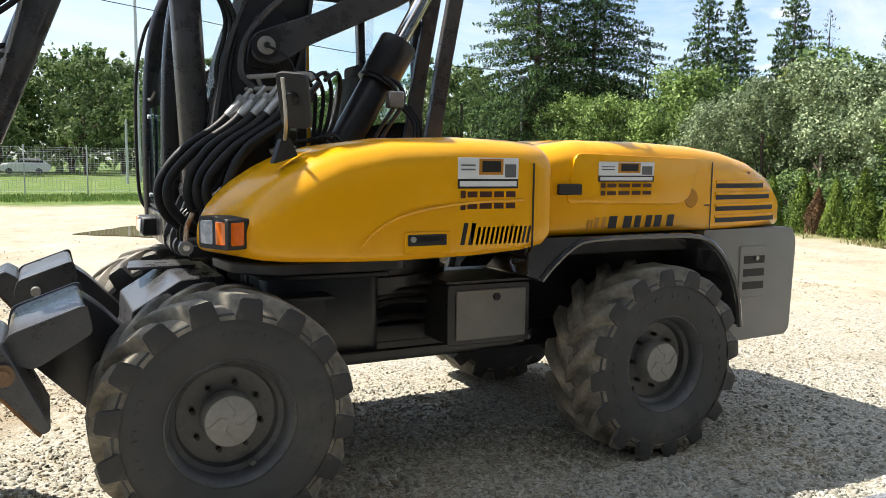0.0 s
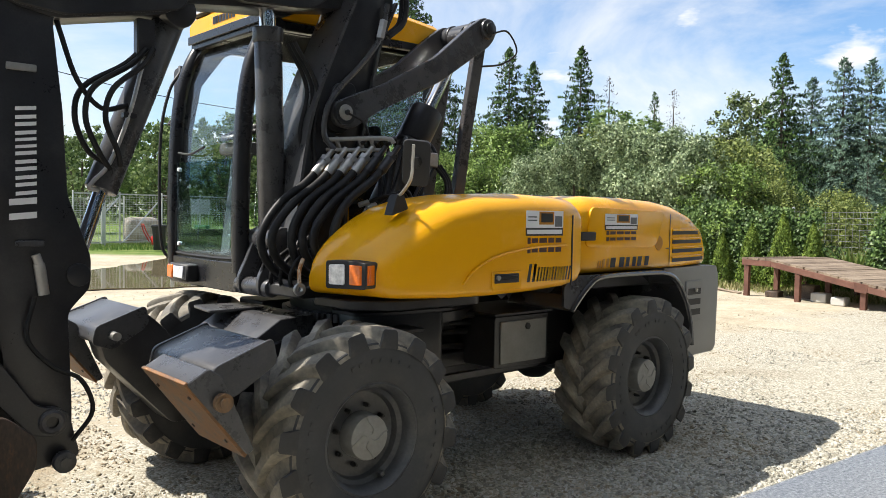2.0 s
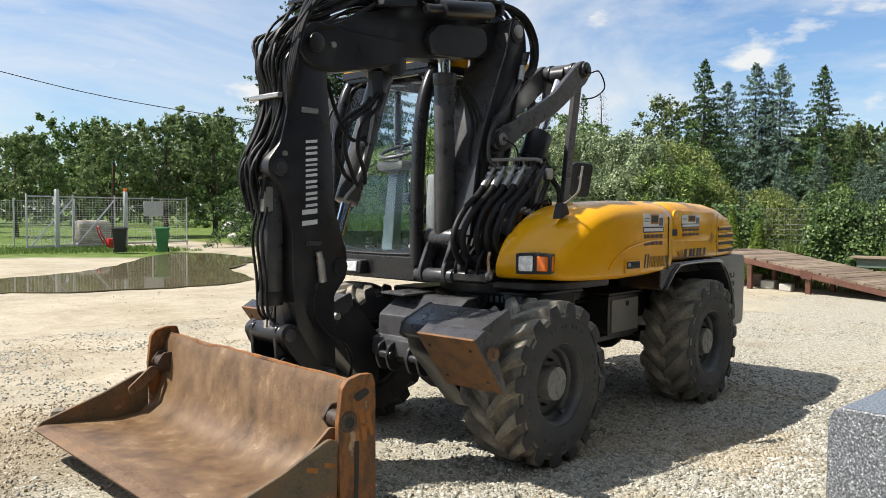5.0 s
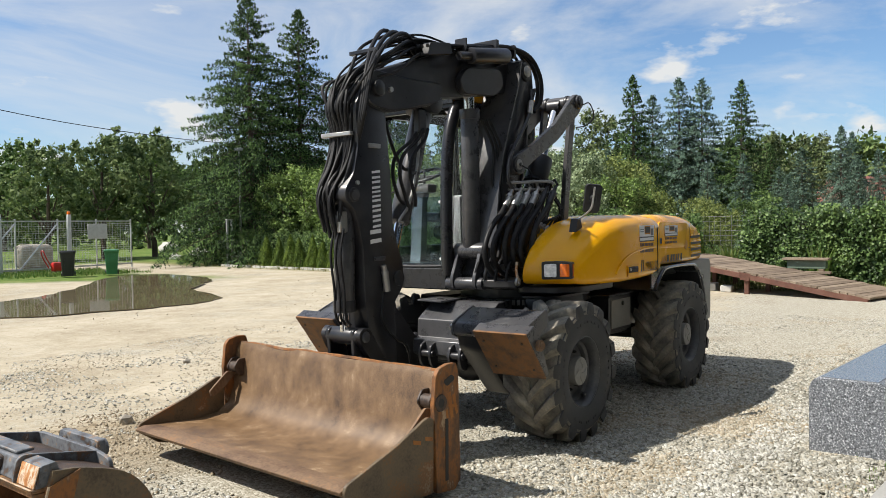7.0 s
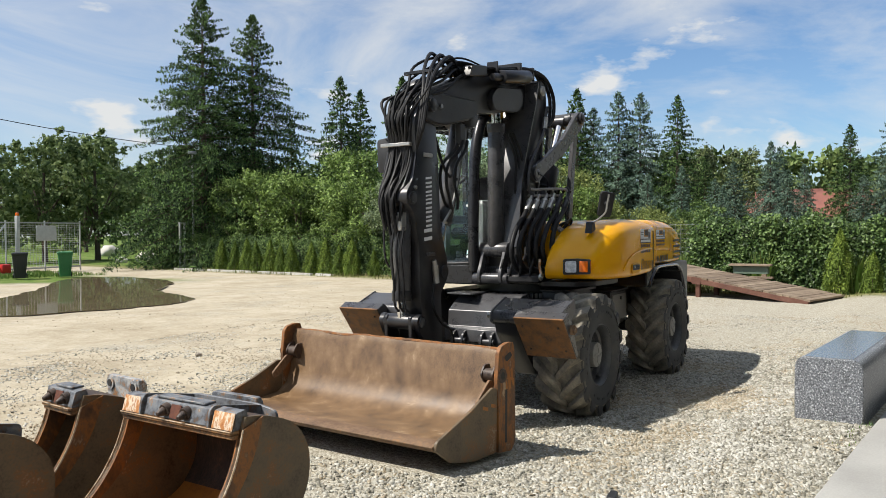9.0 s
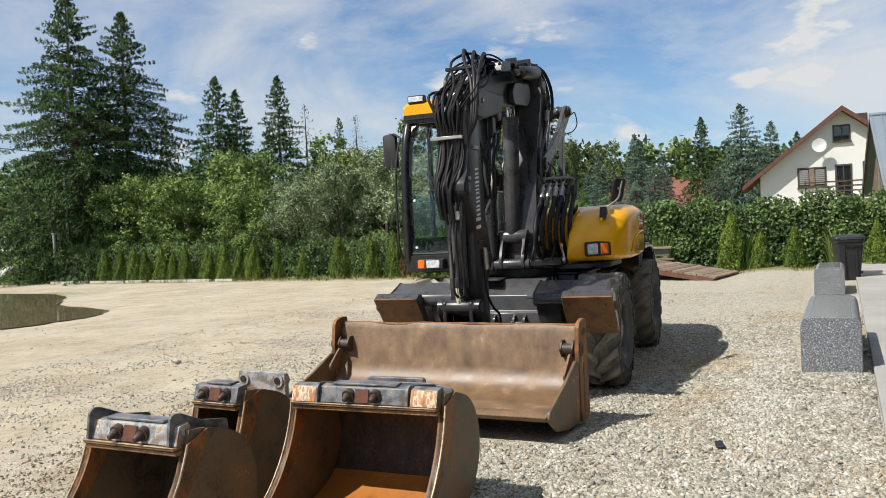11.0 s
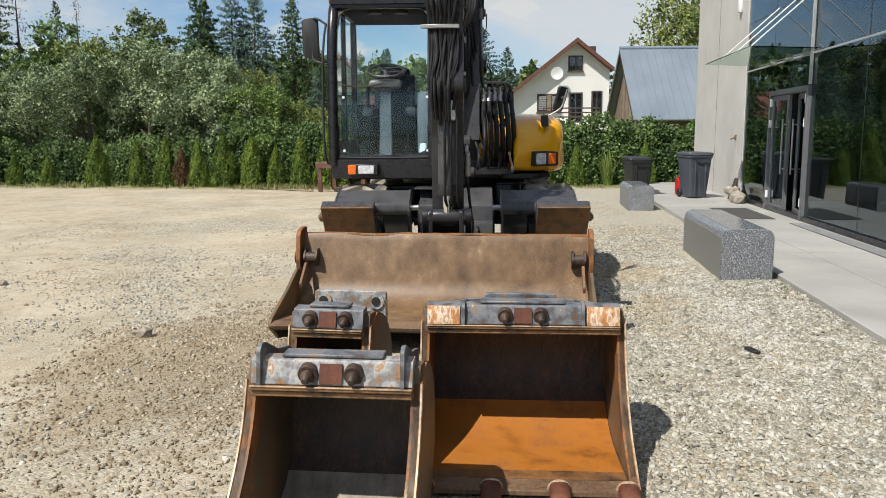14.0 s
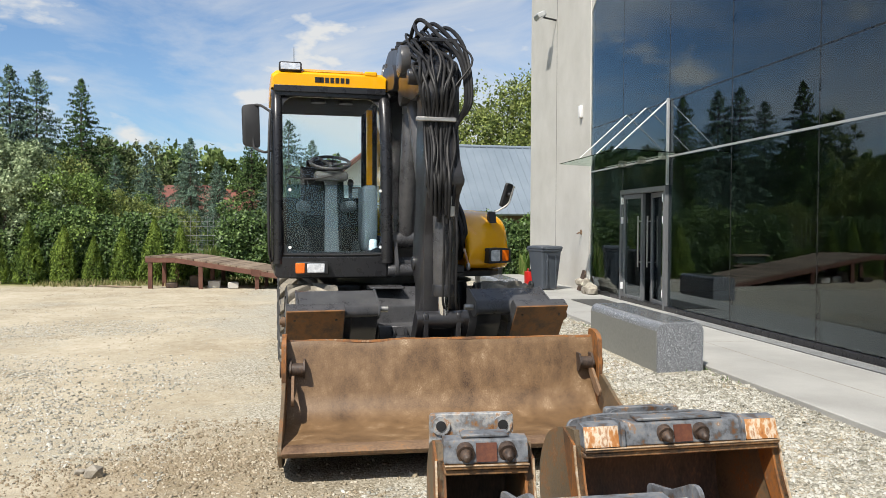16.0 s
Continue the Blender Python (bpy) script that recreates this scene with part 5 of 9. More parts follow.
for k in range(6):
    a = k * math.pi / 3 + 0.3
    q_ = LA.lerp(LT, 0.605) + Vector((0.865 * 0.085 * math.cos(a), 0.085 * math.sin(a), -0.5 * 0.085 * math.cos(a)))
    part("bolt", cyl(B(), q_, q_ + (LT - LA).normalized() * 0.035, 0.014, seg=6), BLACK, lift)
part("rod_eye", cyl(B(), LT + Vector((0, -0.07, 0)), LT + Vector((0, 0.07, 0)), 0.085, seg=22), BLACK, lift)
for d in (0.0, 0.045):
    part("feed_pipe", tube(B(), [(1.72 + d, 4.40, 1.62), (1.80 + d, 4.39, 1.78), (1.92 + d, 4.40, 1.96), (1.90 + d, 4.42, 2.06), (1.84 + d, 4.43, 2.10)], 0.013, 8, 5), BLACK, lift)
part("valve", box(B(), 1.86, 1.96, 4.37, 4.43, 1.92, 2.02, 0.008), STEEL, lift)
for k in range(3):
    part("hose", tube(B(), [(1.94 + 0.03 * k, 4.40, 1.94), (2.02 + 0.02 * k, 4.36, 1.82), (1.98 + 0.03 * k, 4.34, 1.68), (1.86, 4.34, 1.60)], 0.012, 8, 5), HOSE, lift)

# upright boom cylinder in front
bc = part("boom_cylinder", cyl(B(), (0.785, 4.61, 1.45), (0.715, 4.56, 2.70), 0.084, seg=28, bev=0.008), DARKGREY, ex, "dark grey upright hydraulic cylinder")
part("rod", cyl(B(), (0.716, 4.56, 2.68), (0.70, 4.555, 2.90), 0.05, seg=20), CHROME, bc)
part("rod_eye", cyl(B(), (0.775, 4.44, 1.42), (0.775, 4.76, 1.42), 0.078, seg=22, bev=0.008), DARKGREY, bc)
part("gland", cyl(B(), (0.720, 4.563, 2.62), (0.715, 4.56, 2.71), 0.092, seg=28, bev=0.006), DARKGREY, bc)
for y in (4.455, 4.70):
    part("cylinder_link", prism(B(), rounded([(0.70, 1.40), (0.74, 1.49), (0.82, 1.49), (0.85, 1.40), (0.79, 1.32), (0.74, 1.22), (0.76, 1.13), (0.70, 1.07), (0.61, 1.08), (0.60, 1.18), (0.66, 1.30)], 0.04), y, y + 0.035, 0.006), DARKGREY, ex)
part("link_pin", cyl(B(), (0.67, 4.40, 1.13), (0.67, 4.80, 1.13), 0.055, seg=22, bev=0.006), DARKGREY, ex)
part("grease_eye", lathe(B(), [(0.016, -0.012), (0.034, -0.012), (0.038, 0.0), (0.034, 0.012), (0.016, 0.012)], (0.62, 4.02, 1.16), "y", 18, closed=True), STEEL, ex, "zinc-plated eye bolt")
part("strap", tube(B(), [(0.62, 4.02, 1.19), (0.63, 4.04, 1.26), (0.66, 4.05, 1.33)], 0.012, 6, 3), PATCHY, ex, "rusty orange strap")
part("base_bracket", box(B(), 0.64, 0.95, 4.05, 4.74, 1.10, 1.17, 0.01), BLACK, ex)

# knuckle: the level middle boom
KY0, KY1 = 4.40, 4.78
kn = prism(B(), rounded([(-0.79, 2.66), (-0.72, 2.58), (-0.50, 2.54), (0.05, 2.66), (0.16, 2.74), (0.60, 2.80), (0.95, 2.86), (1.36, 2.93), (1.50, 3.06), (1.40, 3.22), (1.16, 3.30), (0.55, 3.20), (0.18, 3.12), (-0.40, 2.92), (-0.66, 2.84), (-0.78, 2.78)], 0.05), 4.49, 4.71, 0.018, 2)
knuckle = part("middle_boom", kn, BLACK, ex, "black articulated middle boom")
for y0, y1 in ((4.45, 4.49), (4.715, 4.785)):
    part("fork_plate", prism(B(), rounded([(-0.80, 2.72), (-0.72, 2.58), (-0.45, 2.56), (0.16, 2.70), (0.20, 2.86), (-0.30, 2.84), (-0.66, 2.86)], 0.06), y0 + 0.02, y1, 0.008), BLACK, knuckle)
    part("cheek_plate", prism(B(), rounded([(0.45, 2.80), (0.95, 2.84), (1.10, 2.95), (1.05, 3.10), (0.50, 3.04), (0.38, 2.92)], 0.07), y0 - 0.025, y1, 0.01), BLACK, knuckle)
part("swing_cylinder", cyl(cyl(B(), (0.45, 4.36, 3.12), (0.98, 4.33, 3.20), 0.07, seg=22, bev=0.008), (0.30, 4.37, 3.10), (0.46, 4.36, 3.12), 0.035, seg=16), BLACK, knuckle)
part("elbow_pin", cyl(B(), (-0.64, 4.44, 2.715), (-0.64, 4.86, 2.715), 0.062, seg=22, bev=0.008), BLACK, knuckle)
part("pin_bolt", cyl(B(), (-0.50, 4.445, 2.72), (-0.50, 4.47, 2.72), 0.022, seg=6), STEEL, knuckle)
part("side_disc", cyl(B(), (-0.3, 4.79, 2.90), (-0.3, 4.87, 2.90), 0.13, seg=30, bev=0.01), DARKGREY, knuckle, "round grey pivot cover")
part("top_bracket", prism(B(), rounded([(-0.12, 3.04), (0.22, 3.10), (0.20, 3.19), (-0.08, 3.15)], 0.02), 4.38, 4.46, 0.006), BLACK, knuckle)
for x in (0.42, 1.06):
    part("hose_guide", box(B(), x, x + 0.02, 4.38, 4.50, 3.14, 3.275, 0.004), BLACK, knuckle)

# stick
SY0, SY1 = 4.50, 4.76
st = prism(B(), rounded([(-0.86, 2.56), (-0.78, 2.72), (-0.62, 2.78), (-0.49, 2.66), (-0.52, 2.52), (-0.475, 2.08), (-0.455, 1.66), (-0.34, 1.34), (-0.345, 1.18), (-0.455, 1.06), (-0.44, 0.60), (-0.44, 0.44), (-0.52, 0.36), (-0.64, 0.40), (-0.72, 0.60), (-0.79, 1.06), (-0.80, 1.50), (-0.88, 1.78), (-0.985, 1.86), (-0.985, 1.94), (-0.89, 2.06), (-0.835, 2.27)], 0.035), SY0, SY1, 0.014, 2)
stick = part("stick", st, BLACK, ex, "black dipper stick with pale lettering blocks")
part("eye_boss", cyl(B(), (-0.90, 4.485, 1.90), (-0.90, 4.775, 1.90), 0.055, seg=22, bev=0.006), BLACK, stick)
part("boss_ring", cyl(B(), (-0.90, 4.478, 1.90), (-0.90, 4.49, 1.90), 0.036, seg=20), DARKGREY, stick)
part("boss_bolt", cyl(B(), (-0.865, 4.48, 1.99), (-0.865, 4.50, 1.99), 0.017, seg=6), STEEL, stick)
part("knee_boss", cyl(B(), (-0.405, 4.485, 1.25), (-0.405, 4.775, 1.25), 0.06, seg=22, bev=0.006), BLACK, stick)
part("foot_pin", cyl(B(), (-0.53, 4.47, 0.50), (-0.53, 4.79, 0.50), 0.045, seg=20, bev=0.006), DARKGREY, stick)
part("grease_cap", cyl(B(), (-0.53, 4.462, 0.50), (-0.53, 4.472, 0.50), 0.02, seg=12), STEEL, stick)
part("clamp", box(B(), -0.735, -0.60, 4.482, 4.50, 2.26, 2.295, 0.004, pose(0, 0, 0)), STEEL, stick)
part("clamp", box(B(), -0.70, -0.57, 4.482, 4.50, 1.40, 1.43, 0.004), DARKGREY, stick)
coup = cyl(B(), (-0.615, 4.47, 1.36), (-0.585, 4.47, 1.27), 0.022, seg=12)
cyl(coup, (-0.60, 4.47, 1.315), (-0.578, 4.47, 1.16), 0.028, seg=12)
part("quick_coupling", coup, STEEL, stick, "steel hydraulic coupling")
# pale brand blocks up the stick
lz = 1.53
for w in (0.105, 0.062, 0.062, 0.062, 0.05, 0.062, 0.062):
    for a, c in ((0.0, 0.30), (0.68, 0.98)):
        o = prism(B(), [(-0.725 + (0.03 if w < 0.08 else 0), lz + w * a), (-0.60, lz + w * a + 0.012), (-0.60, lz + w * c + 0.012), (-0.725 + (0.03 if w < 0.08 else 0), lz + w * c)], 4.497, 4.4985, 0)
        part("mark_block", o, PAPER, stick, "pale grey brand stroke")
    lz += w + 0.015
# bucket cylinder in front of the stick
sc = part("bucket_cylinder", cyl(B(), (-0.87, 4.63, 1.83), (-0.885, 4.63, 1.02), 0.078, seg=26, bev=0.008), DARKGREY, ex, "dark grey hydraulic cylinder along the stick")
part("rod", cyl(B(), (-0.885, 4.63, 1.04), (-0.885, 4.63, 0.84), 0.042, seg=20), CHROME, sc)
part("collar", cyl(B(), (-0.885, 4.63, 1.02), (-0.885, 4.63, 1.11), 0.084, seg=26, bev=0.005), BLACK, sc)
part("hose_block", box(B(), -0.98, -0.90, 4.56, 4.64, 1.62, 1.78, 0.008), STEEL, sc)
hitch = part("hitch", cyl(B(), (-0.87, 4.47, 0.84), (-0.87, 4.80, 0.84), 0.066, seg=24, bev=0.012), BLACK, ex, "black quick hitch with linkage")
for y in (4.50, 4.75):
    part("link", prism(B(), rounded([(-0.94, 0.90), (-0.80, 0.90), (-0.74, 0.60), (-0.66, 0.42), (-0.80, 0.42), (-0.92, 0.66)], 0.04), y, y + 0.035, 0.006), BLACK, hitch)
part("frame", prism(B(), rounded([(-0.98, 0.46), (-0.72, 0.55), (-0.46, 0.56), (-0.40, 0.30), (-0.98, 0.22)], 0.04), 4.49, 4.78, 0.01), BLACK, hitch)
for y in (4.435, 4.79):
    la = prism(B(), rounded([(-0.945, 0.86), (-0.89, 0.915), (-0.82, 0.90), (-0.62, 0.60), (-0.49, 0.58), (-0.475, 0.48), (-0.53, 0.44), (-0.64, 0.46), (-0.90, 0.76)], 0.05, 4), y, y + 0.05, 0.008)
    part("link_arm", la, BLACK, hitch)
part("link_ring", lathe(B(), [(0.030, -0.012), (0.050, -0.016), (0.062, -0.008), (0.066, 0.03), (0.030, 0.03)], (-0.555, 4.43, 0.52), "y", 26, closed=True), DARKGREY, hitch)
part("boss_cap", cyl(B(), (-0.87, 4.425, 0.84), (-0.87, 4.445, 0.84), 0.042, seg=20, bev=0.005), DARKGREY, hitch)
part("release_hook", tube(B(), [(-0.84, 4.50, 0.52), (-0.90, 4.47, 0.57), (-0.925, 4.47, 0.64), (-0.88, 4.48, 0.69), (-0.82, 4.50, 0.66)], 0.014, 8, 5), BLACK, hitch)
for px_, pz_ in ((-0.50, 0.31),):
    pc = cyl(B(), (px_, 4.40, pz_), (px_, 4.45, pz_), 0.055, seg=20, bev=0.006)
    cyl(pc, (px_, 4.39, pz_), (px_, 4.41, pz_), 0.028, seg=6)
    part("pin", pc, DARKGREY, hitch)
part("grease_nipple", cyl(B(), (-0.87, 4.63, 0.90), (-0.87, 4.63, 0.925), 0.018, seg=10), DARKGREY, hitch)

# stick cylinder behind the stick
s2 = part("stick_cylinder", cyl(B(), (0.13, 4.64, 2.66), (-0.26, 4.60, 1.69), 0.086, seg=28, bev=0.008), DARKGREY, ex, "dark grey stick cylinder with a chrome rod")
part("rod", cyl(B(), (-0.255, 4.60, 1.70), (-0.40, 4.60, 1.26), 0.038, seg=20), CHROME, s2, "polished chrome rod")
part("valve", box(B(), -0.10, 0.0, 4.50, 4.56, 2.42, 2.62, 0.008), BLACK, s2)
part("top_eye", cyl(B(), (0.14, 4.50, 2.70), (0.14, 4.78, 2.70), 0.095, seg=24, bev=0.008), BLACK, s2)
part("rod_pipe", tube(B(), [(-0.05, 4.53, 2.42), (-0.14, 4.51, 2.1), (-0.24, 4.51, 1.84), (-0.32, 4.52, 1.74), (-0.34, 4.53, 1.70), (-0.29, 4.54, 1.69)], 0.012), STEEL, s2)
part("pipe_clamp", box(B(), -0.17, -0.10, 4.50, 4.55, 2.08, 2.11, 0.004), BLACK, s2)

# ---- hoses ----
hr = random.Random(5)
for i in range(16):
    dy, dz = -0.17 + 0.34 * ((i * 7) % 16) / 15, hr.uniform(-0.05, 0.06)
    y = 4.63 + dy
    rise = hr.uniform(-0.16, 0.11)
    pts = [(0.55, 4.58 + dy * 0.6, 3.16 + dz * 0.5), (0.16, 4.60 + dy * 0.8, 3.19 + rise * 0.5), (-0.12, y + hr.uniform(-0.09, 0.09), 3.18 + rise), (-0.42 - hr.uniform(0, 0.1), y + hr.uniform(-0.10, 0.10), 3.02 + rise * 1.2),
           (-0.74 - hr.uniform(-0.04, 0.08), y + hr.uniform(-0.08, 0.08), 2.82 + rise * 0.4), (-0.87 - hr.uniform(-0.03, 0.05), 4.66 + dy * 0.8 + hr.uniform(-0.03, 0.03), 2.58), (-0.83 - hr.uniform(0, 0.03), 4.66 + dy * 0.66, 2.36), (-0.86 - hr.uniform(0, 0.06), 4.67 + dy * 0.6 + hr.uniform(-0.03, 0.03), 2.14), (-0.99 - hr.uniform(-0.01, 0.04), 4.69 + dy * 0.5, 1.90 + dz), (-0.95 - hr.uniform(0, 0.04), 4.68 + dy * 0.45, 1.66 + 2 * dz)]
    part("hose", tube(B(), pts, hr.choice((0.009, 0.011, 0.013, 0.015)), 8, 5), HOSE, ex)
for dy in (0.0, 0.045):
    part("hose", tube(B(), [(0.35, 4.45 + dy, 3.20), (0.8, 4.42 + dy, 3.27), (1.15, 4.38 + dy, 3.31), (1.44, 4.34 + dy, 3.26), (1.58, 4.31 + dy, 3.08), (1.58, 4.31 + dy, 2.86), (1.46, 4.32 + dy, 2.74)], 0.02, 8, 6), HOSE, ex)
for i in range(5):
    y = 4.40 + i * 0.06
    part("hose", tube(B(), [(-0.10, y, 3.12), (0.3, y + 0.02, 3.19 + 0.01 * i), (0.9, y, 3.27 + 0.008 * i), (1.25, y, 3.31), (1.46, y, 3.2)], 0.015, 8, 5), HOSE, ex)
for x, z, w in ((-0.87, 2.36, 0.31),):
    part("hose_clamp", box(B(), x - 0.02, x + 0.02, 4.685 - w / 2, 4.685 + w / 2, z - 0.016, z + 0.016, 0.005), STEEL, ex, "zinc-plated hose clamp bar")
for k in range(3):
    part("hose", tube(B(), [(0.10, 4.72 - 0.05 * k, 3.10), (-0.25, 4.70 - 0.1 * k, 3.26 - 0.03 * k), (-0.54, 4.60 - 0.08 * k, 3.08), (-0.76, 4.47 - 0.03 * k, 2.84), (-0.86, 4.45 - 0.02 * k, 2.5), (-0.82, 4.52, 2.3), (-0.95, 4.56, 1.92), (-0.97, 4.58, 1.7)], 0.017, 8, 6), HOSE, ex)
part("hose_clamp", box(B(), -0.64, -0.60, 4.46, 4.76, 3.00, 3.03, 0.004), BLACK, ex)
for x in (0.9, 1.2):
    part("hose_clamp", box(B(), x - 0.02, x + 0.02, 4.36, 4.68, 3.22, 3.34, 0.005), BLACK, ex)
for i in range(3):
    y = 4.55 + 0.05 * i
    part("hose", tube(B(), [(-0.96, y, 1.65), (-1.0, y, 1.45), (-0.97, y, 1.2), (-0.96, y, 1.0), (-0.93, y - 0.02, 0.93)], 0.010, 7, 5), HOSE, ex)
part("hose", tube(B(), [(-0.62, 4.47, 1.15), (-0.66, 4.45, 0.95), (-0.55, 4.43, 0.8), (-0.42, 4.42, 0.72), (-0.36, 4.43, 0.55), (-0.45, 4.46, 0.40)], 0.012, 7, 6), HOSE, ex)
for k, (dx, dy) in enumerate(((0.0, 0.0), (0.09, -0.03), (-0.04, 0.04))):
    part("hose", tube(B(), [(-0.05 + dx * 0.3, 4.50 + dy, 2.46), (-0.14 + dx * 0.6, 4.49 + dy, 2.36), (-0.33 + dx, 4.49 + dy, 2.22), (-0.37 + dx, 4.49 + dy, 2.06), (-0.31 + dx, 4.49 + dy, 1.90), (-0.24 + dx * 0.5, 4.51 + dy, 1.80 + 0.02 * k)], 0.015, 8, 6), HOSE, ex)
part("hose", tube(B(), [(-0.50, 4.60, 2.64), (-0.47, 4.55, 2.48), (-0.40, 4.52, 2.25), (-0.28, 4.52, 2.12), (-0.14, 4.54, 2.15)], 0.014, 8, 6), HOSE, ex)
# fan of service hoses between boom foot and side hood
for i in range(6):
    y, x, zt = 4.31 - 0.060 * i, 0.925 + 0.055 * i, 1.90 + 0.004 * i
    bow = 0.02 * math.sin(i * 2.1)
    part("hose", tube(B(), [(x + 0.02, y, zt - 0.02), (x - 0.09, y - 0.005, zt - 0.13), (x - 0.27, y - 0.01, zt - 0.26), (x - 0.385 - bow, y - 0.015, zt - 0.42), (x - 0.375 - bow, y - 0.015, zt - 0.56), (x - 0.27, y - 0.01, zt - 0.67), (x - 0.10, y, zt - 0.70)], 0.025, 10, 6), HOSE, ex)
    d = Vector((0.11, 0, 0.13)).normalized()
    c = Vector((x + 0.005, y, zt - 0.038))
    fit_ = cyl(B(), c - d * 0.05, c + d * 0.055, 0.031, seg=14, bev=0.003)
    cyl(fit_, c + d * 0.055, c + d * 0.085, 0.036, seg=6)
    cyl(fit_, c + d * 0.085, c + d * 0.16, 0.017, seg=10)
    part("hose_fitting", fit_, STEEL if i < 4 else BLACK, ex, "zinc-plated hose fitting")
rack = tube(B(), [(0.98, 4.34, 2.04), (1.24, 4.06, 2.05), (1.28, 4.02, 2.02)], 0.014, 8, 3)
tube(rack, [(1.0, 4.34, 1.98), (1.26, 4.07, 1.98)], 0.012, 8, 1)
for i in (0, 2, 3):
    cyl(rack, (1.05 + 0.05 * i, 4.31 - 0.052 * i, 2.06), (1.08 + 0.05 * i, 4.31 - 0.052 * i, 1.99), 0.013, seg=8)
part("valve_manifold", rack, HUBCAP, ex, "steel pipe rack above the service hoses")
for i in range(4):
    part("hose", tube(B(), [(1.16 + 0.06 * i, 4.19 - 0.06 * i, 2.02), (1.26 + 0.06 * i, 4.22 - 0.04 * i, 2.07), (1.36 + 0.04 * i, 4.26 - 0.03 * i, 1.98), (1.36 + 0.03 * i, 4.26 - 0.02 * i, 1.80), (1.34, 4.24 - 0.03 * i, 1.66)], 0.012, 8, 5), HOSE, ex)
for i in range(4):
    part("hose", tube(B(), [(1.12 + 0.06 * i, 4.06, 1.66 - 0.015 * i), (1.22 + 0.05 * i, 4.02, 1.70 + 0.012 * i), (1.36 + 0.03 * i, 4.05, 1.68), (1.44, 4.12, 1.60)], 0.010, 7, 5), HOSE, ex)
    part("hose_fitting", cyl(B(), (1.06 + 0.06 * i, 4.07, 1.64 - 0.015 * i), (1.12 + 0.06 * i, 4.06, 1.66 - 0.015 * i), 0.016, seg=8), STEEL, ex, "zinc-plated hose fitting")
for i in range(3):
    part("hose", tube(B(), [(0.82, 4.50 - 0.04 * i, 2.62), (0.92 + 0.02 * i, 4.44 - 0.03 * i, 2.35), (0.86 + 0.03 * i, 4.42 - 0.03 * i, 2.05), (0.94, 4.40 - 0.03 * i, 1.75), (0.84 + 0.03 * i, 4.40 - 0.04 * i, 1.50), (0.76, 4.36 - 0.05 * i, 1.36)], 0.013, 8, 6), HOSE, ex)
for i in range(4):
    y = 4.15 + 0.11 * i
    part("hose", tube(B(), [(0.78, y, 1.38), (0.66, y - 0.02, 1.30), (0.64, y, 1.18), (0.72, y + 0.02, 1.10)], 0.013, 8, 5), HOSE, ex)
part("cable", tube(B(), [(1.10, 4.26, 2.21), (1.2, 4.22, 2.15), (1.25, 4.23, 2.02), (1.20, 4.25, 1.93)], 0.007, 6, 6), HOSE, ex)
part("cable", tube(B(), [(2.36, 4.25, 2.9), (2.50, 4.24, 2.93), (2.60, 4.24, 2.80), (2.48, 4.27, 2.70), (2.30, 4.30, 2.66)], 0.007, 6, 6), HOSE, ex)

# side mirror on the hood
mr = part("mirror_foot", prism(B(), rounded([(0.96, 1.58), (1.08, 1.62), (1.045, 1.70), (1.0, 1.70)], 0.012), 3.63, 3.70, 0.006), PLASTIC, ex, "black mirror foot on the side hood")
part("mirror_arm", tube(B(), [(1.02, 3.66, 1.69), (1.01, 3.60, 1.71), (0.985, 3.50, 1.78), (0.972, 3.47, 1.87), (0.955, 3.445, 1.96)], 0.009, 8, 5), STEEL, mr)
MF = Matrix.Translation((1.025, 3.505, 1.872)) @ Matrix(((0.72, 0.66, -0.20, 0), (-0.69, 0.69, -0.22, 0), (0.0, 0.30, 0.955, 0), (0, 0, 0, 1)))
mh = prism(B(), rounded([(-0.075, -0.125), (0.070, -0.135), (0.082, 0.115), (-0.070, 0.130)], 0.035, 5), -0.014, 0.016, 0.010, 3)
mh.transform(MF)
mhead = part("mirror_head", mh, PLASTIC, mr, "black plastic mirror back")
mg = prism(B(), rounded([(-0.066, -0.115), (0.061, -0.125), (0.072, 0.105), (-0.061, 0.120)], 0.03, 4), 0.0165, 0.0195, 0)
mg.transform(MF)
part("mirror_glass", mg, MIRROR, mhead)
mc = cyl(B(), (0, -0.045, 0.01), (0, -0.012, 0.01), 0.024, 0.034, seg=16)
box(mc, -0.018, 0.018, -0.06, -0.04, -0.02, 0.04, 0.004)
mc.transform(MF)
part("mirror_clamp", mc, PLASTIC, mr)

# ---- cab ----
CX0, CX1, CY0, CY1, CZ0, CZ1 = 0.68, 2.30, 4.79, 5.84, 1.12, 2.84


def post(bm, a, c, w=0.045, d=0.05):
    """A square-section post between two points."""
    a, c = Vector(a), Vector(c)
    m = Matrix.Translation((a + c) / 2) @ (c - a).to_track_quat("Z", "Y").to_matrix().to_4x4()
    L = (c - a).length
    return box(bm, -w / 2, w / 2, -d / 2, d / 2, -L / 2, L / 2, 0.008, m)


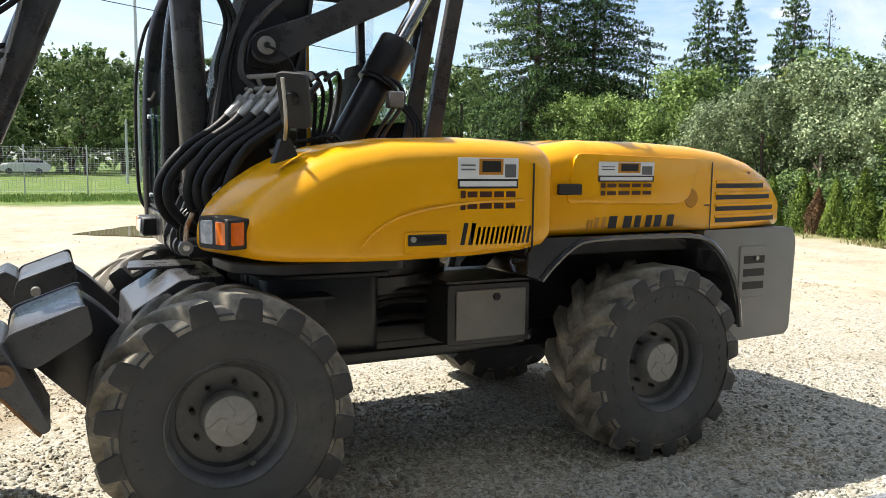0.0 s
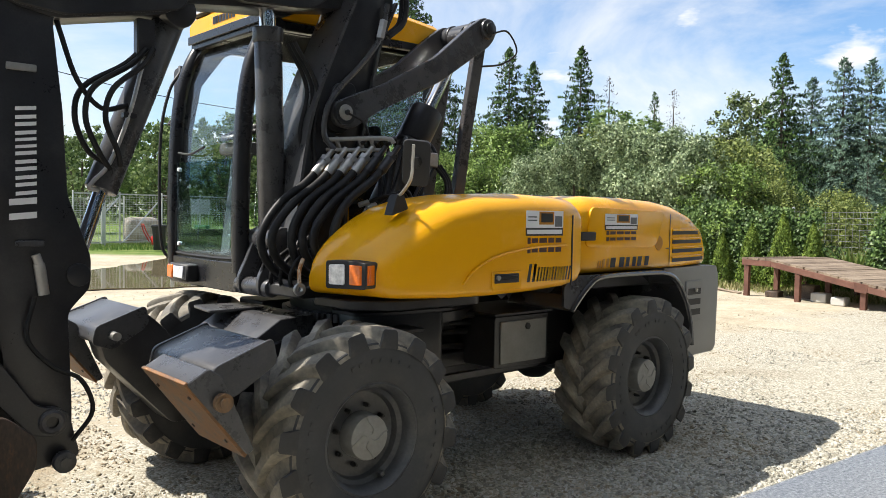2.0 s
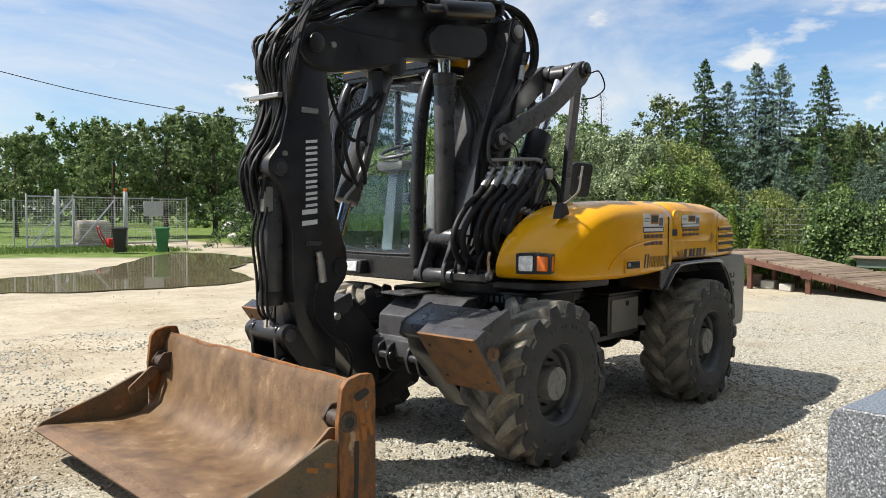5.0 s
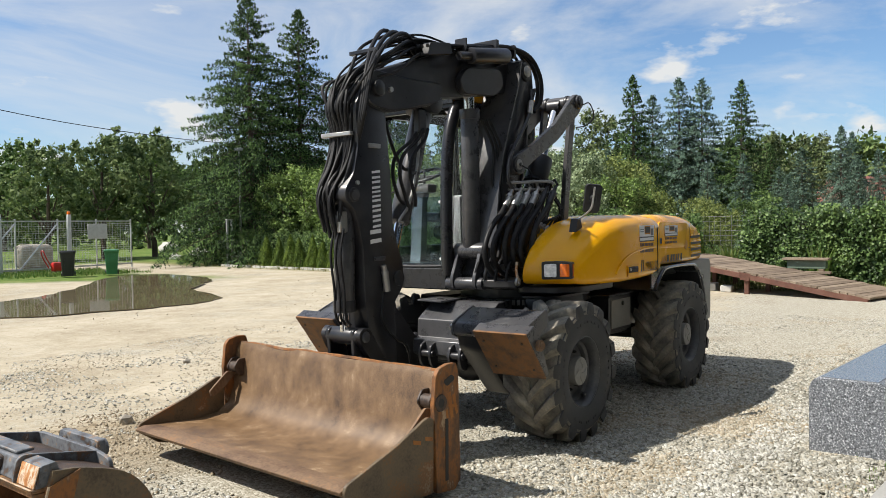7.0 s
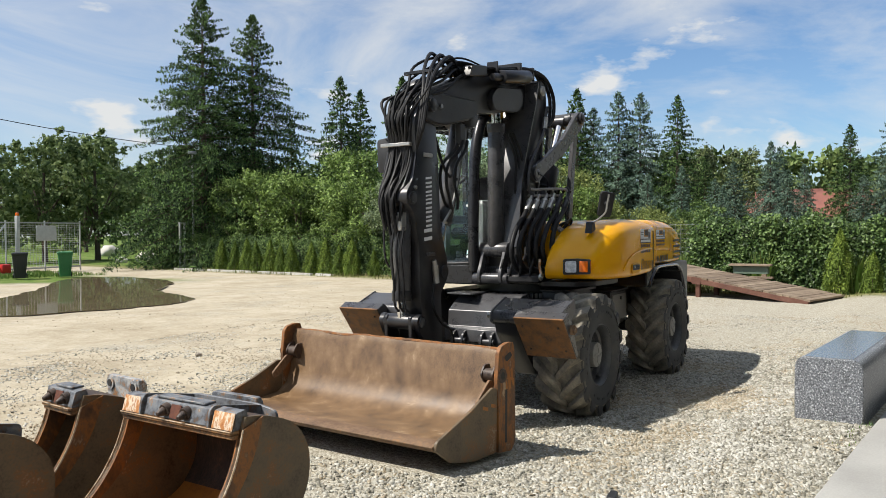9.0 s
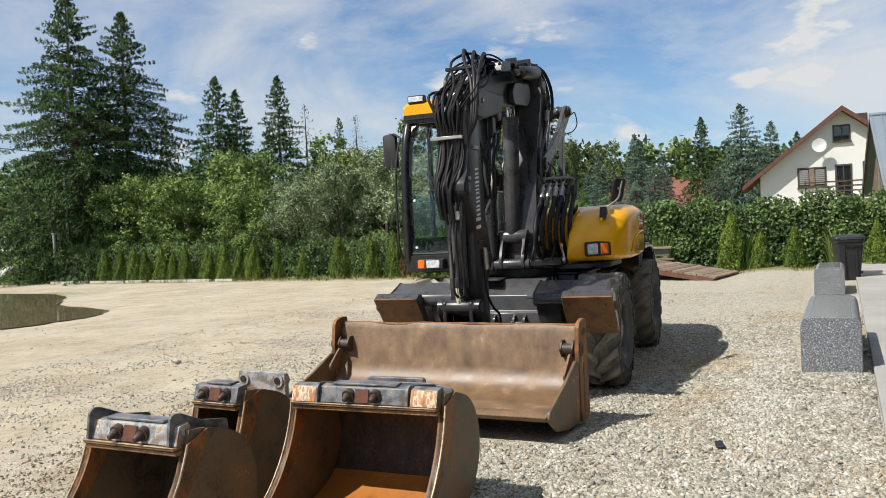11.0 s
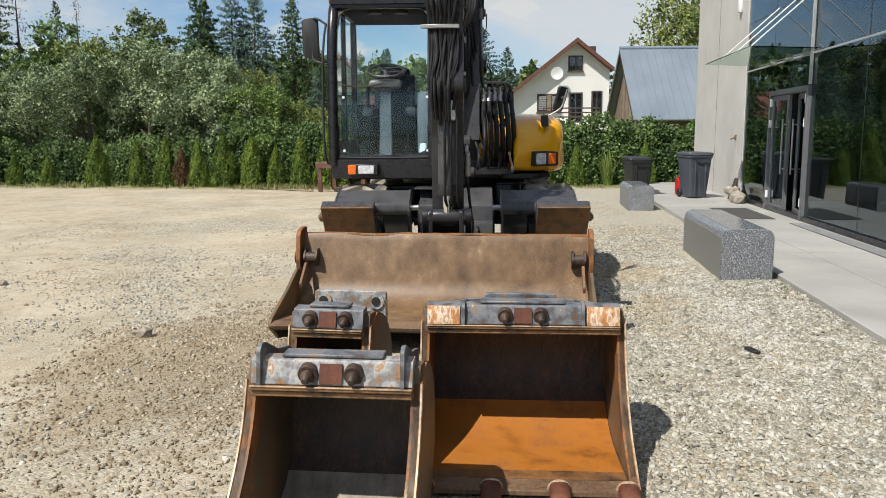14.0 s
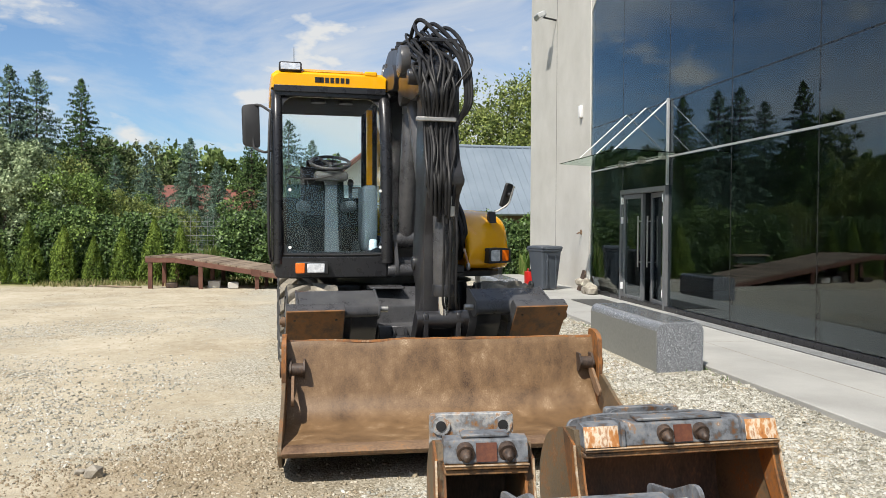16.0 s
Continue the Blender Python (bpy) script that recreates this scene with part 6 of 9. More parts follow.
cabf = box(B(), CX0 - 0.02, CX1, CY0 - 0.02, CY1 + 0.01, CZ0 - 0.04, CZ0 + 0.08, 0.02, seg=2)
cab = part("cab", cabf, CABBLACK, ex, "black cab frame with curved front corner posts")
part("front_sill", prism(B(), rounded([(CY0 + 0.02, 1.07), (CY1, 1.07), (CY1, 1.26), (CY0 + 0.02, 1.26)], 0.03), CX0 - 0.035, CX0 + 0.04, 0.012, axis="x"), CABBLACK, cab)
for y in (CY0 + 0.02, CY1 - 0.02):
    part("corner_post", tube(B(), [(CX0 - 0.005, y, 1.2), (CX0 - 0.01, y, 1.6), (CX0 + 0.01, y, 2.15), (CX0 + 0.06, y, 2.5), (CX0 + 0.16, y, 2.74), (CX0 + 0.26, y, 2.82)], 0.058 if y < 5 else 0.05, 12, 5), CABBLACK, cab)
    part("door_post", post(B(), (1.45, y, 1.15), (1.45, y, 2.82), 0.06, 0.05), CABBLACK, cab)
    part("rear_post", post(B(), (2.27, y, 1.15), (2.22, y, 2.82), 0.07, 0.06), CABBLACK, cab)
    part("roof_rail", post(B(), (CX0 + 0.15, y, 2.80), (2.26, y, 2.84), 0.06, 0.06), CABBLACK, cab)
    part("side_panel", box(B(), 0.72, 2.28, y - 0.02, y + 0.02, 1.15, 1.45, 0.01), CABBLACK, cab)
pil = loft(B(), [[(x - 0.03, CY1 - 0.055, z), (x - 0.03, CY1 + 0.006, z), (x + d, CY1 + 0.006, z), (x + d, CY1 - 0.055, z)] for x, z, d in ((CX0, 1.14, 0.22), (CX0 - 0.004, 1.45, 0.12), (CX0 - 0.006, 1.75, 0.10), (CX0 + 0.012, 2.15, 0.10), (CX0 + 0.062, 2.5, 0.12), (CX0 + 0.162, 2.74, 0.20), (CX0 + 0.24, 2.83, 0.30))])
part("door_frame", pil, CABBLACK, cab)
part("cross_bar", post(B(), (CX0 + 0.16, CY0, 2.79), (CX0 + 0.16, CY1, 2.79), 0.07, 0.06), CABBLACK, cab)
part("cross_bar", post(B(), (2.24, CY0, 2.82), (2.24, CY1, 2.82), 0.06, 0.06), CABBLACK, cab)
part("cross_bar", post(B(), (2.27, CY0, 1.7), (2.27, CY1, 1.7), 0.05, 0.05), CABBLACK, cab)
part("rear_panel", box(B(), 2.25, 2.29, CY0, CY1, 1.1, 1.7, 0.01), CABBLACK, cab)
# added black panel that stands in for the darkness inside the cab
part("rear_dark_panel", box(B(), 2.12, 2.24, CY0 + 0.05, CY1 - 0.05, 1.2, 1.86, 0.03, seg=2), LINING, cab, "black panel added behind the seat to darken the cab inside")
rf = loft(B(), [[(x, CY0 - 0.01 + a, z0), (x, CY1 + 0.03 - a, z0), (x, CY1 + 0.03 - a, z1 - 0.04), (x, CY1 - 0.02 - a, z1), (x, CY0 + 0.04 + a, z1), (x, CY0 - 0.01 + a, z1 - 0.04)] for x, z0, z1, a in ((0.80, 2.84, 2.97, 0.02), (0.84, 2.84, 3.0, 0.0), (1.3, 2.85, 3.05, 0.0), (2.0, 2.86, 3.06, 0.0), (2.3, 2.86, 3.03, 0.0), (2.36, 2.86, 2.97, 0.02))])
roof = part("roof", rf, YELLOW, cab, "yellow pressed cab roof", 35)
part("roof_ridge", loft(B(), [[(x, 4.98, 3.0), (x, 5.02, z), (x, 5.62, z), (x, 5.66, 3.0)] for x, z in ((0.83, 3.0), (0.9, 3.035), (1.3, 3.075), (2.0, 3.085), (2.3, 3.04))]), YELLOW, cab)
part("roof_lining", box(B(), 0.95, 2.2, CY0 + 0.06, CY1 - 0.06, 2.78, 2.83, 0.01), LINING, cab)


def screen_x(z):
    """x of the curved windscreen at height z."""
    p = ((1.1, 0.684), (1.27, 0.682), (1.6, 0.678), (2.15, 0.695), (2.5, 0.745), (2.74, 0.835), (2.84, 0.89))
    for (z0, x0), (z1, x1) in zip(p, p[1:]):
        if z <= z1:
            return x0 + (x1 - x0) * (z - z0) / (z1 - z0)
    return p[-1][1]


# the curved black band round the windscreen, with rounded window corners
wf = B()
wyc, wzc, loops = (CY0 + CY1) / 2, 2.03, []
for inner, dx in ((True, -0.012), (False, -0.016), (False, 0.03), (True, 0.03)):
    ring = []
    for k in range(72):
        a = 2 * math.pi * (k + 0.5) / 72
        c, s_ = math.cos(a), math.sin(a)
        hw_, hh = (0.485, 0.69 if s_ < 0 else 0.775) if inner else (0.545, 0.80)
        p_ = 7.0 if inner else 40.0
        r_ = (abs(c / hw_) ** p_ + abs(s_ / hh) ** p_) ** (-1 / p_)
        z = wzc + r_ * s_ - (0.03 if inner else 0.0)
        ring.append(wf.verts.new((screen_x(z) + dx, wyc + r_ * c, z)))
    loops.append(ring)
for i in range(4):
    ra, rb = loops[i], loops[(i + 1) % 4]
    for k in range(72):
        wf.faces.new((ra[k], ra[(k + 1) % 72], rb[(k + 1) % 72], rb[k]))
bmesh.ops.recalc_face_normals(wf, faces=wf.faces)
part("window_frame", wf, CABBLACK, cab, "wide glossy black frame round the windscreen", 40)
part("front_hood_bar", box(B(), 0.785, 0.80, 4.80, 5.85, 2.80, 2.86, 0.004), CABBLACK, cab)
wx = 0.796
for i, w in enumerate((0.06, 0.035, 0.035, 0.035, 0.035, 0.035, 0.035)):
    y = 5.47 - i * 0.048
    part("mark_block", prism(B(), [(y, 2.895), (y - w, 2.895), (y - w, 2.945), (y, 2.945)], wx, wx + 0.002, 0, axis="x"), INK, cab, "black brand block")
ws = B()
pts = [(CX0 + 0.005, 1.27), (CX0 + 0.0, 1.6), (CX0 + 0.02, 2.15), (CX0 + 0.07, 2.5), (CX0 + 0.16, 2.74), (CX0 + 0.20, 2.80)]
loft(ws, [[(x, CY0 + 0.06, z), (x, CY1 - 0.06, z), (x + 0.005, CY1 - 0.06, z), (x + 0.005, CY0 + 0.06, z)] for x, z in pts])
wsc = part("windscreen", ws, CABGLASS, cab)
wsc.visible_shadow = False
low = box(B(), CX0 - 0.02, CX0 - 0.012, CY0 + 0.05, CY1 - 0.10, 1.30, 1.93, 0)
lows = part("guard_screen", low, GUARDGLASS, cab, "clear lower windscreen guard")
lows.visible_shadow = False
for y in (CY0 + 0.08, CY1 - 0.13):
    for z in (1.35, 1.88):
        part("screw_cap", cyl(B(), (CX0 - 0.03, y, z), (CX0 + 0.0, y, z), 0.014, seg=12), WHITE, cab)
seal = tube(B(), [(CX0 - 0.012, CY0 + 0.07, 1.6), (CX0 - 0.012, CY0 + 0.07, 1.33), (CX0 - 0.012, CY0 + 0.12, 1.28), (CX0 - 0.012, CY1 - 0.12, 1.28), (CX0 - 0.012, CY1 - 0.07, 1.33), (CX0 - 0.012, CY1 - 0.07, 1.6)], 0.012, 6, 5)
part("window_seal", seal, HOSE, cab)
for y in (CY0 + 0.015, CY1 - 0.02):
    for x0, x1, t0 in ((0.76, 1.41, 0.10), (1.49, 2.22, 0.0)):
        o = part("side_window", prism(B(), rounded([(x0, 1.48), (x1, 1.48), (x1, 2.76), (x0 + t0, 2.76)], 0.05), y, y + 0.006, 0), CABGLASS, cab)
        o.visible_shadow = False
o = part("rear_window", box(B(), 2.262, 2.268, CY0 + 0.05, CY1 - 0.05, 1.74, 2.78, 0), CABGLASS, cab)
o.visible_shadow = False
part("air_duct", prism(B(), rounded([(1.44, 1.5), (1.52, 1.5), (1.5, 2.75), (1.44, 2.75)], 0.02), CY0 + 0.03, CY0 + 0.10, 0.006), YELLOW, cab)
# inside the cab
seat = box(B(), 1.42, 1.92, 5.06, 5.56, 1.52, 1.66, 0.05, seg=3)
box(seat, 1.5, 1.85, 5.14, 5.48, 1.20, 1.52, 0.02)
st_ = part("seat", seat, BROWNSEAT, cab)
part("backrest", prism(B(), rounded([(1.82, 1.62), (1.95, 1.64), (2.05, 2.16), (1.95, 2.20)], 0.04), 5.08, 5.54, 0.04, 3), BROWNSEAT, st_)
part("headrest", box(B(), 1.965, 2.05, 5.14, 5.48, 2.17, 2.27, 0.03, seg=2), BROWNSEAT, st_)
col = loft(B(), [[(x - w, 5.31 - w * 1.3, z), (x + w, 5.31 - w * 1.3, z), (x + w, 5.31 + w * 1.3, z), (x - w, 5.31 + w * 1.3, z)] for x, z, w in ((0.86, 1.2, 0.07), (0.87, 1.28, 0.05), (0.90, 1.6, 0.045), (0.93, 1.9, 0.04), (0.95, 2.0, 0.05))])
colu = part("steering_column", col, CABTRIM, cab)
part("dash_box", box(B(), 0.84, 1.0, 5.15, 5.47, 1.98, 2.07, 0.03, seg=2), CABTRIM, colu)
sw = B()
ang = radians(28)
ring = [(0.99 + 0.19 * math.cos(a) * math.cos(ang), 5.31 + 0.19 * math.sin(a), 2.16 + 0.19 * math.cos(a) * math.sin(ang) * 0.8) for a in [2 * math.pi * k / 28 for k in range(29)]]
tube(sw, ring, 0.016, 8, 0)
for a in (0.6, 2.6, 4.6):
    tube(sw, [(0.98, 5.31, 2.14), (0.99 + 0.18 * math.cos(a) * math.cos(ang), 5.31 + 0.18 * math.sin(a), 2.16 + 0.18 * math.cos(a) * math.sin(ang) * 0.8)], 0.012, 6, 1)
cyl(sw, (0.95, 5.31, 2.03), (0.98, 5.31, 2.16), 0.03, seg=14)
part("steering_wheel", sw, PLASTIC, colu, "black steering wheel")
for y in (5.08, 5.54):
    part("armrest", box(B(), 1.25, 1.75, y - 0.06, y + 0.06, 1.70, 1.80, 0.03, seg=2), CABTRIM, cab)
    js = cyl(B(), (1.3, y, 1.79), (1.28, y, 1.95), 0.018, seg=12)
    ball(js, (1.28, y, 1.98), 0.032, (1, 1, 1.4))
    part("joystick", js, PLASTIC, cab)
for y in (5.08, 5.54):
    pb = box(B(), 0.80, 0.92, y - 0.05, y + 0.05, 1.22, 1.27, 0.01)
    for k in range(4):
        cyl(pb, (0.84, y, 1.27 + 0.035 * k), (0.84, y, 1.295 + 0.035 * k), 0.045 - 0.004 * k, seg=14)
    part("pedal_boot", pb, PLASTIC, cab)
part("side_console", box(B(), 0.95, 1.4, CY0 + 0.06, CY0 + 0.2, 1.3, 1.95, 0.04, seg=2), CABGREY, cab)
part("fluid_bottle", cyl(B(), (0.80, CY0 + 0.13, 1.24), (0.80, CY0 + 0.13, 1.42), 0.05, 0.035, seg=16, bev=0.01), WHITE, cab, "white plastic bottle")
for y in (5.15, 5.42):
    part("loudspeaker", cyl(B(), (1.05, y, 2.77), (1.05, y, 2.74), 0.07, seg=20), PLASTIC, cab)
# lamps, mirror and rails of the cab
cl = part("cab_lamp", box(B(), 0.56, 0.70, 5.36, 5.66, 1.10, 1.22, 0.012), PLASTIC, cab, "lamp unit below the windscreen")
part("lens", box(B(), 0.548, 0.562, 5.40, 5.56, 1.12, 1.205, 0.006), LENS, cl)
part("indicator", box(B(), 0.55, 0.66, 5.58, 5.665, 1.115, 1.21, 0.008), AMBER, cl, "orange indicator lens")
wlamp = part("work_lamp", box(B(), 0.80, 0.88, 5.59, 5.80, 2.99, 3.08, 0.012, pose(0, 0, 0)), PLASTIC, cab, "black roof work lamp")
part("lens", box(B(), 0.79, 0.801, 5.605, 5.785, 3.005, 3.065, 0.004), LENS, wlamp)
part("bracket", box(B(), 0.86, 0.9, 5.66, 5.72, 2.95, 3.0, 0.004), PLASTIC, wlamp)
wl2 = part("work_lamp", box(B(), 0.80, 0.88, 4.88, 5.0, 2.975, 3.02, 0.01), YELLOW, cab)
ma = tube(B(), [(0.72, 5.86, 2.25), (0.68, 5.93, 2.22), (0.72, 6.0, 2.25), (0.80, 6.03, 2.30), (0.82, 6.03, 2.62), (0.78, 5.98, 2.66), (0.74, 5.88, 2.60)], 0.012, 8, 5)
mm = part("mirror_arm", ma, PLASTIC, cab)
mh2 = part("mirror_head", prism(B(), rounded([(5.97, 2.27), (6.13, 2.29), (6.14, 2.66), (5.98, 2.68)], 0.04), 0.80, 0.87, 0.02, 2, axis="x"), PLASTIC, mm, "black mirror housing beside the cab")
part("mirror_glass", prism(B(), rounded([(5.985, 2.30), (6.115, 2.31), (6.12, 2.64), (5.99, 2.655)], 0.03), 0.8705, 0.8745, 0, axis="x"), MIRROR, mh2)
part("grab_rail", tube(B(), [(0.66, 5.88, 1.22), (0.60, 5.90, 1.4), (0.60, 5.90, 2.1), (0.66, 5.89, 2.45), (0.74, 5.88, 2.6)], 0.012, 8, 5), PLASTIC, cab)
part("wiper", tube(B(), [(0.655, 5.30, 2.02), (0.648, 5.5, 1.98), (0.66, 5.72, 2.0)], 0.008, 6, 4), PLASTIC, cab)
part("antenna", cyl(B(), (2.1, 5.6, 3.05), (2.12, 5.6, 3.5), 0.004, seg=6), PLASTIC, cab)


# ---- the rusty loading bucket at the stick ----
LB = Matrix.Translation((-1.0, 4.655, 0.0)) @ pose(0, 0, 0, 0, 0, -4.3) @ Matrix.Diagonal((-1, 1, 1, 1))  # local x runs forward


def lpart(name, bm, material, parent, label=""):
    bm.transform(LB)
    bmesh.ops.reverse_faces(bm, faces=bm.faces[:])
    return part(name, bm, material, parent, label)


HWB = 1.145
shell = [(-0.02, 0.70), (0.03, 0.715), (0.06, 0.66), (0.10, 0.36), (0.155, 0.24), (0.26, 0.17), (0.42, 0.15), (0.88, 0.185), (0.93, 0.165), (0.92, 0.13), (0.42, 0.04), (0.16, -0.035), (0.02, -0.05), (-0.04, 0.05), (-0.05, 0.45)]
lb = B()
nseg = 24
rings = []
for i in range(nseg + 1):
    y = -HWB + 2 * HWB * i / nseg
    wob = 0.012 * noise.noise((y * 2.2, 0, 0))
    rings.append([(x + (wob if z > 0.5 else 0), y, z + (0.018 * noise.noise((y * 2.6, 4, 0)) if z > 0.6 else 0)) for x, z in shell])
loft(lb, rings)
bucket = lpart("loading_bucket", lb, RUST_WORN, ex, "brown rusty four-in-one loading bucket, worn smooth inside")
lpart("top_lip", tube(B(), [(0.02 + 0.010 * noise.noise((y * 3.0, 2, 0)), y, 0.712 + 0.016 * noise.noise((y * 2.6, 4, 0)) + 0.006 * noise.noise((y * 9.0, 1, 0))) for y in [-HWB + 2 * HWB * k / 40 for k in range(41)]], 0.013, 6, 1), RUST_MIX, bucket, "orange rusty rolled top edge")
lpart("cutting_edge", prism(B(), [(0.70, 0.085), (0.955, 0.15), (0.965, 0.172), (0.90, 0.19), (0.70, 0.168)], -HWB - 0.005, HWB + 0.005, 0.004), RUST, bucket)
for sgn in (-1, 1):
    y0, y1 = sorted((sgn * HWB, sgn * (HWB + 0.035)))
    lpart("back_cheek", prism(B(), rounded([(-0.06, 0.0), (-0.055, 0.70), (-0.035, 0.765), (0.045, 0.77), (0.13, 0.75), (0.165, 0.71), (0.19, 0.52), (0.18, 0.30), (0.175, -0.04), (0.0, -0.06)], 0.015), y0, y1, 0.004), RUST_MIX, bucket, "rusty side cheek with orange paint marks")
    y0, y1 = sorted((sgn * (HWB + 0.002), sgn * (HWB + 0.028)))
    lpart("front_cheek", prism(B(), rounded([(0.185, 0.44), (0.24, 0.46), (0.52, 0.34), (0.93, 0.205), (0.95, 0.15), (0.78, 0.03), (0.5, -0.03), (0.20, -0.03)], 0.02), y0, y1, 0.004), SIDE_STEEL, bucket)
    yo = sgn * (HWB + 0.036)
    slot = [(0.055, 0.42), (0.085, 0.42), (0.095, 0.02), (0.065, 0.02)]
    lpart("slot", prism(B(), slot, *sorted((yo, yo + sgn * 0.001)), 0), PLASTIC, bucket)
    oblong = rounded([(-0.02, 0.665), (0.015, 0.70), (0.10, 0.665), (0.065, 0.625)], 0.022, 4)
    lpart("eye_hole", prism(B(), oblong, *sorted((yo - sgn * 0.002, yo + sgn * 0.001)), 0), PLASTIC, bucket)
    rim_ = lathe(B(), [(0.030, -0.006), (0.052, -0.006), (0.056, 0.0), (0.056, 0.012), (0.030, 0.012)], (0.125, yo, 0.53), "y", 20, closed=True)
    lpart("pin_ring", rim_, RUST_DARK, bucket)
    lpart("pin", cyl(B(), (0.125, yo - sgn * 0.02, 0.53), (0.125, yo + sgn * 0.004, 0.53), 0.030, seg=16), PLASTIC, bucket)
    for x0, z0, x1, z1, w in ((0.045, 0.58, 0.02, 0.42, 0.016), (0.0, 0.56, -0.03, 0.44, 0.012), (0.05, 0.50, -0.03, 0.485, 0.012), (0.07, 0.47, 0.06, 0.40, 0.01)):
        lpart("paint_mark", prism(B(), [(x0 + w, z0), (x0 - w, z0 + 0.012), (x1 - w, z1), (x1 + w * 0.6, z1 - 0.01)], *sorted((yo, yo + sgn * 0.0008)), 0), RUST_ORANGE, bucket)
    for a, c, w in ((0.20, 0.30, 0.02), (0.31, 0.40, 0.016)):
        lpart("paint_mark", prism(B(), [(a, 0.30), (a + 0.07, 0.32), (a + 0.07, 0.345), (a, 0.325)], *sorted((sgn * (HWB + 0.0285), sgn * (HWB + 0.0295))), 0), RUST_ORANGE, bucket)
    # hinge inside the top corner
    yi = sgn * (HWB - 0.075)
    hg = cyl(B(), (0.12, yi - 0.05, 0.53), (0.12, yi + 0.05, 0.53), 0.045, seg=16)
    for dy in (-0.055, 0.04):
        prism(hg, rounded([(0.05, 0.60), (0.13, 0.60), (0.18, 0.53), (0.13, 0.46), (0.08, 0.46)], 0.02), yi + dy, yi + dy + 0.018, 0.003)
    lpart("hinge", hg, RUST_DARK, bucket)
    lpart("hinge_strut", prism(B(), rounded([(0.10, 0.48), (0.19, 0.50), (0.36, 0.36), (0.34, 0.31), (0.26, 0.34)], 0.015), yi + sgn * 0.02, yi + sgn * 0.04, 0.003), RUST, bucket)
for y in (-0.35, 0.35):
    lpart("mount_lug", prism(B(), rounded([(-0.05, 0.60), (-0.22, 0.62), (-0.36, 0.50), (-0.36, 0.36), (-0.2, 0.1), (-0.04, 0.05)], 0.04), y - 0.02, y + 0.02, 0.004), RUST_DARK, bucket)


# ---- loose digging buckets lying in front ----
def digging_bucket(name, xm, y0, y1, deep, label, inside, teeth, turn=0.0, ears=True, eyes=0.0):
    """A bucket standing on its belly with its mouth to -x; xm: x of its top edge."""
    yc, hw = (y0 + y1) / 2, (y1 - y0) / 2
    base_z = gz(xm, yc)
    M = Matrix.Translation((xm, yc, base_z)) @ pose(0, 0, 0, 0, 0, turn)
    ob = thing(name, (xm, yc, base_z), label, "bucket", "loose buckets")

    def q(nm, bm, material, lab="", owner=ob):
        bm.transform(M)
        return part(nm, bm, material, owner, lab)
    H = 0.80
    lip = -0.50 * deep
    mouth = [(0.0, 0.66), (-0.05 * deep, 0.50), (-0.14 * deep, 0.34), (-0.28 * deep, 0.19), (lip, 0.05)]
    back = [(0.02, 0.72), (0.16, 0.70), (0.36, 0.62), (0.47, 0.46), (0.46, 0.26), (0.34, 0.10), (0.14, 0.02), (-0.1, 0.005), (lip, 0.02)]
    thick = 0.018
    outer = spline([(x, 0, z) for x, z in back], 5)
    rings = []
    for y in (-hw, hw):
        o = [(p.x, y, p.z) for p in outer]
        inn = []
        for i, p in enumerate(outer):
            d = (outer[min(i + 1, len(outer) - 1)] - outer[max(i - 1, 0)]).normalized()
            nrm = Vector((d.z, 0, -d.x))
            r = p + nrm * (-thick if nrm.x > 0 or nrm.z < 0 else thick)
            cen = Vector((0.05, 0, 0.38))
            r = p + (cen - p).normalized() * thick
            inn.append((r.x, y, r.z))
        rings.append(o + inn[::-1])
    # rusty steel, darkened to carry the shade on the inner back wall
    q("shell", loft(B(), rings), RUST_DARK, "curved rusty steel shell, the shade inside put into its dark colour")
    side = [(p.x, p.z) for p in outer]
    front_edge = [(p.x, p.z) for p in spline([(x, 0, z) for x, z in mouth[::-1]], 4)]
    outline = side + front_edge[1:]
    for sgn in (-1, 1):
        a, c = sorted((sgn * hw, sgn * (hw + 0.022)))
        q("side_plate", prism(B(), outline, a, c, 0), SIDE_STEEL, "grey-brown weathered side plate")
        strip = front_edge + [(x + 0.13, z + 0.045) for x, z in front_edge[::-1] if z > 0.07]
        a, c = sorted((sgn * (hw - 0.010), sgn * (hw + 0.032)))
        bar = q("edge_bar", prism(B(), strip, a, c, 0), RUST_MIX, "broad rusty reinforcing strip along the mouth")
        q("bright_edge", tube(B(), [(x - 0.003, sgn * (hw + 0.029), z) for x, z in front_edge[::2]], 0.006, 5, 3), WORNEDGE, "scraped bare steel edge", bar)
    # the floor plate stops where the shade painted into the shell begins
    floor_pts = [p for p in outer if p.z < 0.215]
    if inside in (RUST_ORANGE, FLOORSTEEL):
        fl = loft(B(), [[(p.x, -hw + 0.004, p.z + 0.020), (p.x, hw - 0.004, p.z + 0.020), (p.x, hw - 0.004, p.z + 0.024), (p.x, -hw + 0.004, p.z + 0.024)] for p in floor_pts if p.x < 0.42])
        q("floor_plate", fl, inside, "bright orange rusty floor" if inside == RUST_ORANGE else "scoured grey-brown steel floor")
        q("lip_band", box(B(), lip + 0.10, lip + 0.185, -hw + 0.006, hw - 0.006, 0.040, 0.047, 0.001), SOLE if inside == RUST_ORANGE else FLOORSTEEL, "scraped brown band by the lip")
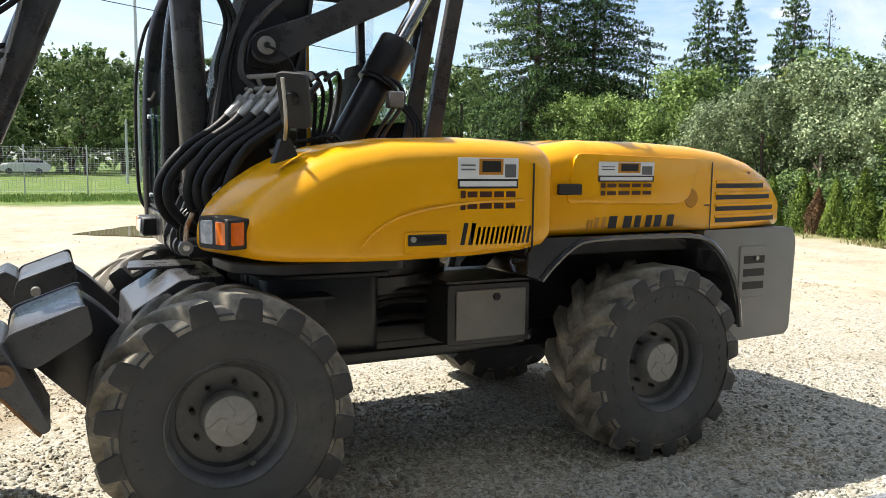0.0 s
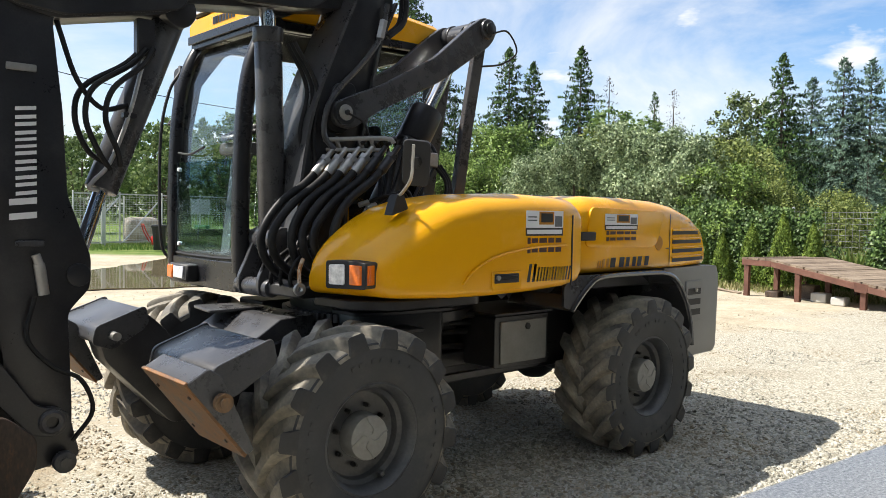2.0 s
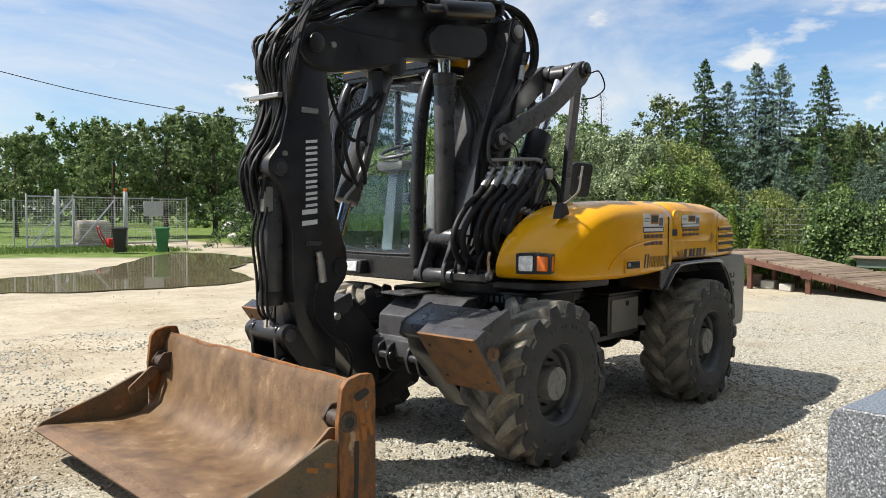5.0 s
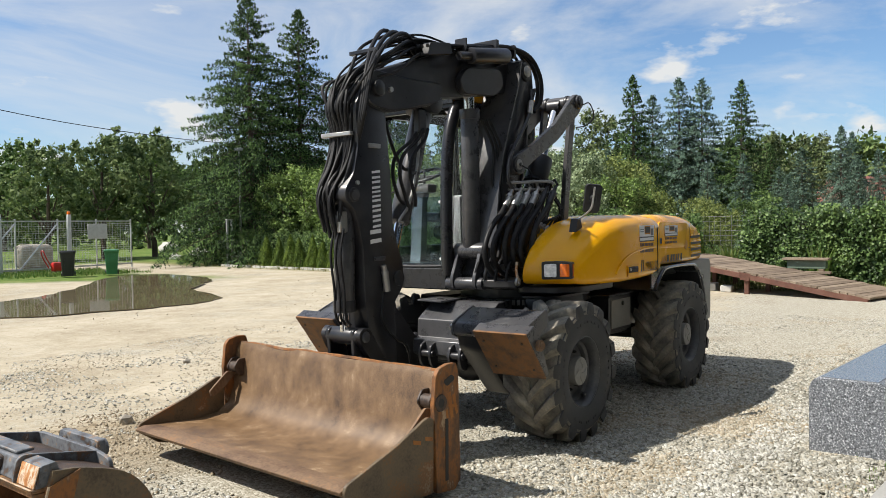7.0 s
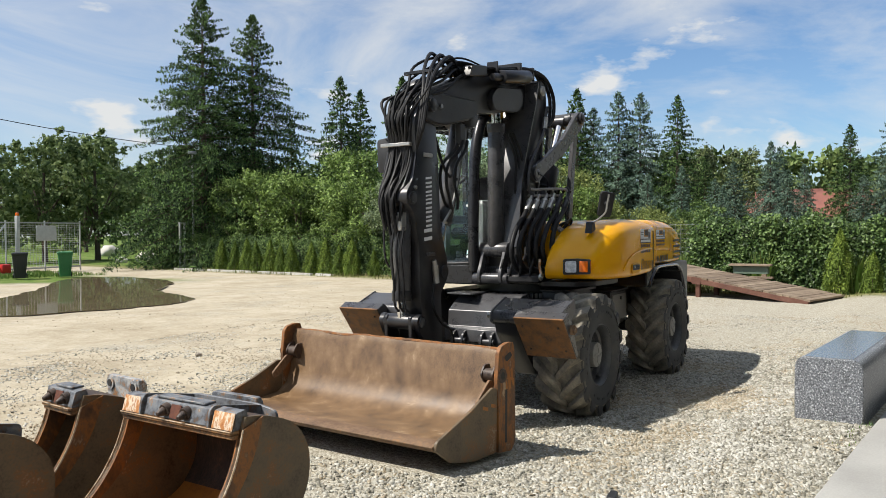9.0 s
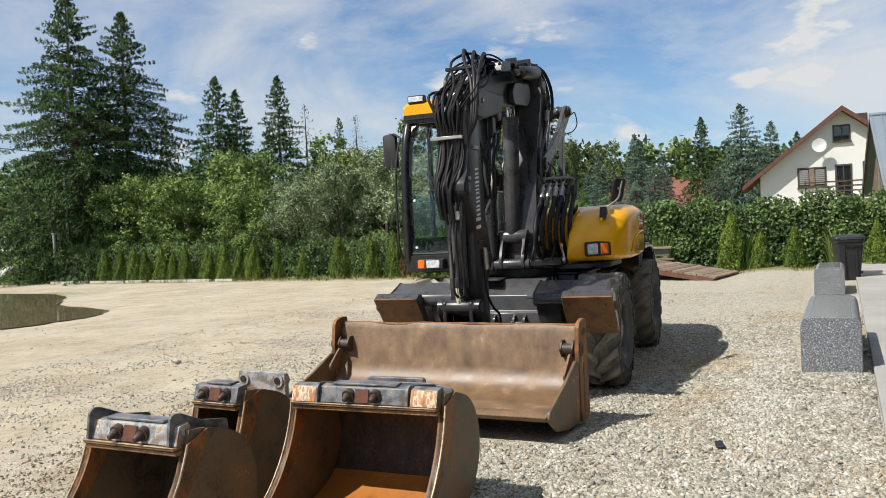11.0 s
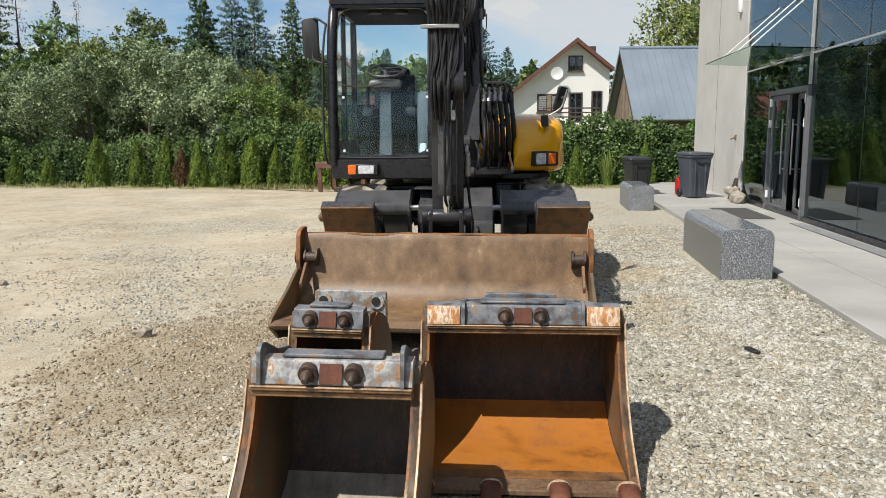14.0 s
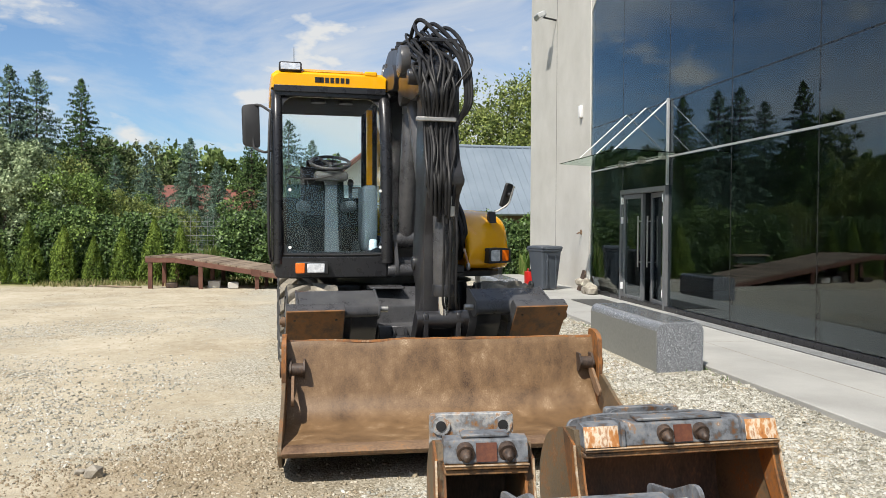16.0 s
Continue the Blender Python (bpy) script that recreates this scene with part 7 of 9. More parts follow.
    # the mounting beam along the top
    beam = q("top_beam", prism(B(), rounded([(-0.045, 0.655), (-0.018, 0.745), (0.045, 0.752), (0.07, 0.66)], 0.008), -hw, hw, 0.004), CHALKY if 0.25 < hw < 0.4 else BLUEGREY, "worn grey mounting beam")
    for z0, z1, xo in ((0.637, 0.654, -0.062), (0.612, 0.634, -0.050)):
        q("edge_strip", box(B(), xo, 0.03, -hw, hw, z0, z1, 0.004), RUST_SIDE, "", beam)
    q("bright_edge", box(B(), -0.066, -0.058, -hw, hw, 0.6515, 0.6565, 0.001), WORNEDGE, "", beam)
    mw = min(hw - 0.03, 0.29)
    for sgn in (-1, 1):
        if hw > 0.3:
            a, c = sorted((sgn * (mw + 0.012), sgn * (hw - 0.002)))
            q("end_plate", prism(B(), [(-0.053, 0.658), (-0.027, 0.742), (-0.021, 0.742), (-0.046, 0.658)], a, c, 0.001), PATCHY if hw > 0.4 else CHALKY, "", beam)
        y = sgn * 0.085
        c = Vector((-0.036, y, 0.70))
        d = Vector((-1, 0, -0.28)).normalized()
        pin = cyl(B(), c - d * 0.02, c + d * 0.014, 0.036, seg=18)
        cyl(pin, c + d * 0.015, c + d * 0.058, 0.026, 0.012, seg=18, bev=0.003)
        q("locating_cone", pin, RUST_DARK, "dark rusty locating cone", beam)
    q("rust_patch", prism(B(), [(-0.051, 0.665), (-0.031, 0.735), (-0.026, 0.735), (-0.046, 0.665)], -0.042, 0.042, 0), RUSTRED, "", beam)
    q("top_plate", box(B(), -0.008, 0.07, -mw * 0.7, mw * 0.7, 0.750, 0.764, 0.004), BLUEGREY, "", beam)
    if ears:
        for sgn in (-1, 1):
            yy = sgn * (mw - 0.005)
            tall = 0.805 if hw < 0.4 else 0.765
            q("hook_ear", prism(B(), rounded([(-0.066, 0.648), (-0.046, tall - 0.02), (-0.02, tall), (0.02, tall - 0.005), (0.16, 0.735), (0.34, 0.70), (0.34, 0.62)], 0.025), yy - 0.008, yy + 0.008, 0.003), BLUEGREY, "worn dark grey hook ear", beam)
    if hw > 0.4:
        q("back_plate", prism(B(), rounded([(-0.42, 0.60), (0.42, 0.60), (0.40, 0.69), (0.25, 0.712), (-0.25, 0.712), (-0.40, 0.69)], 0.03), 0.30, 0.32, 0.003, axis="x"), BLUEGREY, "grey rounded back plate", beam)
    # rear eyes
    if eyes:
        er = prism(B(), rounded([(-0.19, 0.58), (0.19, 0.58), (0.19, eyes + 0.03), (-0.19, eyes + 0.03)], 0.02), 0.36, 0.40, 0.004, axis="x")
        for y in (-0.14, 0.14):
            lathe(er, [(0.022, -0.010), (0.042, -0.010), (0.042, 0.06), (0.022, 0.06)], (0.36, y, eyes - 0.02), "x", 18, closed=True)
        q("eye_plate", er, BLUEGREY if hw > 0.3 else CHALKY, "worn grey plate with two eyes", beam)
        for y in (-0.14, 0.14):
            q("eye_hole", cyl(B(), (0.345, y, eyes - 0.02), (0.351, y, eyes - 0.02), 0.023, seg=14), PLASTIC, "", beam)
    q("blade", box(B(), lip - 0.02, lip + 0.10, -hw - 0.02, hw + 0.02, 0.02, 0.045, 0.004), RUST, "worn cutting blade")
    for i in range(teeth):
        y = -hw + 0.02 + (2 * hw - 0.04) * i / max(1, teeth - 1)
        t = B()
        rings = []
        for x, z, w, h in ((0.035, 0.046, 0.034, 0.024), (-0.005, 0.046, 0.044, 0.036), (-0.04, 0.044, 0.046, 0.037), (-0.085, 0.036, 0.044, 0.030), (-0.12, 0.026, 0.034, 0.020), (-0.138, 0.020, 0.018, 0.010)):
            rings.append([(lip + x, y + w * abs(math.cos(b)) ** 0.55 * (1 if math.cos(b) > 0 else -1), z + h * abs(math.sin(b)) ** 0.75 * (1 if math.sin(b) > 0 else -1)) for b in (k * math.pi / 7 for k in range(14))])
        loft(t, rings)
        collar = loft(B(), [[(lip + x, y + w * math.cos(b), 0.044 + h * math.sin(b)) for b in (k * math.pi / 8 for k in range(16))] for x, w, h in ((0.016, 0.049, 0.040), (0.010, 0.053, 0.043), (0.0, 0.053, 0.043), (-0.006, 0.049, 0.040))])
        tooth = q("tooth", t, RUSTRED, "rounded rusty tooth")
        q("weld_collar", collar, WORNEDGE, "pale weld seam", tooth)
    return ob


digging_bucket("digging_bucket", -3.57, 3.74, 4.66, 1.0, "wide digging bucket, bright orange rust inside, four worn teeth", RUST_ORANGE, 4, -2, eyes=0.695)
digging_bucket("digging_bucket", -3.66, 4.95, 5.29, 1.0, "narrow dark digging bucket with grey mounting beam", RUST_DARK, 0, -7, ears=False, eyes=0.728)
digging_bucket("digging_bucket", -4.50, 4.66, 5.26, 1.35, "medium digging bucket, dark inside, worn grey beam", FLOORSTEEL, 0, -4)

# ---- granite blocks ----
PRE.append(pose(0, 0, 0, 0, 0, -5.14))
for x0, x1, y0, y1, zt in ((0.85, 3.02, 1.33, 1.868, 0.06), (8.68, 10.3, 1.46, 1.98, 0.0)):
    g = prism(B(), [(y0, -0.06), (y1, -0.06), (y1, 0.36 + zt), (y1 - 0.015, 0.405 + zt), (y1 - 0.04, 0.432 + zt), (y1 - 0.075, 0.445 + zt), (y0 + 0.075, 0.445 + zt), (y0 + 0.04, 0.432 + zt), (y0 + 0.015, 0.405 + zt), (y0, 0.36 + zt)], x0, x1, 0.008, axis="x")
    blk = solid("granite_block", g, GRANITE, "grey speckled granite seat block beside the paving", "granite block", "granite blocks")
    part("polished_top", box(B(), x0 + 0.012, x1 - 0.012, y0 + 0.08, y1 - 0.08, 0.4452 + zt, 0.449 + zt, 0), GRANITE_TOP, blk, "polished grey top face")
    part("smooth_side", box(B(), x0 + 0.012, x1 - 0.012, y1, y1 + 0.003, -0.05, 0.35 + zt, 0), GRANITE_SIDE, blk, "sawn greenish-grey side face")
rub = thing("rubble_heap", (9.9, FY + 0.3, 0.012), "small heap of pale broken concrete lumps on the paving", "rubble")
rr = random.Random(4)
for k in range(9):
    bm = bmesh.new()
    bmesh.ops.create_icosphere(bm, subdivisions=1, radius=rr.uniform(0.11, 0.20))
    for v in bm.verts:
        v.co *= rr.uniform(0.75, 1.2)
    bmesh.ops.translate(bm, vec=(9.9 + rr.uniform(-0.35, 0.35), FY + 0.3 + rr.uniform(-0.18, 0.22), 0.09 + (0.16 if k > 6 else 0)), verts=bm.verts)
    part("lump", bm, RUBBLE, rub, angle=10)
PRE.pop()


# ---- wheelie bins ----
def wheelie_bin(body, label, m, group):
    ob = thing("wheelie_bin", (0, 0, 0), label, "bin", group)
    b_ = part("body", loft(B(), [rounded_rect(w, d, z, r) for w, d, z, r in ((0.20, 0.24, 0.03, 0.03), (0.205, 0.245, 0.06, 0.04), (0.27, 0.33, 0.92, 0.05), (0.29, 0.35, 0.94, 0.05), (0.29, 0.35, 0.99, 0.05))]), body, ob)
    lid = part("lid", loft(B(), [rounded_rect(w, d, z, 0.05) for w, d, z in ((0.30, 0.36, 0.99), (0.305, 0.365, 1.01), (0.29, 0.35, 1.045), (0.2, 0.26, 1.06))]), body, ob)
    part("lid_grip", tube(B(), [(-0.2, 0.38, 1.0), (-0.15, 0.42, 1.0), (0.15, 0.42, 1.0), (0.2, 0.38, 1.0)], 0.016, 8, 4), body, lid)
    part("handle", tube(B(), [(-0.25, -0.36, 0.97), (-0.22, -0.44, 0.98), (0.22, -0.44, 0.98), (0.25, -0.36, 0.97)], 0.017, 8, 4), body, ob)
    for x in (-0.24, 0.24):
        part("wheel", lathe(B(), [(0.03, -0.025), (0.09, -0.025), (0.1, -0.01), (0.1, 0.01), (0.09, 0.025), (0.03, 0.025)], (x, -0.24, 0.10), "x", 20, closed=True), PLASTIC, ob)
    for s in (-0.12, 0.12):
        part("rib", prism(B(), [(s - 0.012, 0.12), (s + 0.012, 0.12), (s + 0.012, 0.85), (s - 0.012, 0.85)], 0.30, 0.335, 0.003), body, ob)
    ob.matrix_basis = m
    return ob


def rounded_rect(w, d, z, r):
    return [(x, y, z) for x, y in rounded([(-w, -d), (w, -d), (w, d), (-w, d)], r, 3)]


wheelie_bin(BINGREY, "dark grey plastic wheelie bin with closed lid beside the wall", pose(11.2, -0.80, 0.012, 0, 0, 100), "bins by the building")
wheelie_bin(BINBLACK, "black plastic wheelie bin with closed lid behind a granite block", pose(12.2, 0.30, -0.14, 0, 0, 95), "bins by the building")
wheelie_bin(BINBLACK, "black plastic wheelie bin with closed lid beside another bin", pose(12.95, 0.20, -0.14, 0, 0, 80), "bins by the building")
wheelie_bin(BINGREEN, "green plastic wheelie bin by the gate", pose(12.75, 31.2, -0.13, 0, 0, 150), "bins by the gate")
wheelie_bin(BINBLACK, "black plastic wheelie bin by the gate", pose(11.2, 31.8, -0.13, 0, 0, 150), "bins by the gate")
can_ = thing("fuel_canister", (12.02, -0.69, 0.012), "red plastic fuel canister standing by the bins", "canister")
part("body", box(B(), 11.88, 12.16, -0.77, -0.61, 0.012, 0.40, 0.03, seg=2), REDPAINT, can_)
part("neck", cyl(B(), (11.94, -0.69, 0.40), (11.92, -0.69, 0.46), 0.03, seg=12), PLASTIC, can_)
part("handle", tube(B(), [(11.98, -0.69, 0.39), (12.00, -0.69, 0.45), (12.10, -0.69, 0.45), (12.12, -0.69, 0.39)], 0.014, 8, 4), REDPAINT, can_)
# ---- loading ramp ----
ramp_ = thing("loading_ramp", (15.0, 6.4, -0.15), "low loading ramp of weathered boards on a rust-red steel frame", "ramp")
RA, RB = Vector((13.7, 3.2, -0.14)), Vector((15.25, 8.87, -0.14))
RU = (RB - RA).normalized()
RN = Vector((RU.y, -RU.x, 0))
RLEN, RWID, RHI = (RB - RA).length, 2.05, 0.72


def rpt(s, w, z):
    p = RA + RU * s + RN * w
    return (p.x, p.y, z)


def rz(s):
    """Height of the deck: rising, then level at its high end."""
    return -0.05 + (RHI + 0.05) * min(1.0, s / (RLEN * 0.86))


nb = 36
rb_ = random.Random(8)
for i in range(nb):
    s0, s1 = RLEN * i / nb, RLEN * (i + 1) / nb - 0.012
    w0, w1, dz = rb_.uniform(-0.02, 0.03), RWID + rb_.uniform(-0.05, 0.02), rb_.uniform(-0.006, 0.006)
    bm = B()
    a = [rpt(s0, w0, rz(s0) + dz), rpt(s1, w0, rz(s1) + dz), rpt(s1, w1, rz(s1) + dz), rpt(s0, w1, rz(s0) + dz)]
    lo = [bm.verts.new((x, y, z - 0.045)) for x, y, z in a]
    hi = [bm.verts.new(p) for p in a]
    for f in (lo[::-1], hi, *[[lo[k], lo[(k + 1) % 4], hi[(k + 1) % 4], hi[k]] for k in range(4)]):
        bm.faces.new(f)
    bmesh.ops.recalc_face_normals(bm, faces=bm.faces[:])
    part("board", bm, WOOD, ramp_)
for w in (0.04, RWID - 0.04):
    bm = B()
    ends = [(0.05, rz(0.05) - 0.05), (RLEN * 0.86, rz(RLEN * 0.86) - 0.05), (RLEN - 0.02, RHI - 0.05)]
    for (sa, za), (sb, zb) in zip(ends, ends[1:]):
        post(bm, rpt(sa, w, za - 0.06), rpt(sb, w, zb - 0.06), 0.10, 0.13)
    part("side_beam", bm, RAMPSTEEL, ramp_)
for s_ in (2.9, 4.4, 5.75):
    for w in (0.06, RWID * 0.5, RWID - 0.06):
        p = rpt(s_, w, 0)
        part("leg", post(B(), (p[0], p[1], -0.2), (p[0], p[1], rz(s_) - 0.06), 0.11, 0.11), RAMPSTEEL, ramp_)
for s_ in (2.9, 4.4, 5.75):
    part("cross_beam", post(B(), rpt(s_, 0.06, rz(s_) - 0.13), rpt(s_, RWID - 0.06, rz(s_) - 0.13), 0.08, 0.1), RAMPSTEEL, ramp_)
part("gusset", prism(B(), [(rpt(2.75, -0.03, 0)[1], rz(2.75) - 0.02), (rpt(3.05, -0.03, 0)[1], rz(3.05) - 0.02), (rpt(3.02, -0.03, 0)[1], rz(3.0) - 0.2), (rpt(2.8, -0.03, 0)[1], rz(2.8) - 0.2)], rpt(2.9, -0.05, 0)[0], rpt(2.9, -0.01, 0)[0], 0.004, axis="x"), RAMPSTEEL, ramp_)
for x, y, w, h, m_, nm, lab, cat in ((15.3, 7.1, 0.32, 0.2, CONCRETE, "concrete_block", "pale concrete block lying under the ramp", "block"), (15.0, 6.6, 0.28, 0.17, CONCRETE, "concrete_block", "pale concrete block lying under the ramp", "block"), (15.9, 7.6, 0.35, 0.3, WOOD, "wooden_crate", "old wooden crate stored under the ramp", "crate"), (15.5, 8.2, 0.3, 0.14, RUST_DARK, "scrap_iron", "dark rusty scrap iron under the ramp", "scrap")):
    solid(nm, box(B(), x - w / 2, x + w / 2, y - w / 2, y + w / 2, -0.15, -0.15 + h, 0.02, pose(0, 0, 0)), m_, lab, cat)
for k in range(2):
    solid("loose_board", post(B(), (15.5 + 0.5 * k, 9.0 + 0.6 * k, -0.13), (16.0 + 0.3 * k, 9.9 + 0.9 * k, -0.11), 0.10, 0.03), WOOD, "grey weathered board lying in the grass", "board", "loose boards")
hb_ = thing("wooden_bench", (16.55, 5.07, -0.15), "old bench of pale planks on a green box by the hedge", "bench")
part("seat_plank", box(B(), 16.4, 16.8, 4.52, 5.62, 0.60, 0.655, 0.006), WOOD, hb_, "pale grey plank")
part("green_box", box(B(), 16.5, 16.75, 4.6, 5.52, 0.38, 0.596, 0.01), mat("faded_green_paint", [(0.09, 0.14, 0.10), (0.15, 0.20, 0.15)], 5, (0.6, 0.8)), hb_, "faded green wooden box")
part("front_plank", box(B(), 16.3, 16.5, 4.45, 5.7, 0.26, 0.32, 0.006), WOOD, hb_)
for y in (4.7, 5.4):
    part("leg", box(B(), 16.45, 16.6, y - 0.06, y + 0.06, -0.15, 0.377, 0.006), WOOD, hb_)

# ---- house and shed beyond the hedge ----
hx, hy = 48.5, -3.0
house = thing("house", (hx + 5, hy, -0.2), "white rendered house with a steep red-brown roof", "house")
AP = hy
part("wall", prism(B(), [(AP + 4.9, -0.3), (AP - 2.35, -0.3), (AP - 2.35, 5.83), (AP, 7.68), (AP + 4.9, 3.80)], hx, hx + 10, 0.02, axis="x"), WALLPAINT, house)
for ye in (AP + 6.0, AP - 2.55):
    ze = 7.93 - 0.79 * abs(ye - AP)
    part("roof", prism(B(), [(AP, 7.93), (ye, ze), (ye, ze - 0.22), (AP, 7.68)], hx - 0.7, hx + 10.5, 0.02, axis="x"), REDROOF, house, "steep red-brown roof slope")
    part("verge_board", prism(B(), [(AP, 7.95), (ye, ze + 0.02), (ye, ze - 0.26), (AP, 7.62)], hx - 0.76, hx - 0.705, 0.01, axis="x"), RAMPSTEEL, house)
part("chimney", box(B(), hx + 3, hx + 3.8, AP - 1.85, AP - 1.2, 6.2, 7.75, 0.02), BRICKDARK, house, "dark brick chimney")


def house_window(y0, y1, z0, z1, owner, shutters=False):
    w = part("window", box(B(), hx - 0.05, hx + 0.02, y0, y1, z0, z1, 0.01), BARK, owner, "brown window frame")
    part("pane", box(B(), hx - 0.06, hx - 0.051, y0 + 0.1, y1 - 0.1, z0 + 0.1, z1 - 0.1, 0), FACADEGLASS, w)
    part("sash", box(B(), hx - 0.075, hx - 0.061, (y0 + y1) / 2 - 0.03 - 0.12 * shutters, (y0 + y1) / 2 + 0.03 + 0.12 * shutters, z0 + 0.1, z1 - 0.1, 0), WOOD if shutters else BARK, w)
    part("window_sill", box(B(), hx - 0.16, hx - 0.001, y0 - 0.05, y1 + 0.05, z0 - 0.08, z0 - 0.005, 0.005), BARK, w)
    if shutters:
        for a, c in ((y0 + 0.12, (y0 + y1) / 2 - 0.2), ((y0 + y1) / 2 + 0.2, y1 - 0.12)):
            for k in range(8):
                z = z0 + 0.16 + k * (z1 - z0 - 0.3) / 8
                part("shutter_slat", box(B(), hx - 0.075, hx - 0.061, a, c, z, z + 0.10, 0), GREY, w)


house_window(AP - 0.50, AP + 0.52, 5.75, 6.80, house)
house_window(AP + 0.95, AP + 2.65, 2.95, 4.22, house, True)
house_window(AP - 0.52, AP + 0.46, 2.25, 4.30, house)
house_window(AP - 1.88, AP - 1.12, 2.25, 4.40, house)
bal = part("balcony", box(B(), hx - 1.0, hx, AP - 1.6, AP + 2.3, 2.05, 2.2, 0.01), WALLPAINT, house)
for z in (2.55, 2.85, 3.15):
    part("rail", box(B(), hx - 1.0, hx - 0.95, AP - 1.6, AP + 2.3, z, z + 0.09, 0.005), BARK, bal)
for y in (AP - 1.55, AP + 0.4, AP + 2.25):
    part("rail_post", box(B(), hx - 0.945, hx - 0.86, y - 0.04, y + 0.04, 2.2, 3.26, 0.005), BARK, bal)
dish = thing("satellite_dish", (hx - 0.3, hy + 1.35, 5.4), "white satellite dish on the house gable", "satellite dish")
part("bowl", lathe(B(), [(0.0, -0.62), (0.2, -0.635), (0.42, -0.70), (0.435, -0.685), (0.2, -0.60), (0.0, -0.585)], (hx, hy + 1.35, 5.55), "x", 28), WHITE, dish)
part("arm", cyl(B(), (hx + 0.05, hy + 1.35, 5.2), (hx - 0.6, hy + 1.35, 5.5), 0.04), GALV, dish)
shed = thing("metal_shed", (27.5, -8.0, -0.2), "shed with a blue-grey corrugated metal roof and board gable", "shed")
SY = -2.05
part("wall", box(B(), 24.9, 30.1, -15.0, SY - 0.35, -0.3, 2.35, 0.02), WOOD, shed)
for sgn in (-1, 1):
    part("roof", prism(B(), [(27.5 + sgn * 3.35, 1.95), (27.5, 5.03), (27.5, 5.11), (27.5 + sgn * 3.42, 2.02)], -15.5, SY, 0.01), METALROOF, shed)
    part("verge_board", prism(B(), [(27.5 + sgn * 3.3, 1.78), (27.5, 4.86), (27.5, 5.02), (27.5 + sgn * 3.36, 1.96)], SY - 0.05, SY - 0.01, 0.005), BARK, shed)
for i in range(22):  # board gable, board by board
    x = 24.92 + i * 0.236
    zt = 1.9 + (2.6 - abs(x + 0.11 - 27.5)) * 0.92 + 0.35
    part("gable_board", box(B(), x, x + 0.225, SY - 0.36, SY - 0.33, -0.3, min(zt, 4.75), 0.004), WOOD, shed)
for i in range(40):
    y = -15.4 + i * 0.34
    part("roof_rib", prism(B(), [(24.10, 2.035), (27.48, 5.115), (27.48, 5.14), (24.10, 2.06)], y, y + 0.04, 0), METALROOF, shed)
part("ridge_cap", cyl(B(), (27.5, -15.5, 5.10), (27.5, SY, 5.10), 0.09, seg=10), METALROOF, shed)
for hx2, hy2, zz, w in ((86, 14, 6.2, 9), (80, 8.5, 5.6, 6)):
    far = thing("far_house", (hx2 + 5, hy2, -0.2), "distant house with a red tiled roof among trees", "house")
    part("wall", box(B(), hx2, hx2 + 10, hy2 - w / 2, hy2 + w / 2, -0.2, zz - 2.6, 0.05), WALLPAINT, far)
    part("roof", prism(B(), [(hx2 - 0.6, zz - 2.8), (hx2 + 5, zz), (hx2 + 10.6, zz - 2.8)], hy2 - w / 2 - 0.5, hy2 + w / 2 + 0.5, 0.02), REDROOF, far)


# ---- fences and gate ----
def hedge_x(y):
    """x of the boundary line at y."""
    return 17.0 + 0.09 * y + 0.0005 * y * y


def mesh_fence(name, a, c, h, n, label, posts=True, rails=22):
    a, c = Vector(a), Vector(c)
    ob = thing(name, a, label, "fence")
    u = (c - a) / n
    for i in range(n + 1):
        p = a + u * i
        part("post", box(B(), p.x - 0.03, p.x + 0.03, p.y - 0.03, p.y + 0.03, p.z, p.z + h + 0.1, 0.004), GALV, ob)
    for i in range(n):
        p, q_ = a + u * i, a + u * (i + 1)
        bm = B()
        for k in range(rails):
            z = 0.1 + (h - 0.12) * k / (rails - 1)
            tube(bm, [p + Vector((0, 0, z)), q_ + Vector((0, 0, z))], 0.006, 3, 0)
        m_ = int(u.length / 0.16)
        for k in range(m_ + 1):
            r = p + (q_ - p) * k / m_
            tube(bm, [r + Vector((0, 0, 0.06)), r + Vector((0, 0, h))], 0.006, 3, 0)
        tagged(part("wire_panel", bm, GALV, ob), kind="stuff")
    return ob


mesh_fence("panel_fence", (hedge_x(6.6) + 0.5, 6.6, -0.15), (hedge_x(9.1) + 0.5, 9.1, -0.15), 1.95, 1, "bare galvanised wire mesh panel between ivy and thujas", rails=14)
mesh_fence("mesh_fence", (-16, 41.5, -0.15), (12.0, 38.0, -0.15), 2.2, 11, "galvanised wire mesh fence along the grass field")
gate = mesh_fence("sliding_gate", (9.0, 35.6, -0.15), (17.4, 37.3, -0.15), 2.35, 4, "open galvanised sliding gate with mesh and diagonal braces")
for x in (11.1, 13.2):
    part("brace", tube(B(), [(x - 2.0, 35.55 + (x - 11) * 0.2, 0.0), (x, 36.0 + (x - 11) * 0.2, 2.1)], 0.04, 4, 0), GALV, gate)
part("rail", tube(B(), [(9.0, 35.6, 0.05), (17.4, 37.3, 0.05)], 0.06, 4, 0), GALV, gate)
part("rail", tube(B(), [(9.0, 35.6, 2.2), (17.4, 37.3, 2.2)], 0.04, 4, 0), GALV, gate)
for x, y in ((13.6, 36.2), (10.2, 35.5)):
    solid("gate_post", box(B(), x - 0.08, x + 0.08, y - 0.08, y + 0.08, -0.2, 2.5, 0.01), GALV, "square galvanised gate post", "post", "gate posts")
sb_ = thing("gate_sign", (15.6, 36.9, 1.0), "plain grey metal sign board hung on the gate", "sign")
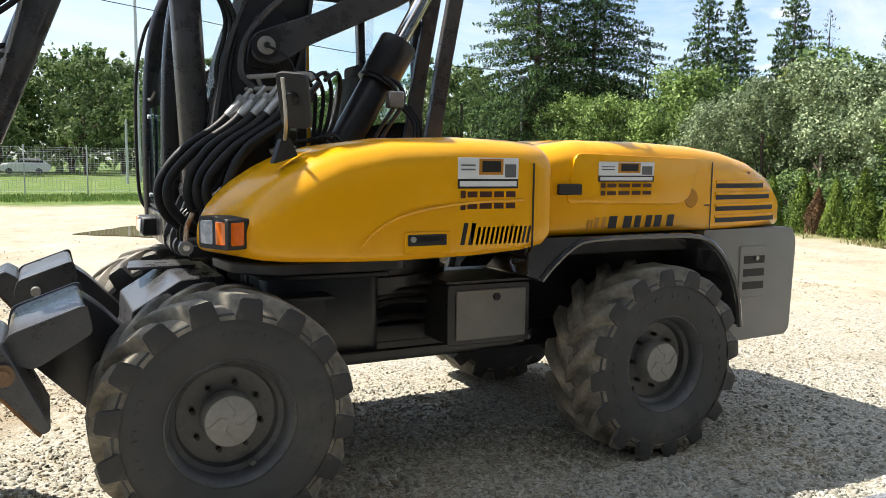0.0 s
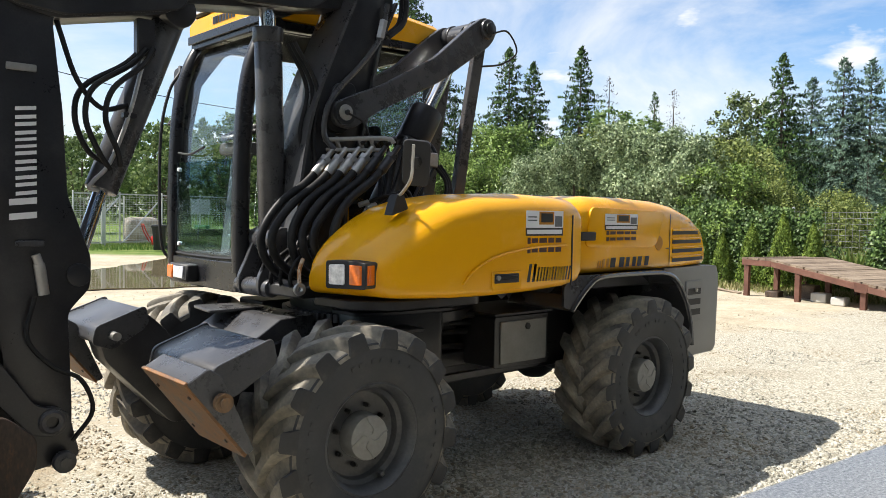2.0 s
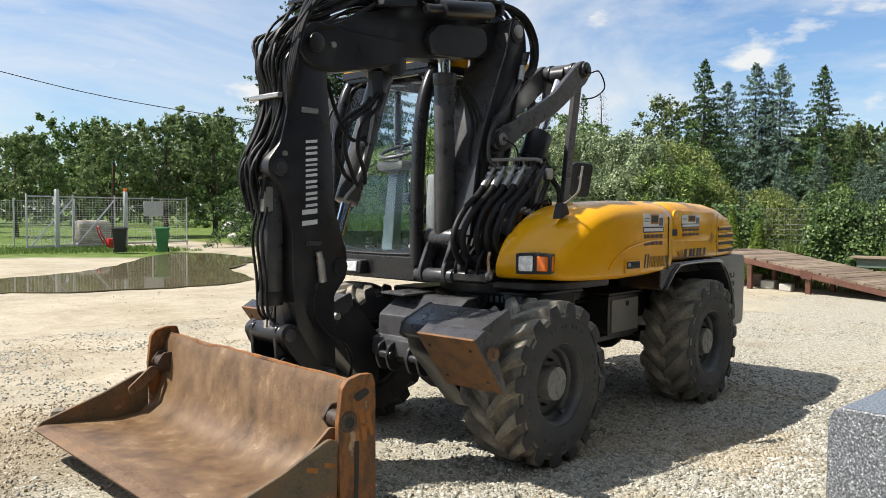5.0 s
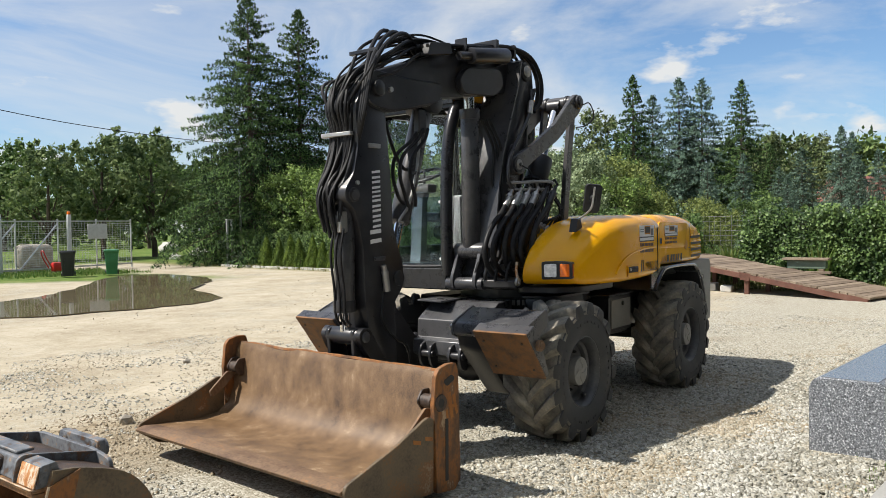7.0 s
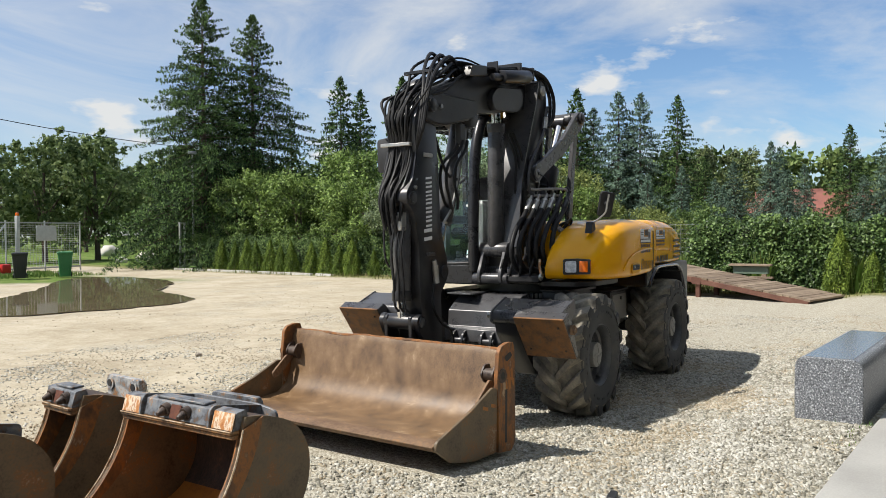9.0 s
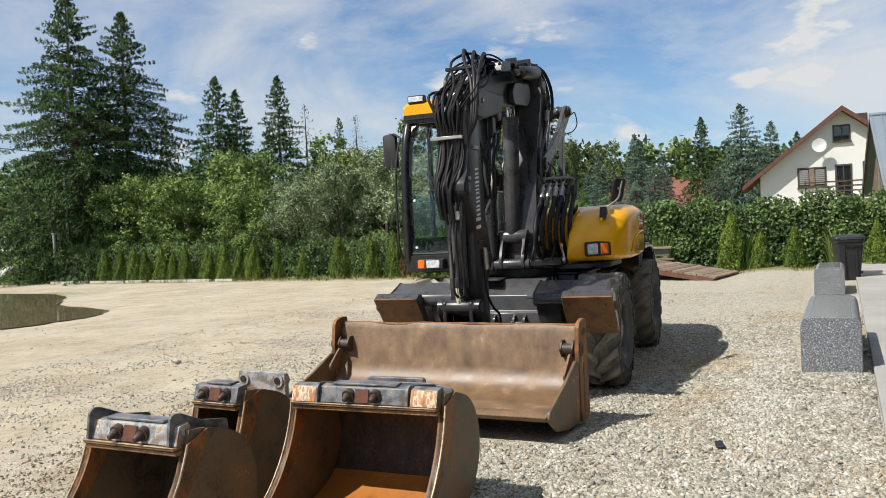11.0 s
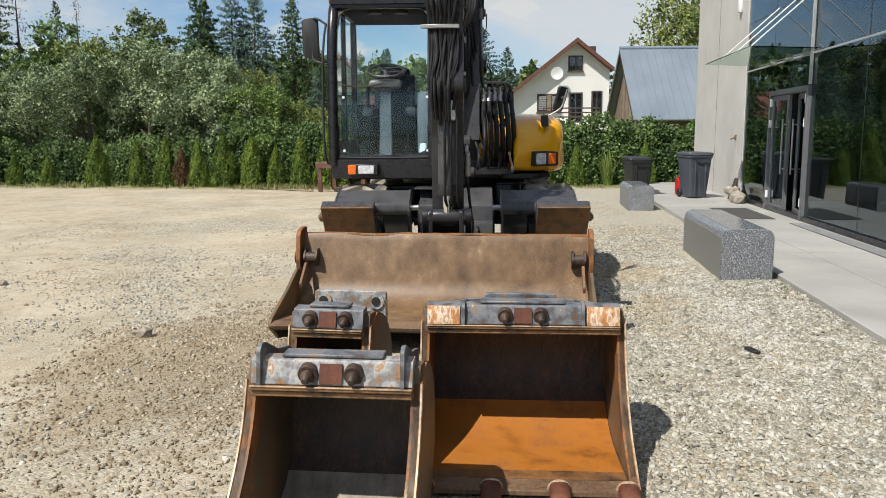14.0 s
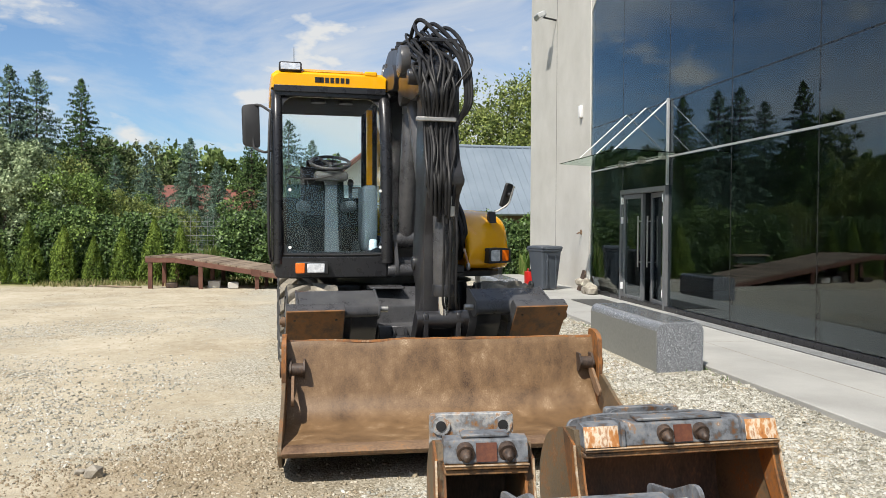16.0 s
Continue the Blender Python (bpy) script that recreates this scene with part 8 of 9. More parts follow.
part("board", box(B(), 14.6, 15.6, 36.38, 36.41, 1.35, 2.05, 0.01, pose(0, 0, 0)), GALV, sb_)
solid("gate_lamp", box(B(), 13.54, 13.66, 36.14, 36.26, 2.50, 2.65, 0.02, pose(0, 0, 0), seg=2), AMBER, "small orange warning lamp on the gate post", "lamp")
gp = thing("gate_catch_post", (20.4, 33.4, -0.15), "twin galvanised catch post of the gate", "post")
for d in (0.0, 0.28):
    part("post", box(B(), 20.32 + d, 20.42 + d, 33.3, 33.4, -0.15, 2.15, 0.008), GALV, gp)
part("cap", box(B(), 20.3, 20.72, 33.28, 33.42, 2.15, 2.2, 0.006), GALV, gp)
lampp = thing("street_lamp", (21.6, 33.8, -0.15), "slim grey lamp pole beside the spruces", "lamp pole")
part("pole", cyl(B(), (21.6, 33.8, -0.15), (21.6, 33.8, 5.8), 0.07, 0.045), GALV, lampp)
part("head", box(B(), 21.4, 21.8, 33.65, 33.95, 5.8, 5.95, 0.03), GALV, lampp)
kerb = B()
for i in range(9):
    ya = 21.4 + i * 1.25
    p0, p1 = Vector((hedge_x(ya) - 1.05, ya, -0.12)), Vector((hedge_x(ya + 1.2) - 1.05, ya + (1.2 if i % 3 else 0.95), -0.12))
    post(kerb, p0, p1, 0.16, 0.12)
solid("kerb", kerb, CONCRETE, "broken pale concrete kerb along the hedge", "kerb", kind="structure")


# ---- plants ----
def leaf_mesh(name, pts, size, material, seed, up=0.0, slim=0.55, nrm=None):
    """A crown of many small folded leaves at the given places."""
    r = np.random.RandomState(seed)
    n = len(pts)
    d = r.normal(size=(n, 3))
    d[:, 2] += up
    d /= np.linalg.norm(d, axis=1)[:, None]
    e = r.normal(size=(n, 3))
    if nrm is not None:
        e = np.cross(d, nrm + 0.5 * r.normal(size=(n, 3)))
    e -= d * (d * e).sum(1)[:, None]
    e /= np.linalg.norm(e, axis=1)[:, None] + 1e-9
    f = np.cross(d, e)
    s = (size * r.uniform(0.6, 1.35, n))[:, None]
    a = pts - d * s * 0.5
    b_ = pts + e * s * slim * 0.5 + f * s * 0.10
    c = pts + d * s * 0.5
    g = pts - e * s * slim * 0.5 + f * s * 0.10
    verts = np.stack([a, b_, c, g], axis=1).reshape(-1, 3)
    faces = np.arange(4 * n).reshape(n, 4)
    return raw_mesh(name, verts, faces, material)


def tree_from(name, trunk_bm, crown_me, bark, label, category, group, loc=(0, 0, 0)):
    ob = thing(name, loc, label, category, group)
    part("trunk", trunk_bm, bark, ob)
    c = new("crown", crown_me)
    c.parent = ob
    return ob


def conifer(h, r, seed, material, label, name="spruce_tree", dens=1.0, leaf=0.34, taper=0.85, bare=0.04, group="spruces", per=3):
    """A conifer: boughs all the way up, of uneven length, drooping below and rising at the top, hung with needle sprays."""
    rnd = np.random.RandomState(seed)
    t = tube(B(), [(0, 0, -0.3), (0.03, 0, h * 0.5), (0, 0, h * 0.985)], 0, 7, 5, radii=(0.016 * h, 0.008))
    pts, nr = [], []
    n = int(h * 24 * dens)
    for k in range(n):
        f = ((k + rnd.uniform(0, 1)) / n) ** 1.12
        z = h * (bare + (0.985 - bare) * f)
        a = k * 2.39996 + rnd.uniform(-0.5, 0.5)
        side = 1 + 0.16 * math.sin(2 * a + seed) + 0.12 * math.sin(z * 1.7 + 3 * a)
        L = r * (1 - f) ** taper * side * (rnd.uniform(0.6, 0.95) if rnd.uniform() < 0.75 else rnd.uniform(0.95, 1.2)) + 0.10
        rise = rnd.uniform(0.25, 0.7) if f > 0.8 else rnd.uniform(-0.05, 0.25) if f > 0.45 else rnd.uniform(-0.15, 0.12)
        ca, sa = math.cos(a), math.sin(a)
        drop = 0.42 * (1 - 0.75 * f)
        if L > 0.9:
            tube(t, [(0, 0, z), (ca * L * 0.85, sa * L * 0.85, z + rise * L * 0.85 - drop * L * 0.72)], 0, 3, 1, radii=(0.010 + 0.005 * L, 0.004))
        m = max(3, int(L / 0.17))
        for q in range(m):
            s_ = 0.22 + 0.80 * ((q + rnd.uniform(0, 1)) / m) ** 0.8
            wid = 0.26 * L * (1.05 - s_) * min(1.0, s_ * 3) + 0.06
            zz = z + rise * L * s_ - drop * L * s_ * s_ + 0.12 * L * max(0, s_ - 0.8)
            for _ in range(per):
                off = rnd.uniform(-1, 1) * wid
                hang = rnd.uniform(0, 1) ** 2 * (0.30 - 0.22 * f)
                pts.append((ca * L * s_ - sa * off, sa * L * s_ + ca * off, zz - abs(off) * 0.3 - hang))
                nr.append((ca * 0.8, sa * 0.8, 0.8))
    me = leaf_mesh("crown", np.array(pts), leaf, material, seed, up=-0.7, slim=0.27, nrm=np.array(nr))
    return tree_from(name, t, me, BARK, label, "tree", group)


def broadleaf(h, r, seed, material, label, name="broadleaf_tree", n=5000, leaf=0.2, clumps=26, trunk=0.25, group="broadleaf trees", category="tree", squash=1.0, gather=55, spread=0.046):
    rnd = np.random.RandomState(seed)
    t = B()
    tube(t, [(0, 0, -0.3), (0.05, 0.02, h * trunk), (0.1, -0.05, h * 0.7)], 0, 7, 4, radii=(0.026 * h, 0.010 * h))
    centres = []
    for k in range(clumps):
        a = rnd.uniform(0, 6.283)
        f = rnd.uniform(0, 1) ** 0.75
        zz = h * (trunk * 0.8 + (1 - trunk * 0.8) * f * 0.93)
        env = math.sqrt(max(0.05, 1 - ((f - 0.42) / 0.62) ** 2)) * squash
        rr = r * env * rnd.uniform(0.35, 0.95)
        centres.append((rr * math.cos(a), rr * math.sin(a), zz, r * rnd.uniform(0.26, 0.44)))
        if k % 3 == 0:
            tube(t, [(0.05, 0, h * trunk * rnd.uniform(0.7, 1.6)), (rr * 0.5 * math.cos(a), rr * 0.5 * math.sin(a), zz * 0.75), (rr * math.cos(a), rr * math.sin(a), zz)], 0, 5, 3, radii=(0.010 * h, 0.004))
    cs = np.array(centres)
    w = cs[:, 3] ** 2
    idx = rnd.choice(len(cs), n, p=w / w.sum())
    # leaves gather in tufts on the lobes, with hollows between
    nt = max(60, n // gather)
    tl = rnd.choice(len(cs), nt, p=w / w.sum())
    td = rnd.normal(size=(nt, 3)) + np.array([0, 0, 0.35])
    td /= np.linalg.norm(td, axis=1)[:, None]
    tc_ = cs[tl, :3] + td * (cs[tl, 3] * rnd.uniform(0.78, 1.08, nt))[:, None]
    ti = rnd.randint(0, nt, n)
    sp = rnd.normal(size=(n, 3)) * (r * spread) * rnd.uniform(0.6, 1.5, nt)[ti][:, None] * np.array([1, 1, 1.15])
    d = td[ti] + 0.5 * sp / (r * spread)
    d /= np.linalg.norm(d, axis=1)[:, None]
    pts = tc_[ti] + sp
    fill = rnd.uniform(0, 1, n) < 0.12
    dd = rnd.normal(size=(n, 3))
    dd /= np.linalg.norm(dd, axis=1)[:, None]
    pts[fill] = (cs[idx, :3] + dd * (cs[idx, 3] * rnd.uniform(0.1, 0.85, n))[:, None])[fill]
    pts[:, 2] = np.maximum(pts[:, 2], 0.05)
    me = leaf_mesh("crown", pts, leaf, material, seed, up=-0.2, slim=0.6, nrm=d)
    return tree_from(name, t, me, BARK, label, category, group)


def put(ob, *places):
    """Set the first at the first place, copies at the rest; a place is (x, y, turn, scale)."""
    for i, (x, y, turn, s) in enumerate(places):
        o = ob
        if i:
            o = copy_thing(ob, pose(0, 0, 0))
        o.matrix_basis = Matrix.Translation((x, y, -0.15)) @ pose(0, 0, 0, 0, 0, turn) @ Matrix.Scale(s, 4)


# thuja row along the boundary
rnd = np.random.RandomState(3)


def thuja(seed, h, material=THUJA, label="slim green thuja shrub in the boundary row"):
    """A slim cone of upright flat sprays, uneven and open in places."""
    r = np.random.RandomState(seed)
    n = 4600
    z = r.uniform(0.01, 1, n) ** 0.9 * h
    f = z / h
    a = r.uniform(0, 6.283, n)
    lump = 1 + 0.20 * np.sin(2 * a + seed) * np.sin(5 * f + seed) + 0.16 * np.sin(5 * a - 9 * f + 2 * seed)
    rad = 0.50 * (1 - f ** 1.35) ** 0.9 * (0.8 + 0.2 * np.minimum(1, f * 5)) * r.uniform(0.72, 1.08, n) * lump
    lean = 0.06 * f * np.array([np.cos(seed), np.sin(seed)])[:, None]
    pts = np.stack([rad * np.cos(a) + lean[0], rad * np.sin(a) + lean[1], z], 1)
    nr = np.stack([np.cos(a), np.sin(a), 0.3 * np.ones(n)], 1)
    me = leaf_mesh("crown", pts, 0.095, material, seed, up=1.5, slim=0.40, nrm=nr)
    t = tube(B(), [(0, 0, -0.2), (0, 0, h * 0.9)], 0, 6, 1, radii=(0.03, 0.008))
    return tree_from("thuja_shrub", t, me, BARK, label, "shrub", "thuja row")


rows = [[], [], []]
for i, (y, h) in enumerate(((29.6, 1.5), (28.5, 1.4), (27.6, 1.55), (26.8, 1.4), (25.9, 1.5), (25.2, 1.25), (24.5, 1.45), (23.3, 1.4), (22.3, 1.55), (21.5, 1.3), (20.8, 1.55), (19.6, 1.1), (18.4, 1.05), (16.6, 1.7), (15.2, 1.5), (14.3, 1.6), (13.15, 1.5), (12.3, 1.75), (11.4, 1.65), (10.55, 1.35), (9.75, 1.6), (8.85, 1.9), (8.1, 1.65), (2.9, 1.75), (2.1, 1.2), (1.2, 1.35), (-0.8, 1.4), (-2.6, 1.5))):
    rows[i % 3].append((hedge_x(y) - 0.45 + rnd.uniform(-0.08, 0.08), y, rnd.uniform(0, 360), h / 2.0))
for k in range(3):
    put(thuja(20 + k, 2.0), *rows[k])
put(thuja(24, 2.0, THUJA_DEAD, "withered brown thuja shrub in the boundary row"), (hedge_x(13.75) - 0.4, 13.75, 40, 0.62))


# ivy-clad fence as one hanging mass: leaves gather in overlapping sprays, with dark hollows between
def hedge_mass(name, spans, n, h, material, label, seed, leaf=0.14, bulge=0.3, shift=0.35, sprays=900):
    r = np.random.RandomState(seed)
    ln = np.array([b - a for a, b in spans])
    si = r.choice(len(spans), sprays, p=ln / ln.sum())
    sy = np.array([spans[k][0] + r.uniform() * ln[k] for k in si])
    sz = h * (1.02 - r.uniform(0.0, 1.0, sprays) ** 1.1)
    so = bulge * r.uniform(-0.55, 0.6, sprays)
    k = r.randint(0, sprays, n)
    u = r.uniform(0, 1, n)
    yy = sy[k] + r.normal(0, 0.13, n) * (0.5 + u)
    z = sz[k] * (1 + 0.05 * np.sin(sy[k] * 1.7 + seed) + 0.04 * np.sin(sy[k] * 4.1)) - 0.42 * u * u + r.normal(0, 0.06, n)
    x = hedge_x(yy) + shift - so[k] - 0.16 * np.sin(u * 2.4) + r.normal(0, 0.04, n)
    pts = np.stack([x, yy, np.maximum(z, 0.02) - 0.15], 1)
    nr = np.stack([-np.ones(n), 0.2 * r.normal(size=n), 0.45 * np.ones(n)], 1)
    me = leaf_mesh(name, pts, leaf, material, seed, up=-0.5, slim=0.85, nrm=nr)
    tagged(new(name, me), label, "hedge", kind="stuff")


hedge_mass("ivy_hedge", ((-9.0, 7.0), (8.35, 12.5)), 104000, 2.05, IVY, "dense ivy-covered fence forming a green hedge", 1, 0.080, 0.34, 0.40, 1900)
hedge_mass("ivy_hedge", ((7.0, 8.35),), 1500, 1.05, IVY, "low ivy at the foot of the bare fence panel", 5, 0.10, 0.3, 0.40, 60)
hedge_mass("ivy_hedge", ((12.5, 16.9), (20.3, 33.0)), 36000, 1.6, LEAF_DARK, "mixed green overgrown boundary hedge", 2, 0.075, 0.7, 0.8, 800)
hedge_mass("ivy_hedge", ((16.7, 20.5),), 9000, 1.45, IVY, "dark overgrown hollow under the silvery shrub", 8, 0.08, 0.35, 0.90, 260)
# solid near-black core: the hedge's inner shade is put into its colour
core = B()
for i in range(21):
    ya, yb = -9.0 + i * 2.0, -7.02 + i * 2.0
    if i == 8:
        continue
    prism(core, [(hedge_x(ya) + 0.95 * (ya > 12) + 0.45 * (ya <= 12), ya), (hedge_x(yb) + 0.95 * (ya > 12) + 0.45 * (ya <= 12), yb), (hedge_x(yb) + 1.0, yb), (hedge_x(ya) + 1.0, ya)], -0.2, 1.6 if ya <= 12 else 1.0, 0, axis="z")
solid("hedge_core", core, mat("hedge_shade", [(0.012, 0.02, 0.008), (0.03, 0.04, 0.018)], 3, (0.9, 1.0)), "boundary fence core inside the hedge, the hedge's shade put into its near-black colour", "fence", kind="structure")

put(conifer(14.9, 6.0, 1, SPRUCE, "tall dark green spruce with drooping boughs", dens=1.5, leaf=0.21, taper=0.90, per=7), (22.8, 34.3, 0, 1.0), (26.1, 33.9, 130, 0.97))
put(conifer(13.0, 4.0, 2, SPRUCE, "slender dark green spruce beyond the hedge", dens=1.1, leaf=0.29, taper=0.84, per=4), (34.8, 34.6, 0, 0.95), (42.3, 34.8, 70, 1.05), (38.2, 35.6, 40, 0.93), (46.6, 22.5, 10, 0.93), (63.2, 19.9, 80, 1.06), (62.0, -1.0, 20, 0.62), (62.4, 6.3, 200, 0.77), (61.0, 17.0, 140, 0.6))
put(conifer(13.5, 4.2, 3, BLUESPRUCE, "blue-green spruce beyond the hedge", dens=1.05, leaf=0.33, taper=0.80), (63.0, 25.2, 0, 1.08), (63.4, 23.3, 90, 1.06), (64.0, 28.0, 180, 1.0), (66.0, 12.0, 30, 0.66), (58.0, 9.0, 220, 0.50), (60.0, 14.5, 300, 0.55), (68.0, 0.8, 60, 0.72), (57.0, 5.0, 130, 0.42), (50.0, 26.0, 10, 0.55), (47.0, 17.5, 70, 0.42), (42.7, 14.0, 20, 0.43), (43.0, 11.6, 250, 0.33), (46.0, 12.8, 110, 0.38), (53.3, 10.6, 40, 0.60), (44.5, 8.2, 160, 0.40), (62.4, 3.2, 300, 0.80))
put(conifer(11.6, 1.5, 12, DEADWOOD, "bare dead conifer with thin grey twigs", name="dead_tree", dens=0.45, leaf=0.20, taper=0.6, bare=0.3, per=1, group="dead trees"), (43.7, 33.4, 0, 1.0), (53.3, 34.2, 90, 1.03))
put(conifer(11.5, 1.9, 13, SPRUCE, "thin sparse green spruce beyond the hedge", dens=0.55, leaf=0.30, taper=0.8, bare=0.25, per=2), (52.3, 35.3, 30, 1.02), (31.5, 36.0, 200, 0.8))
put(broadleaf(5.2, 2.5, 4, LEAF_SILVER, "broad silvery-leaved shrub behind the thujas", "silver_shrub", 24000, 0.112, 17, 0.26, "shrubs", "shrub", gather=110, spread=0.052), (hedge_x(13.6) + 1.9, 13.6, 0, 0.78), (hedge_x(15.8) + 2.2, 15.8, 80, 0.84), (hedge_x(18) + 2.0, 18.0, 150, 0.78), (hedge_x(20) + 2.2, 20.2, 200, 0.72))
put(broadleaf(5.0, 2.3, 5, LEAF, "fresh green leafy shrub behind the thujas", "leafy_shrub", 15000, 0.135, 18, 0.08, "shrubs", "shrub", gather=90, spread=0.055), (hedge_x(24) + 2.0, 24.0, 0, 0.80), (hedge_x(26.5) + 2.2, 26.5, 100, 0.86), (hedge_x(29) + 2.0, 29.0, 30, 0.92), (hedge_x(31) + 2.2, 31.0, 60, 0.86), (hedge_x(22) + 1.5, 22.2, 210, 0.70), (hedge_x(11.6) + 1.4, 11.6, 210, 0.62), (hedge_x(25) + 4.5, 25.2, 10, 1.1))
put(broadleaf(5.0, 2.2, 6, LEAF_YELLOW, "yellow-green loose shrub behind the hedge", "pale_shrub", 12000, 0.125, 18, 0.08, "shrubs", "shrub", gather=80, spread=0.052), (hedge_x(8.5) + 2.2, 8.6, 0, 0.44), (hedge_x(10.5) + 2.4, 10.6, 90, 0.54), (hedge_x(12.4) + 3.2, 12.5, 200, 0.76), (26.0, 15.0, 40, 0.92), (27.0, 21.0, 100, 1.1), (25.0, 10.5, 60, 0.52), (19.8, -1.0, 10, 0.34), (20.0, -2.4, 130, 0.30))
put(broadleaf(5.0, 2.6, 14, LEAF_DARK, "dark green mixed shrub behind the hedge", "dark_shrub", 9500, 0.18, 36, 0.06, "shrubs", "shrub"), (hedge_x(6.5) + 2.6, 6.6, 0, 0.45), (hedge_x(17) + 5.0, 17.0, 90, 0.95), (31.0, 30.0, 10, 1.2), (33.0, 25.0, 70, 1.3), (36.0, 19.0, 120, 0.95), (38.0, 12.0, 220, 0.6), (29.0, 40.0, 200, 1.0))
# copies at x -45, -44, -42 and at (-26, 55) are unseen, added to darken reflections
put(broadleaf(9.5, 3.8, 7, LEAF_DARK, "dark green roundish tree in the distance", "broadleaf_tree", 6500, 0.36, 44, 0.05, gather=70), (3.0, 98.0, 120, 1.5), (-4.0, 96.0, 10, 1.45), (-14.0, 98.0, 70, 1.5), (-26.0, 100.0, 200, 1.4), (22.0, 92.0, 20, 1.25), (32.0, 84.0, 90, 1.2), (42.0, 74.0, 200, 1.15), (36.0, 54.0, 40, 0.8), (50.0, 46.0, 80, 0.9), (60.0, 40.0, 10, 0.95), (75.0, 34.0, 90, 1.0), (82.0, 24.0, 200, 0.95), (86.0, 8.0, 40, 0.85), (84.0, -6.0, 80, 0.85), (-44.0, -2.0, 30, 1.3), (-45.0, 16.0, 230, 1.3), (-42.0, 35.0, 80, 1.3), (-26.0, 55.0, 100, 1.2), (72.0, 44.0, 10, 1.0))
put(broadleaf(8.5, 2.5, 8, LEAF_BIRCH, "light green birch-like tree in the distance", "birch_tree", 10000, 0.22, 34, 0.2), (60.9, 32.1, 0, 1.36), (72.3, 19.7, 200, 1.13), (73.0, 16.6, 90, 1.08), (78.0, 4.0, 30, 0.95))
put(broadleaf(8.0, 3.0, 9, PINE, "spreading blue-green pine by the gate road", "pine_tree", 8000, 0.27, 34, 0.22), (19.5, 50.0, 0, 0.9), (23.5, 50.5, 90, 1.05), (27.0, 50.0, 180, 1.1), (31.0, 46.0, 30, 1.0), (8.0, 94.0, 60, 1.55), (35.0, 43.0, 200, 0.95), (15.5, 55.0, 120, 0.85), (10.0, 70.0, 20, 1.35), (4.0, 88.0, 150, 1.5), (-6.0, 84.0, 250, 1.4))

put(broadleaf(15.0, 8.2, 18, LEAF_YELLOW, "tall light green willow-like tree behind the shed", "willow_tree", 32000, 0.34, 90, 0.10), (62.5, -17.0, 0, 0.90), (66.0, -28.0, 120, 1.05))

# far woods that close the view all round the yard
def far_woods(seed, n_trees, leaves):
    r = np.random.RandomState(seed)
    pts, nrm = [], []
    for k in range(n_trees):
        az = radians(-40 + 165 * (k + r.uniform(-0.4, 0.4)) / n_trees)
        d = r.uniform(96, 128)
        h = (0.100 + 0.012 * math.sin(az * 9) + r.uniform(-0.018, 0.010)) * d
        cx, cy, w = d * math.cos(az) - 4, d * math.sin(az) + 2, r.uniform(2.4, 4.4)
        lobes = r.uniform(-1, 1, (9, 3)) * np.array([w * 0.75, w * 0.75, h * 0.30]) + np.array([cx, cy, h * 0.62])
        lobes[:, 2] = np.minimum(lobes[:, 2], h - w * 0.35)
        li = r.randint(0, 9, leaves)
        dd = r.normal(size=(leaves, 3))
        dd /= np.linalg.norm(dd, axis=1)[:, None]
        p = lobes[li] + dd * (w * 0.48 * r.uniform(0.55, 1.05, leaves))[:, None]
        low = r.uniform(0, 1, leaves) < 0.16
        p[low, 2] *= r.uniform(0.05, 0.7, low.sum())
        pts.append(p)
        nrm.append(dd + np.array([0, 0, 0.3]))
    me = leaf_mesh("far_woods", np.concatenate(pts), 0.85, LEAF_FAR, seed, up=-0.2, slim=0.7, nrm=np.concatenate(nrm))
    tagged(new("far_woods", me), "distant mixed green woods behind the yard", "woods", kind="stuff")


far_woods(41, 150, 620)

# overhead line, utility pole, boulders, car
solid("overhead_cable", tube(B(), [(-40, 36.2, 14.0), (-12, 36.2, 9.8), (5, 36.2, 7.8), (12.5, 36.2, 6.85), (19.8, 36.0, 6.45), (26.3, 36.0, 6.5)], 0.018, 5, 8), HOSE, "thin black overhead cable running to the spruces", "cable")
up_ = thing("utility_pole", (6.4, 62.0, -0.15), "tall slim grey utility pole beyond the fence", "pole")
part("pole", cyl(B(), (6.4, 62.0, -0.3), (6.4, 62.0, 14.0), 0.16, 0.10), GALV, up_)
part("cross_arm", box(B(), 5.5, 7.3, 61.95, 62.05, 13.4, 13.5, 0.01), GALV, up_)
solid("utility_pole", cyl(B(), (5.2, 58.0, -0.3), (5.2, 58.0, 4.2), 0.09, 0.07), GALV, "short grey pole beyond the fence", "pole")
rr = random.Random(9)
for x, y, r_ in ((25.3, 42.5, 0.62), (33.5, 58.0, 0.8), (24.0, 43.2, 0.35)):
    bm = bmesh.new()
    bmesh.ops.create_icosphere(bm, subdivisions=3, radius=r_)
    for v in bm.verts:
        v.co *= 1 + 0.22 * noise.noise(v.co * 2.2 / r_ + Vector((x, y, 0)))
        v.co.z *= 0.72
    bmesh.ops.translate(bm, vec=(x, y, -0.15 + r_ * 0.4), verts=bm.verts)
    solid("boulder", bm, CONCRETE, "pale grey boulder lying in the grass", "boulder", "boulders")
car = thing("parked_car", (-1.5, 88.0, -0.15), "white estate car parked beyond the field", "car")
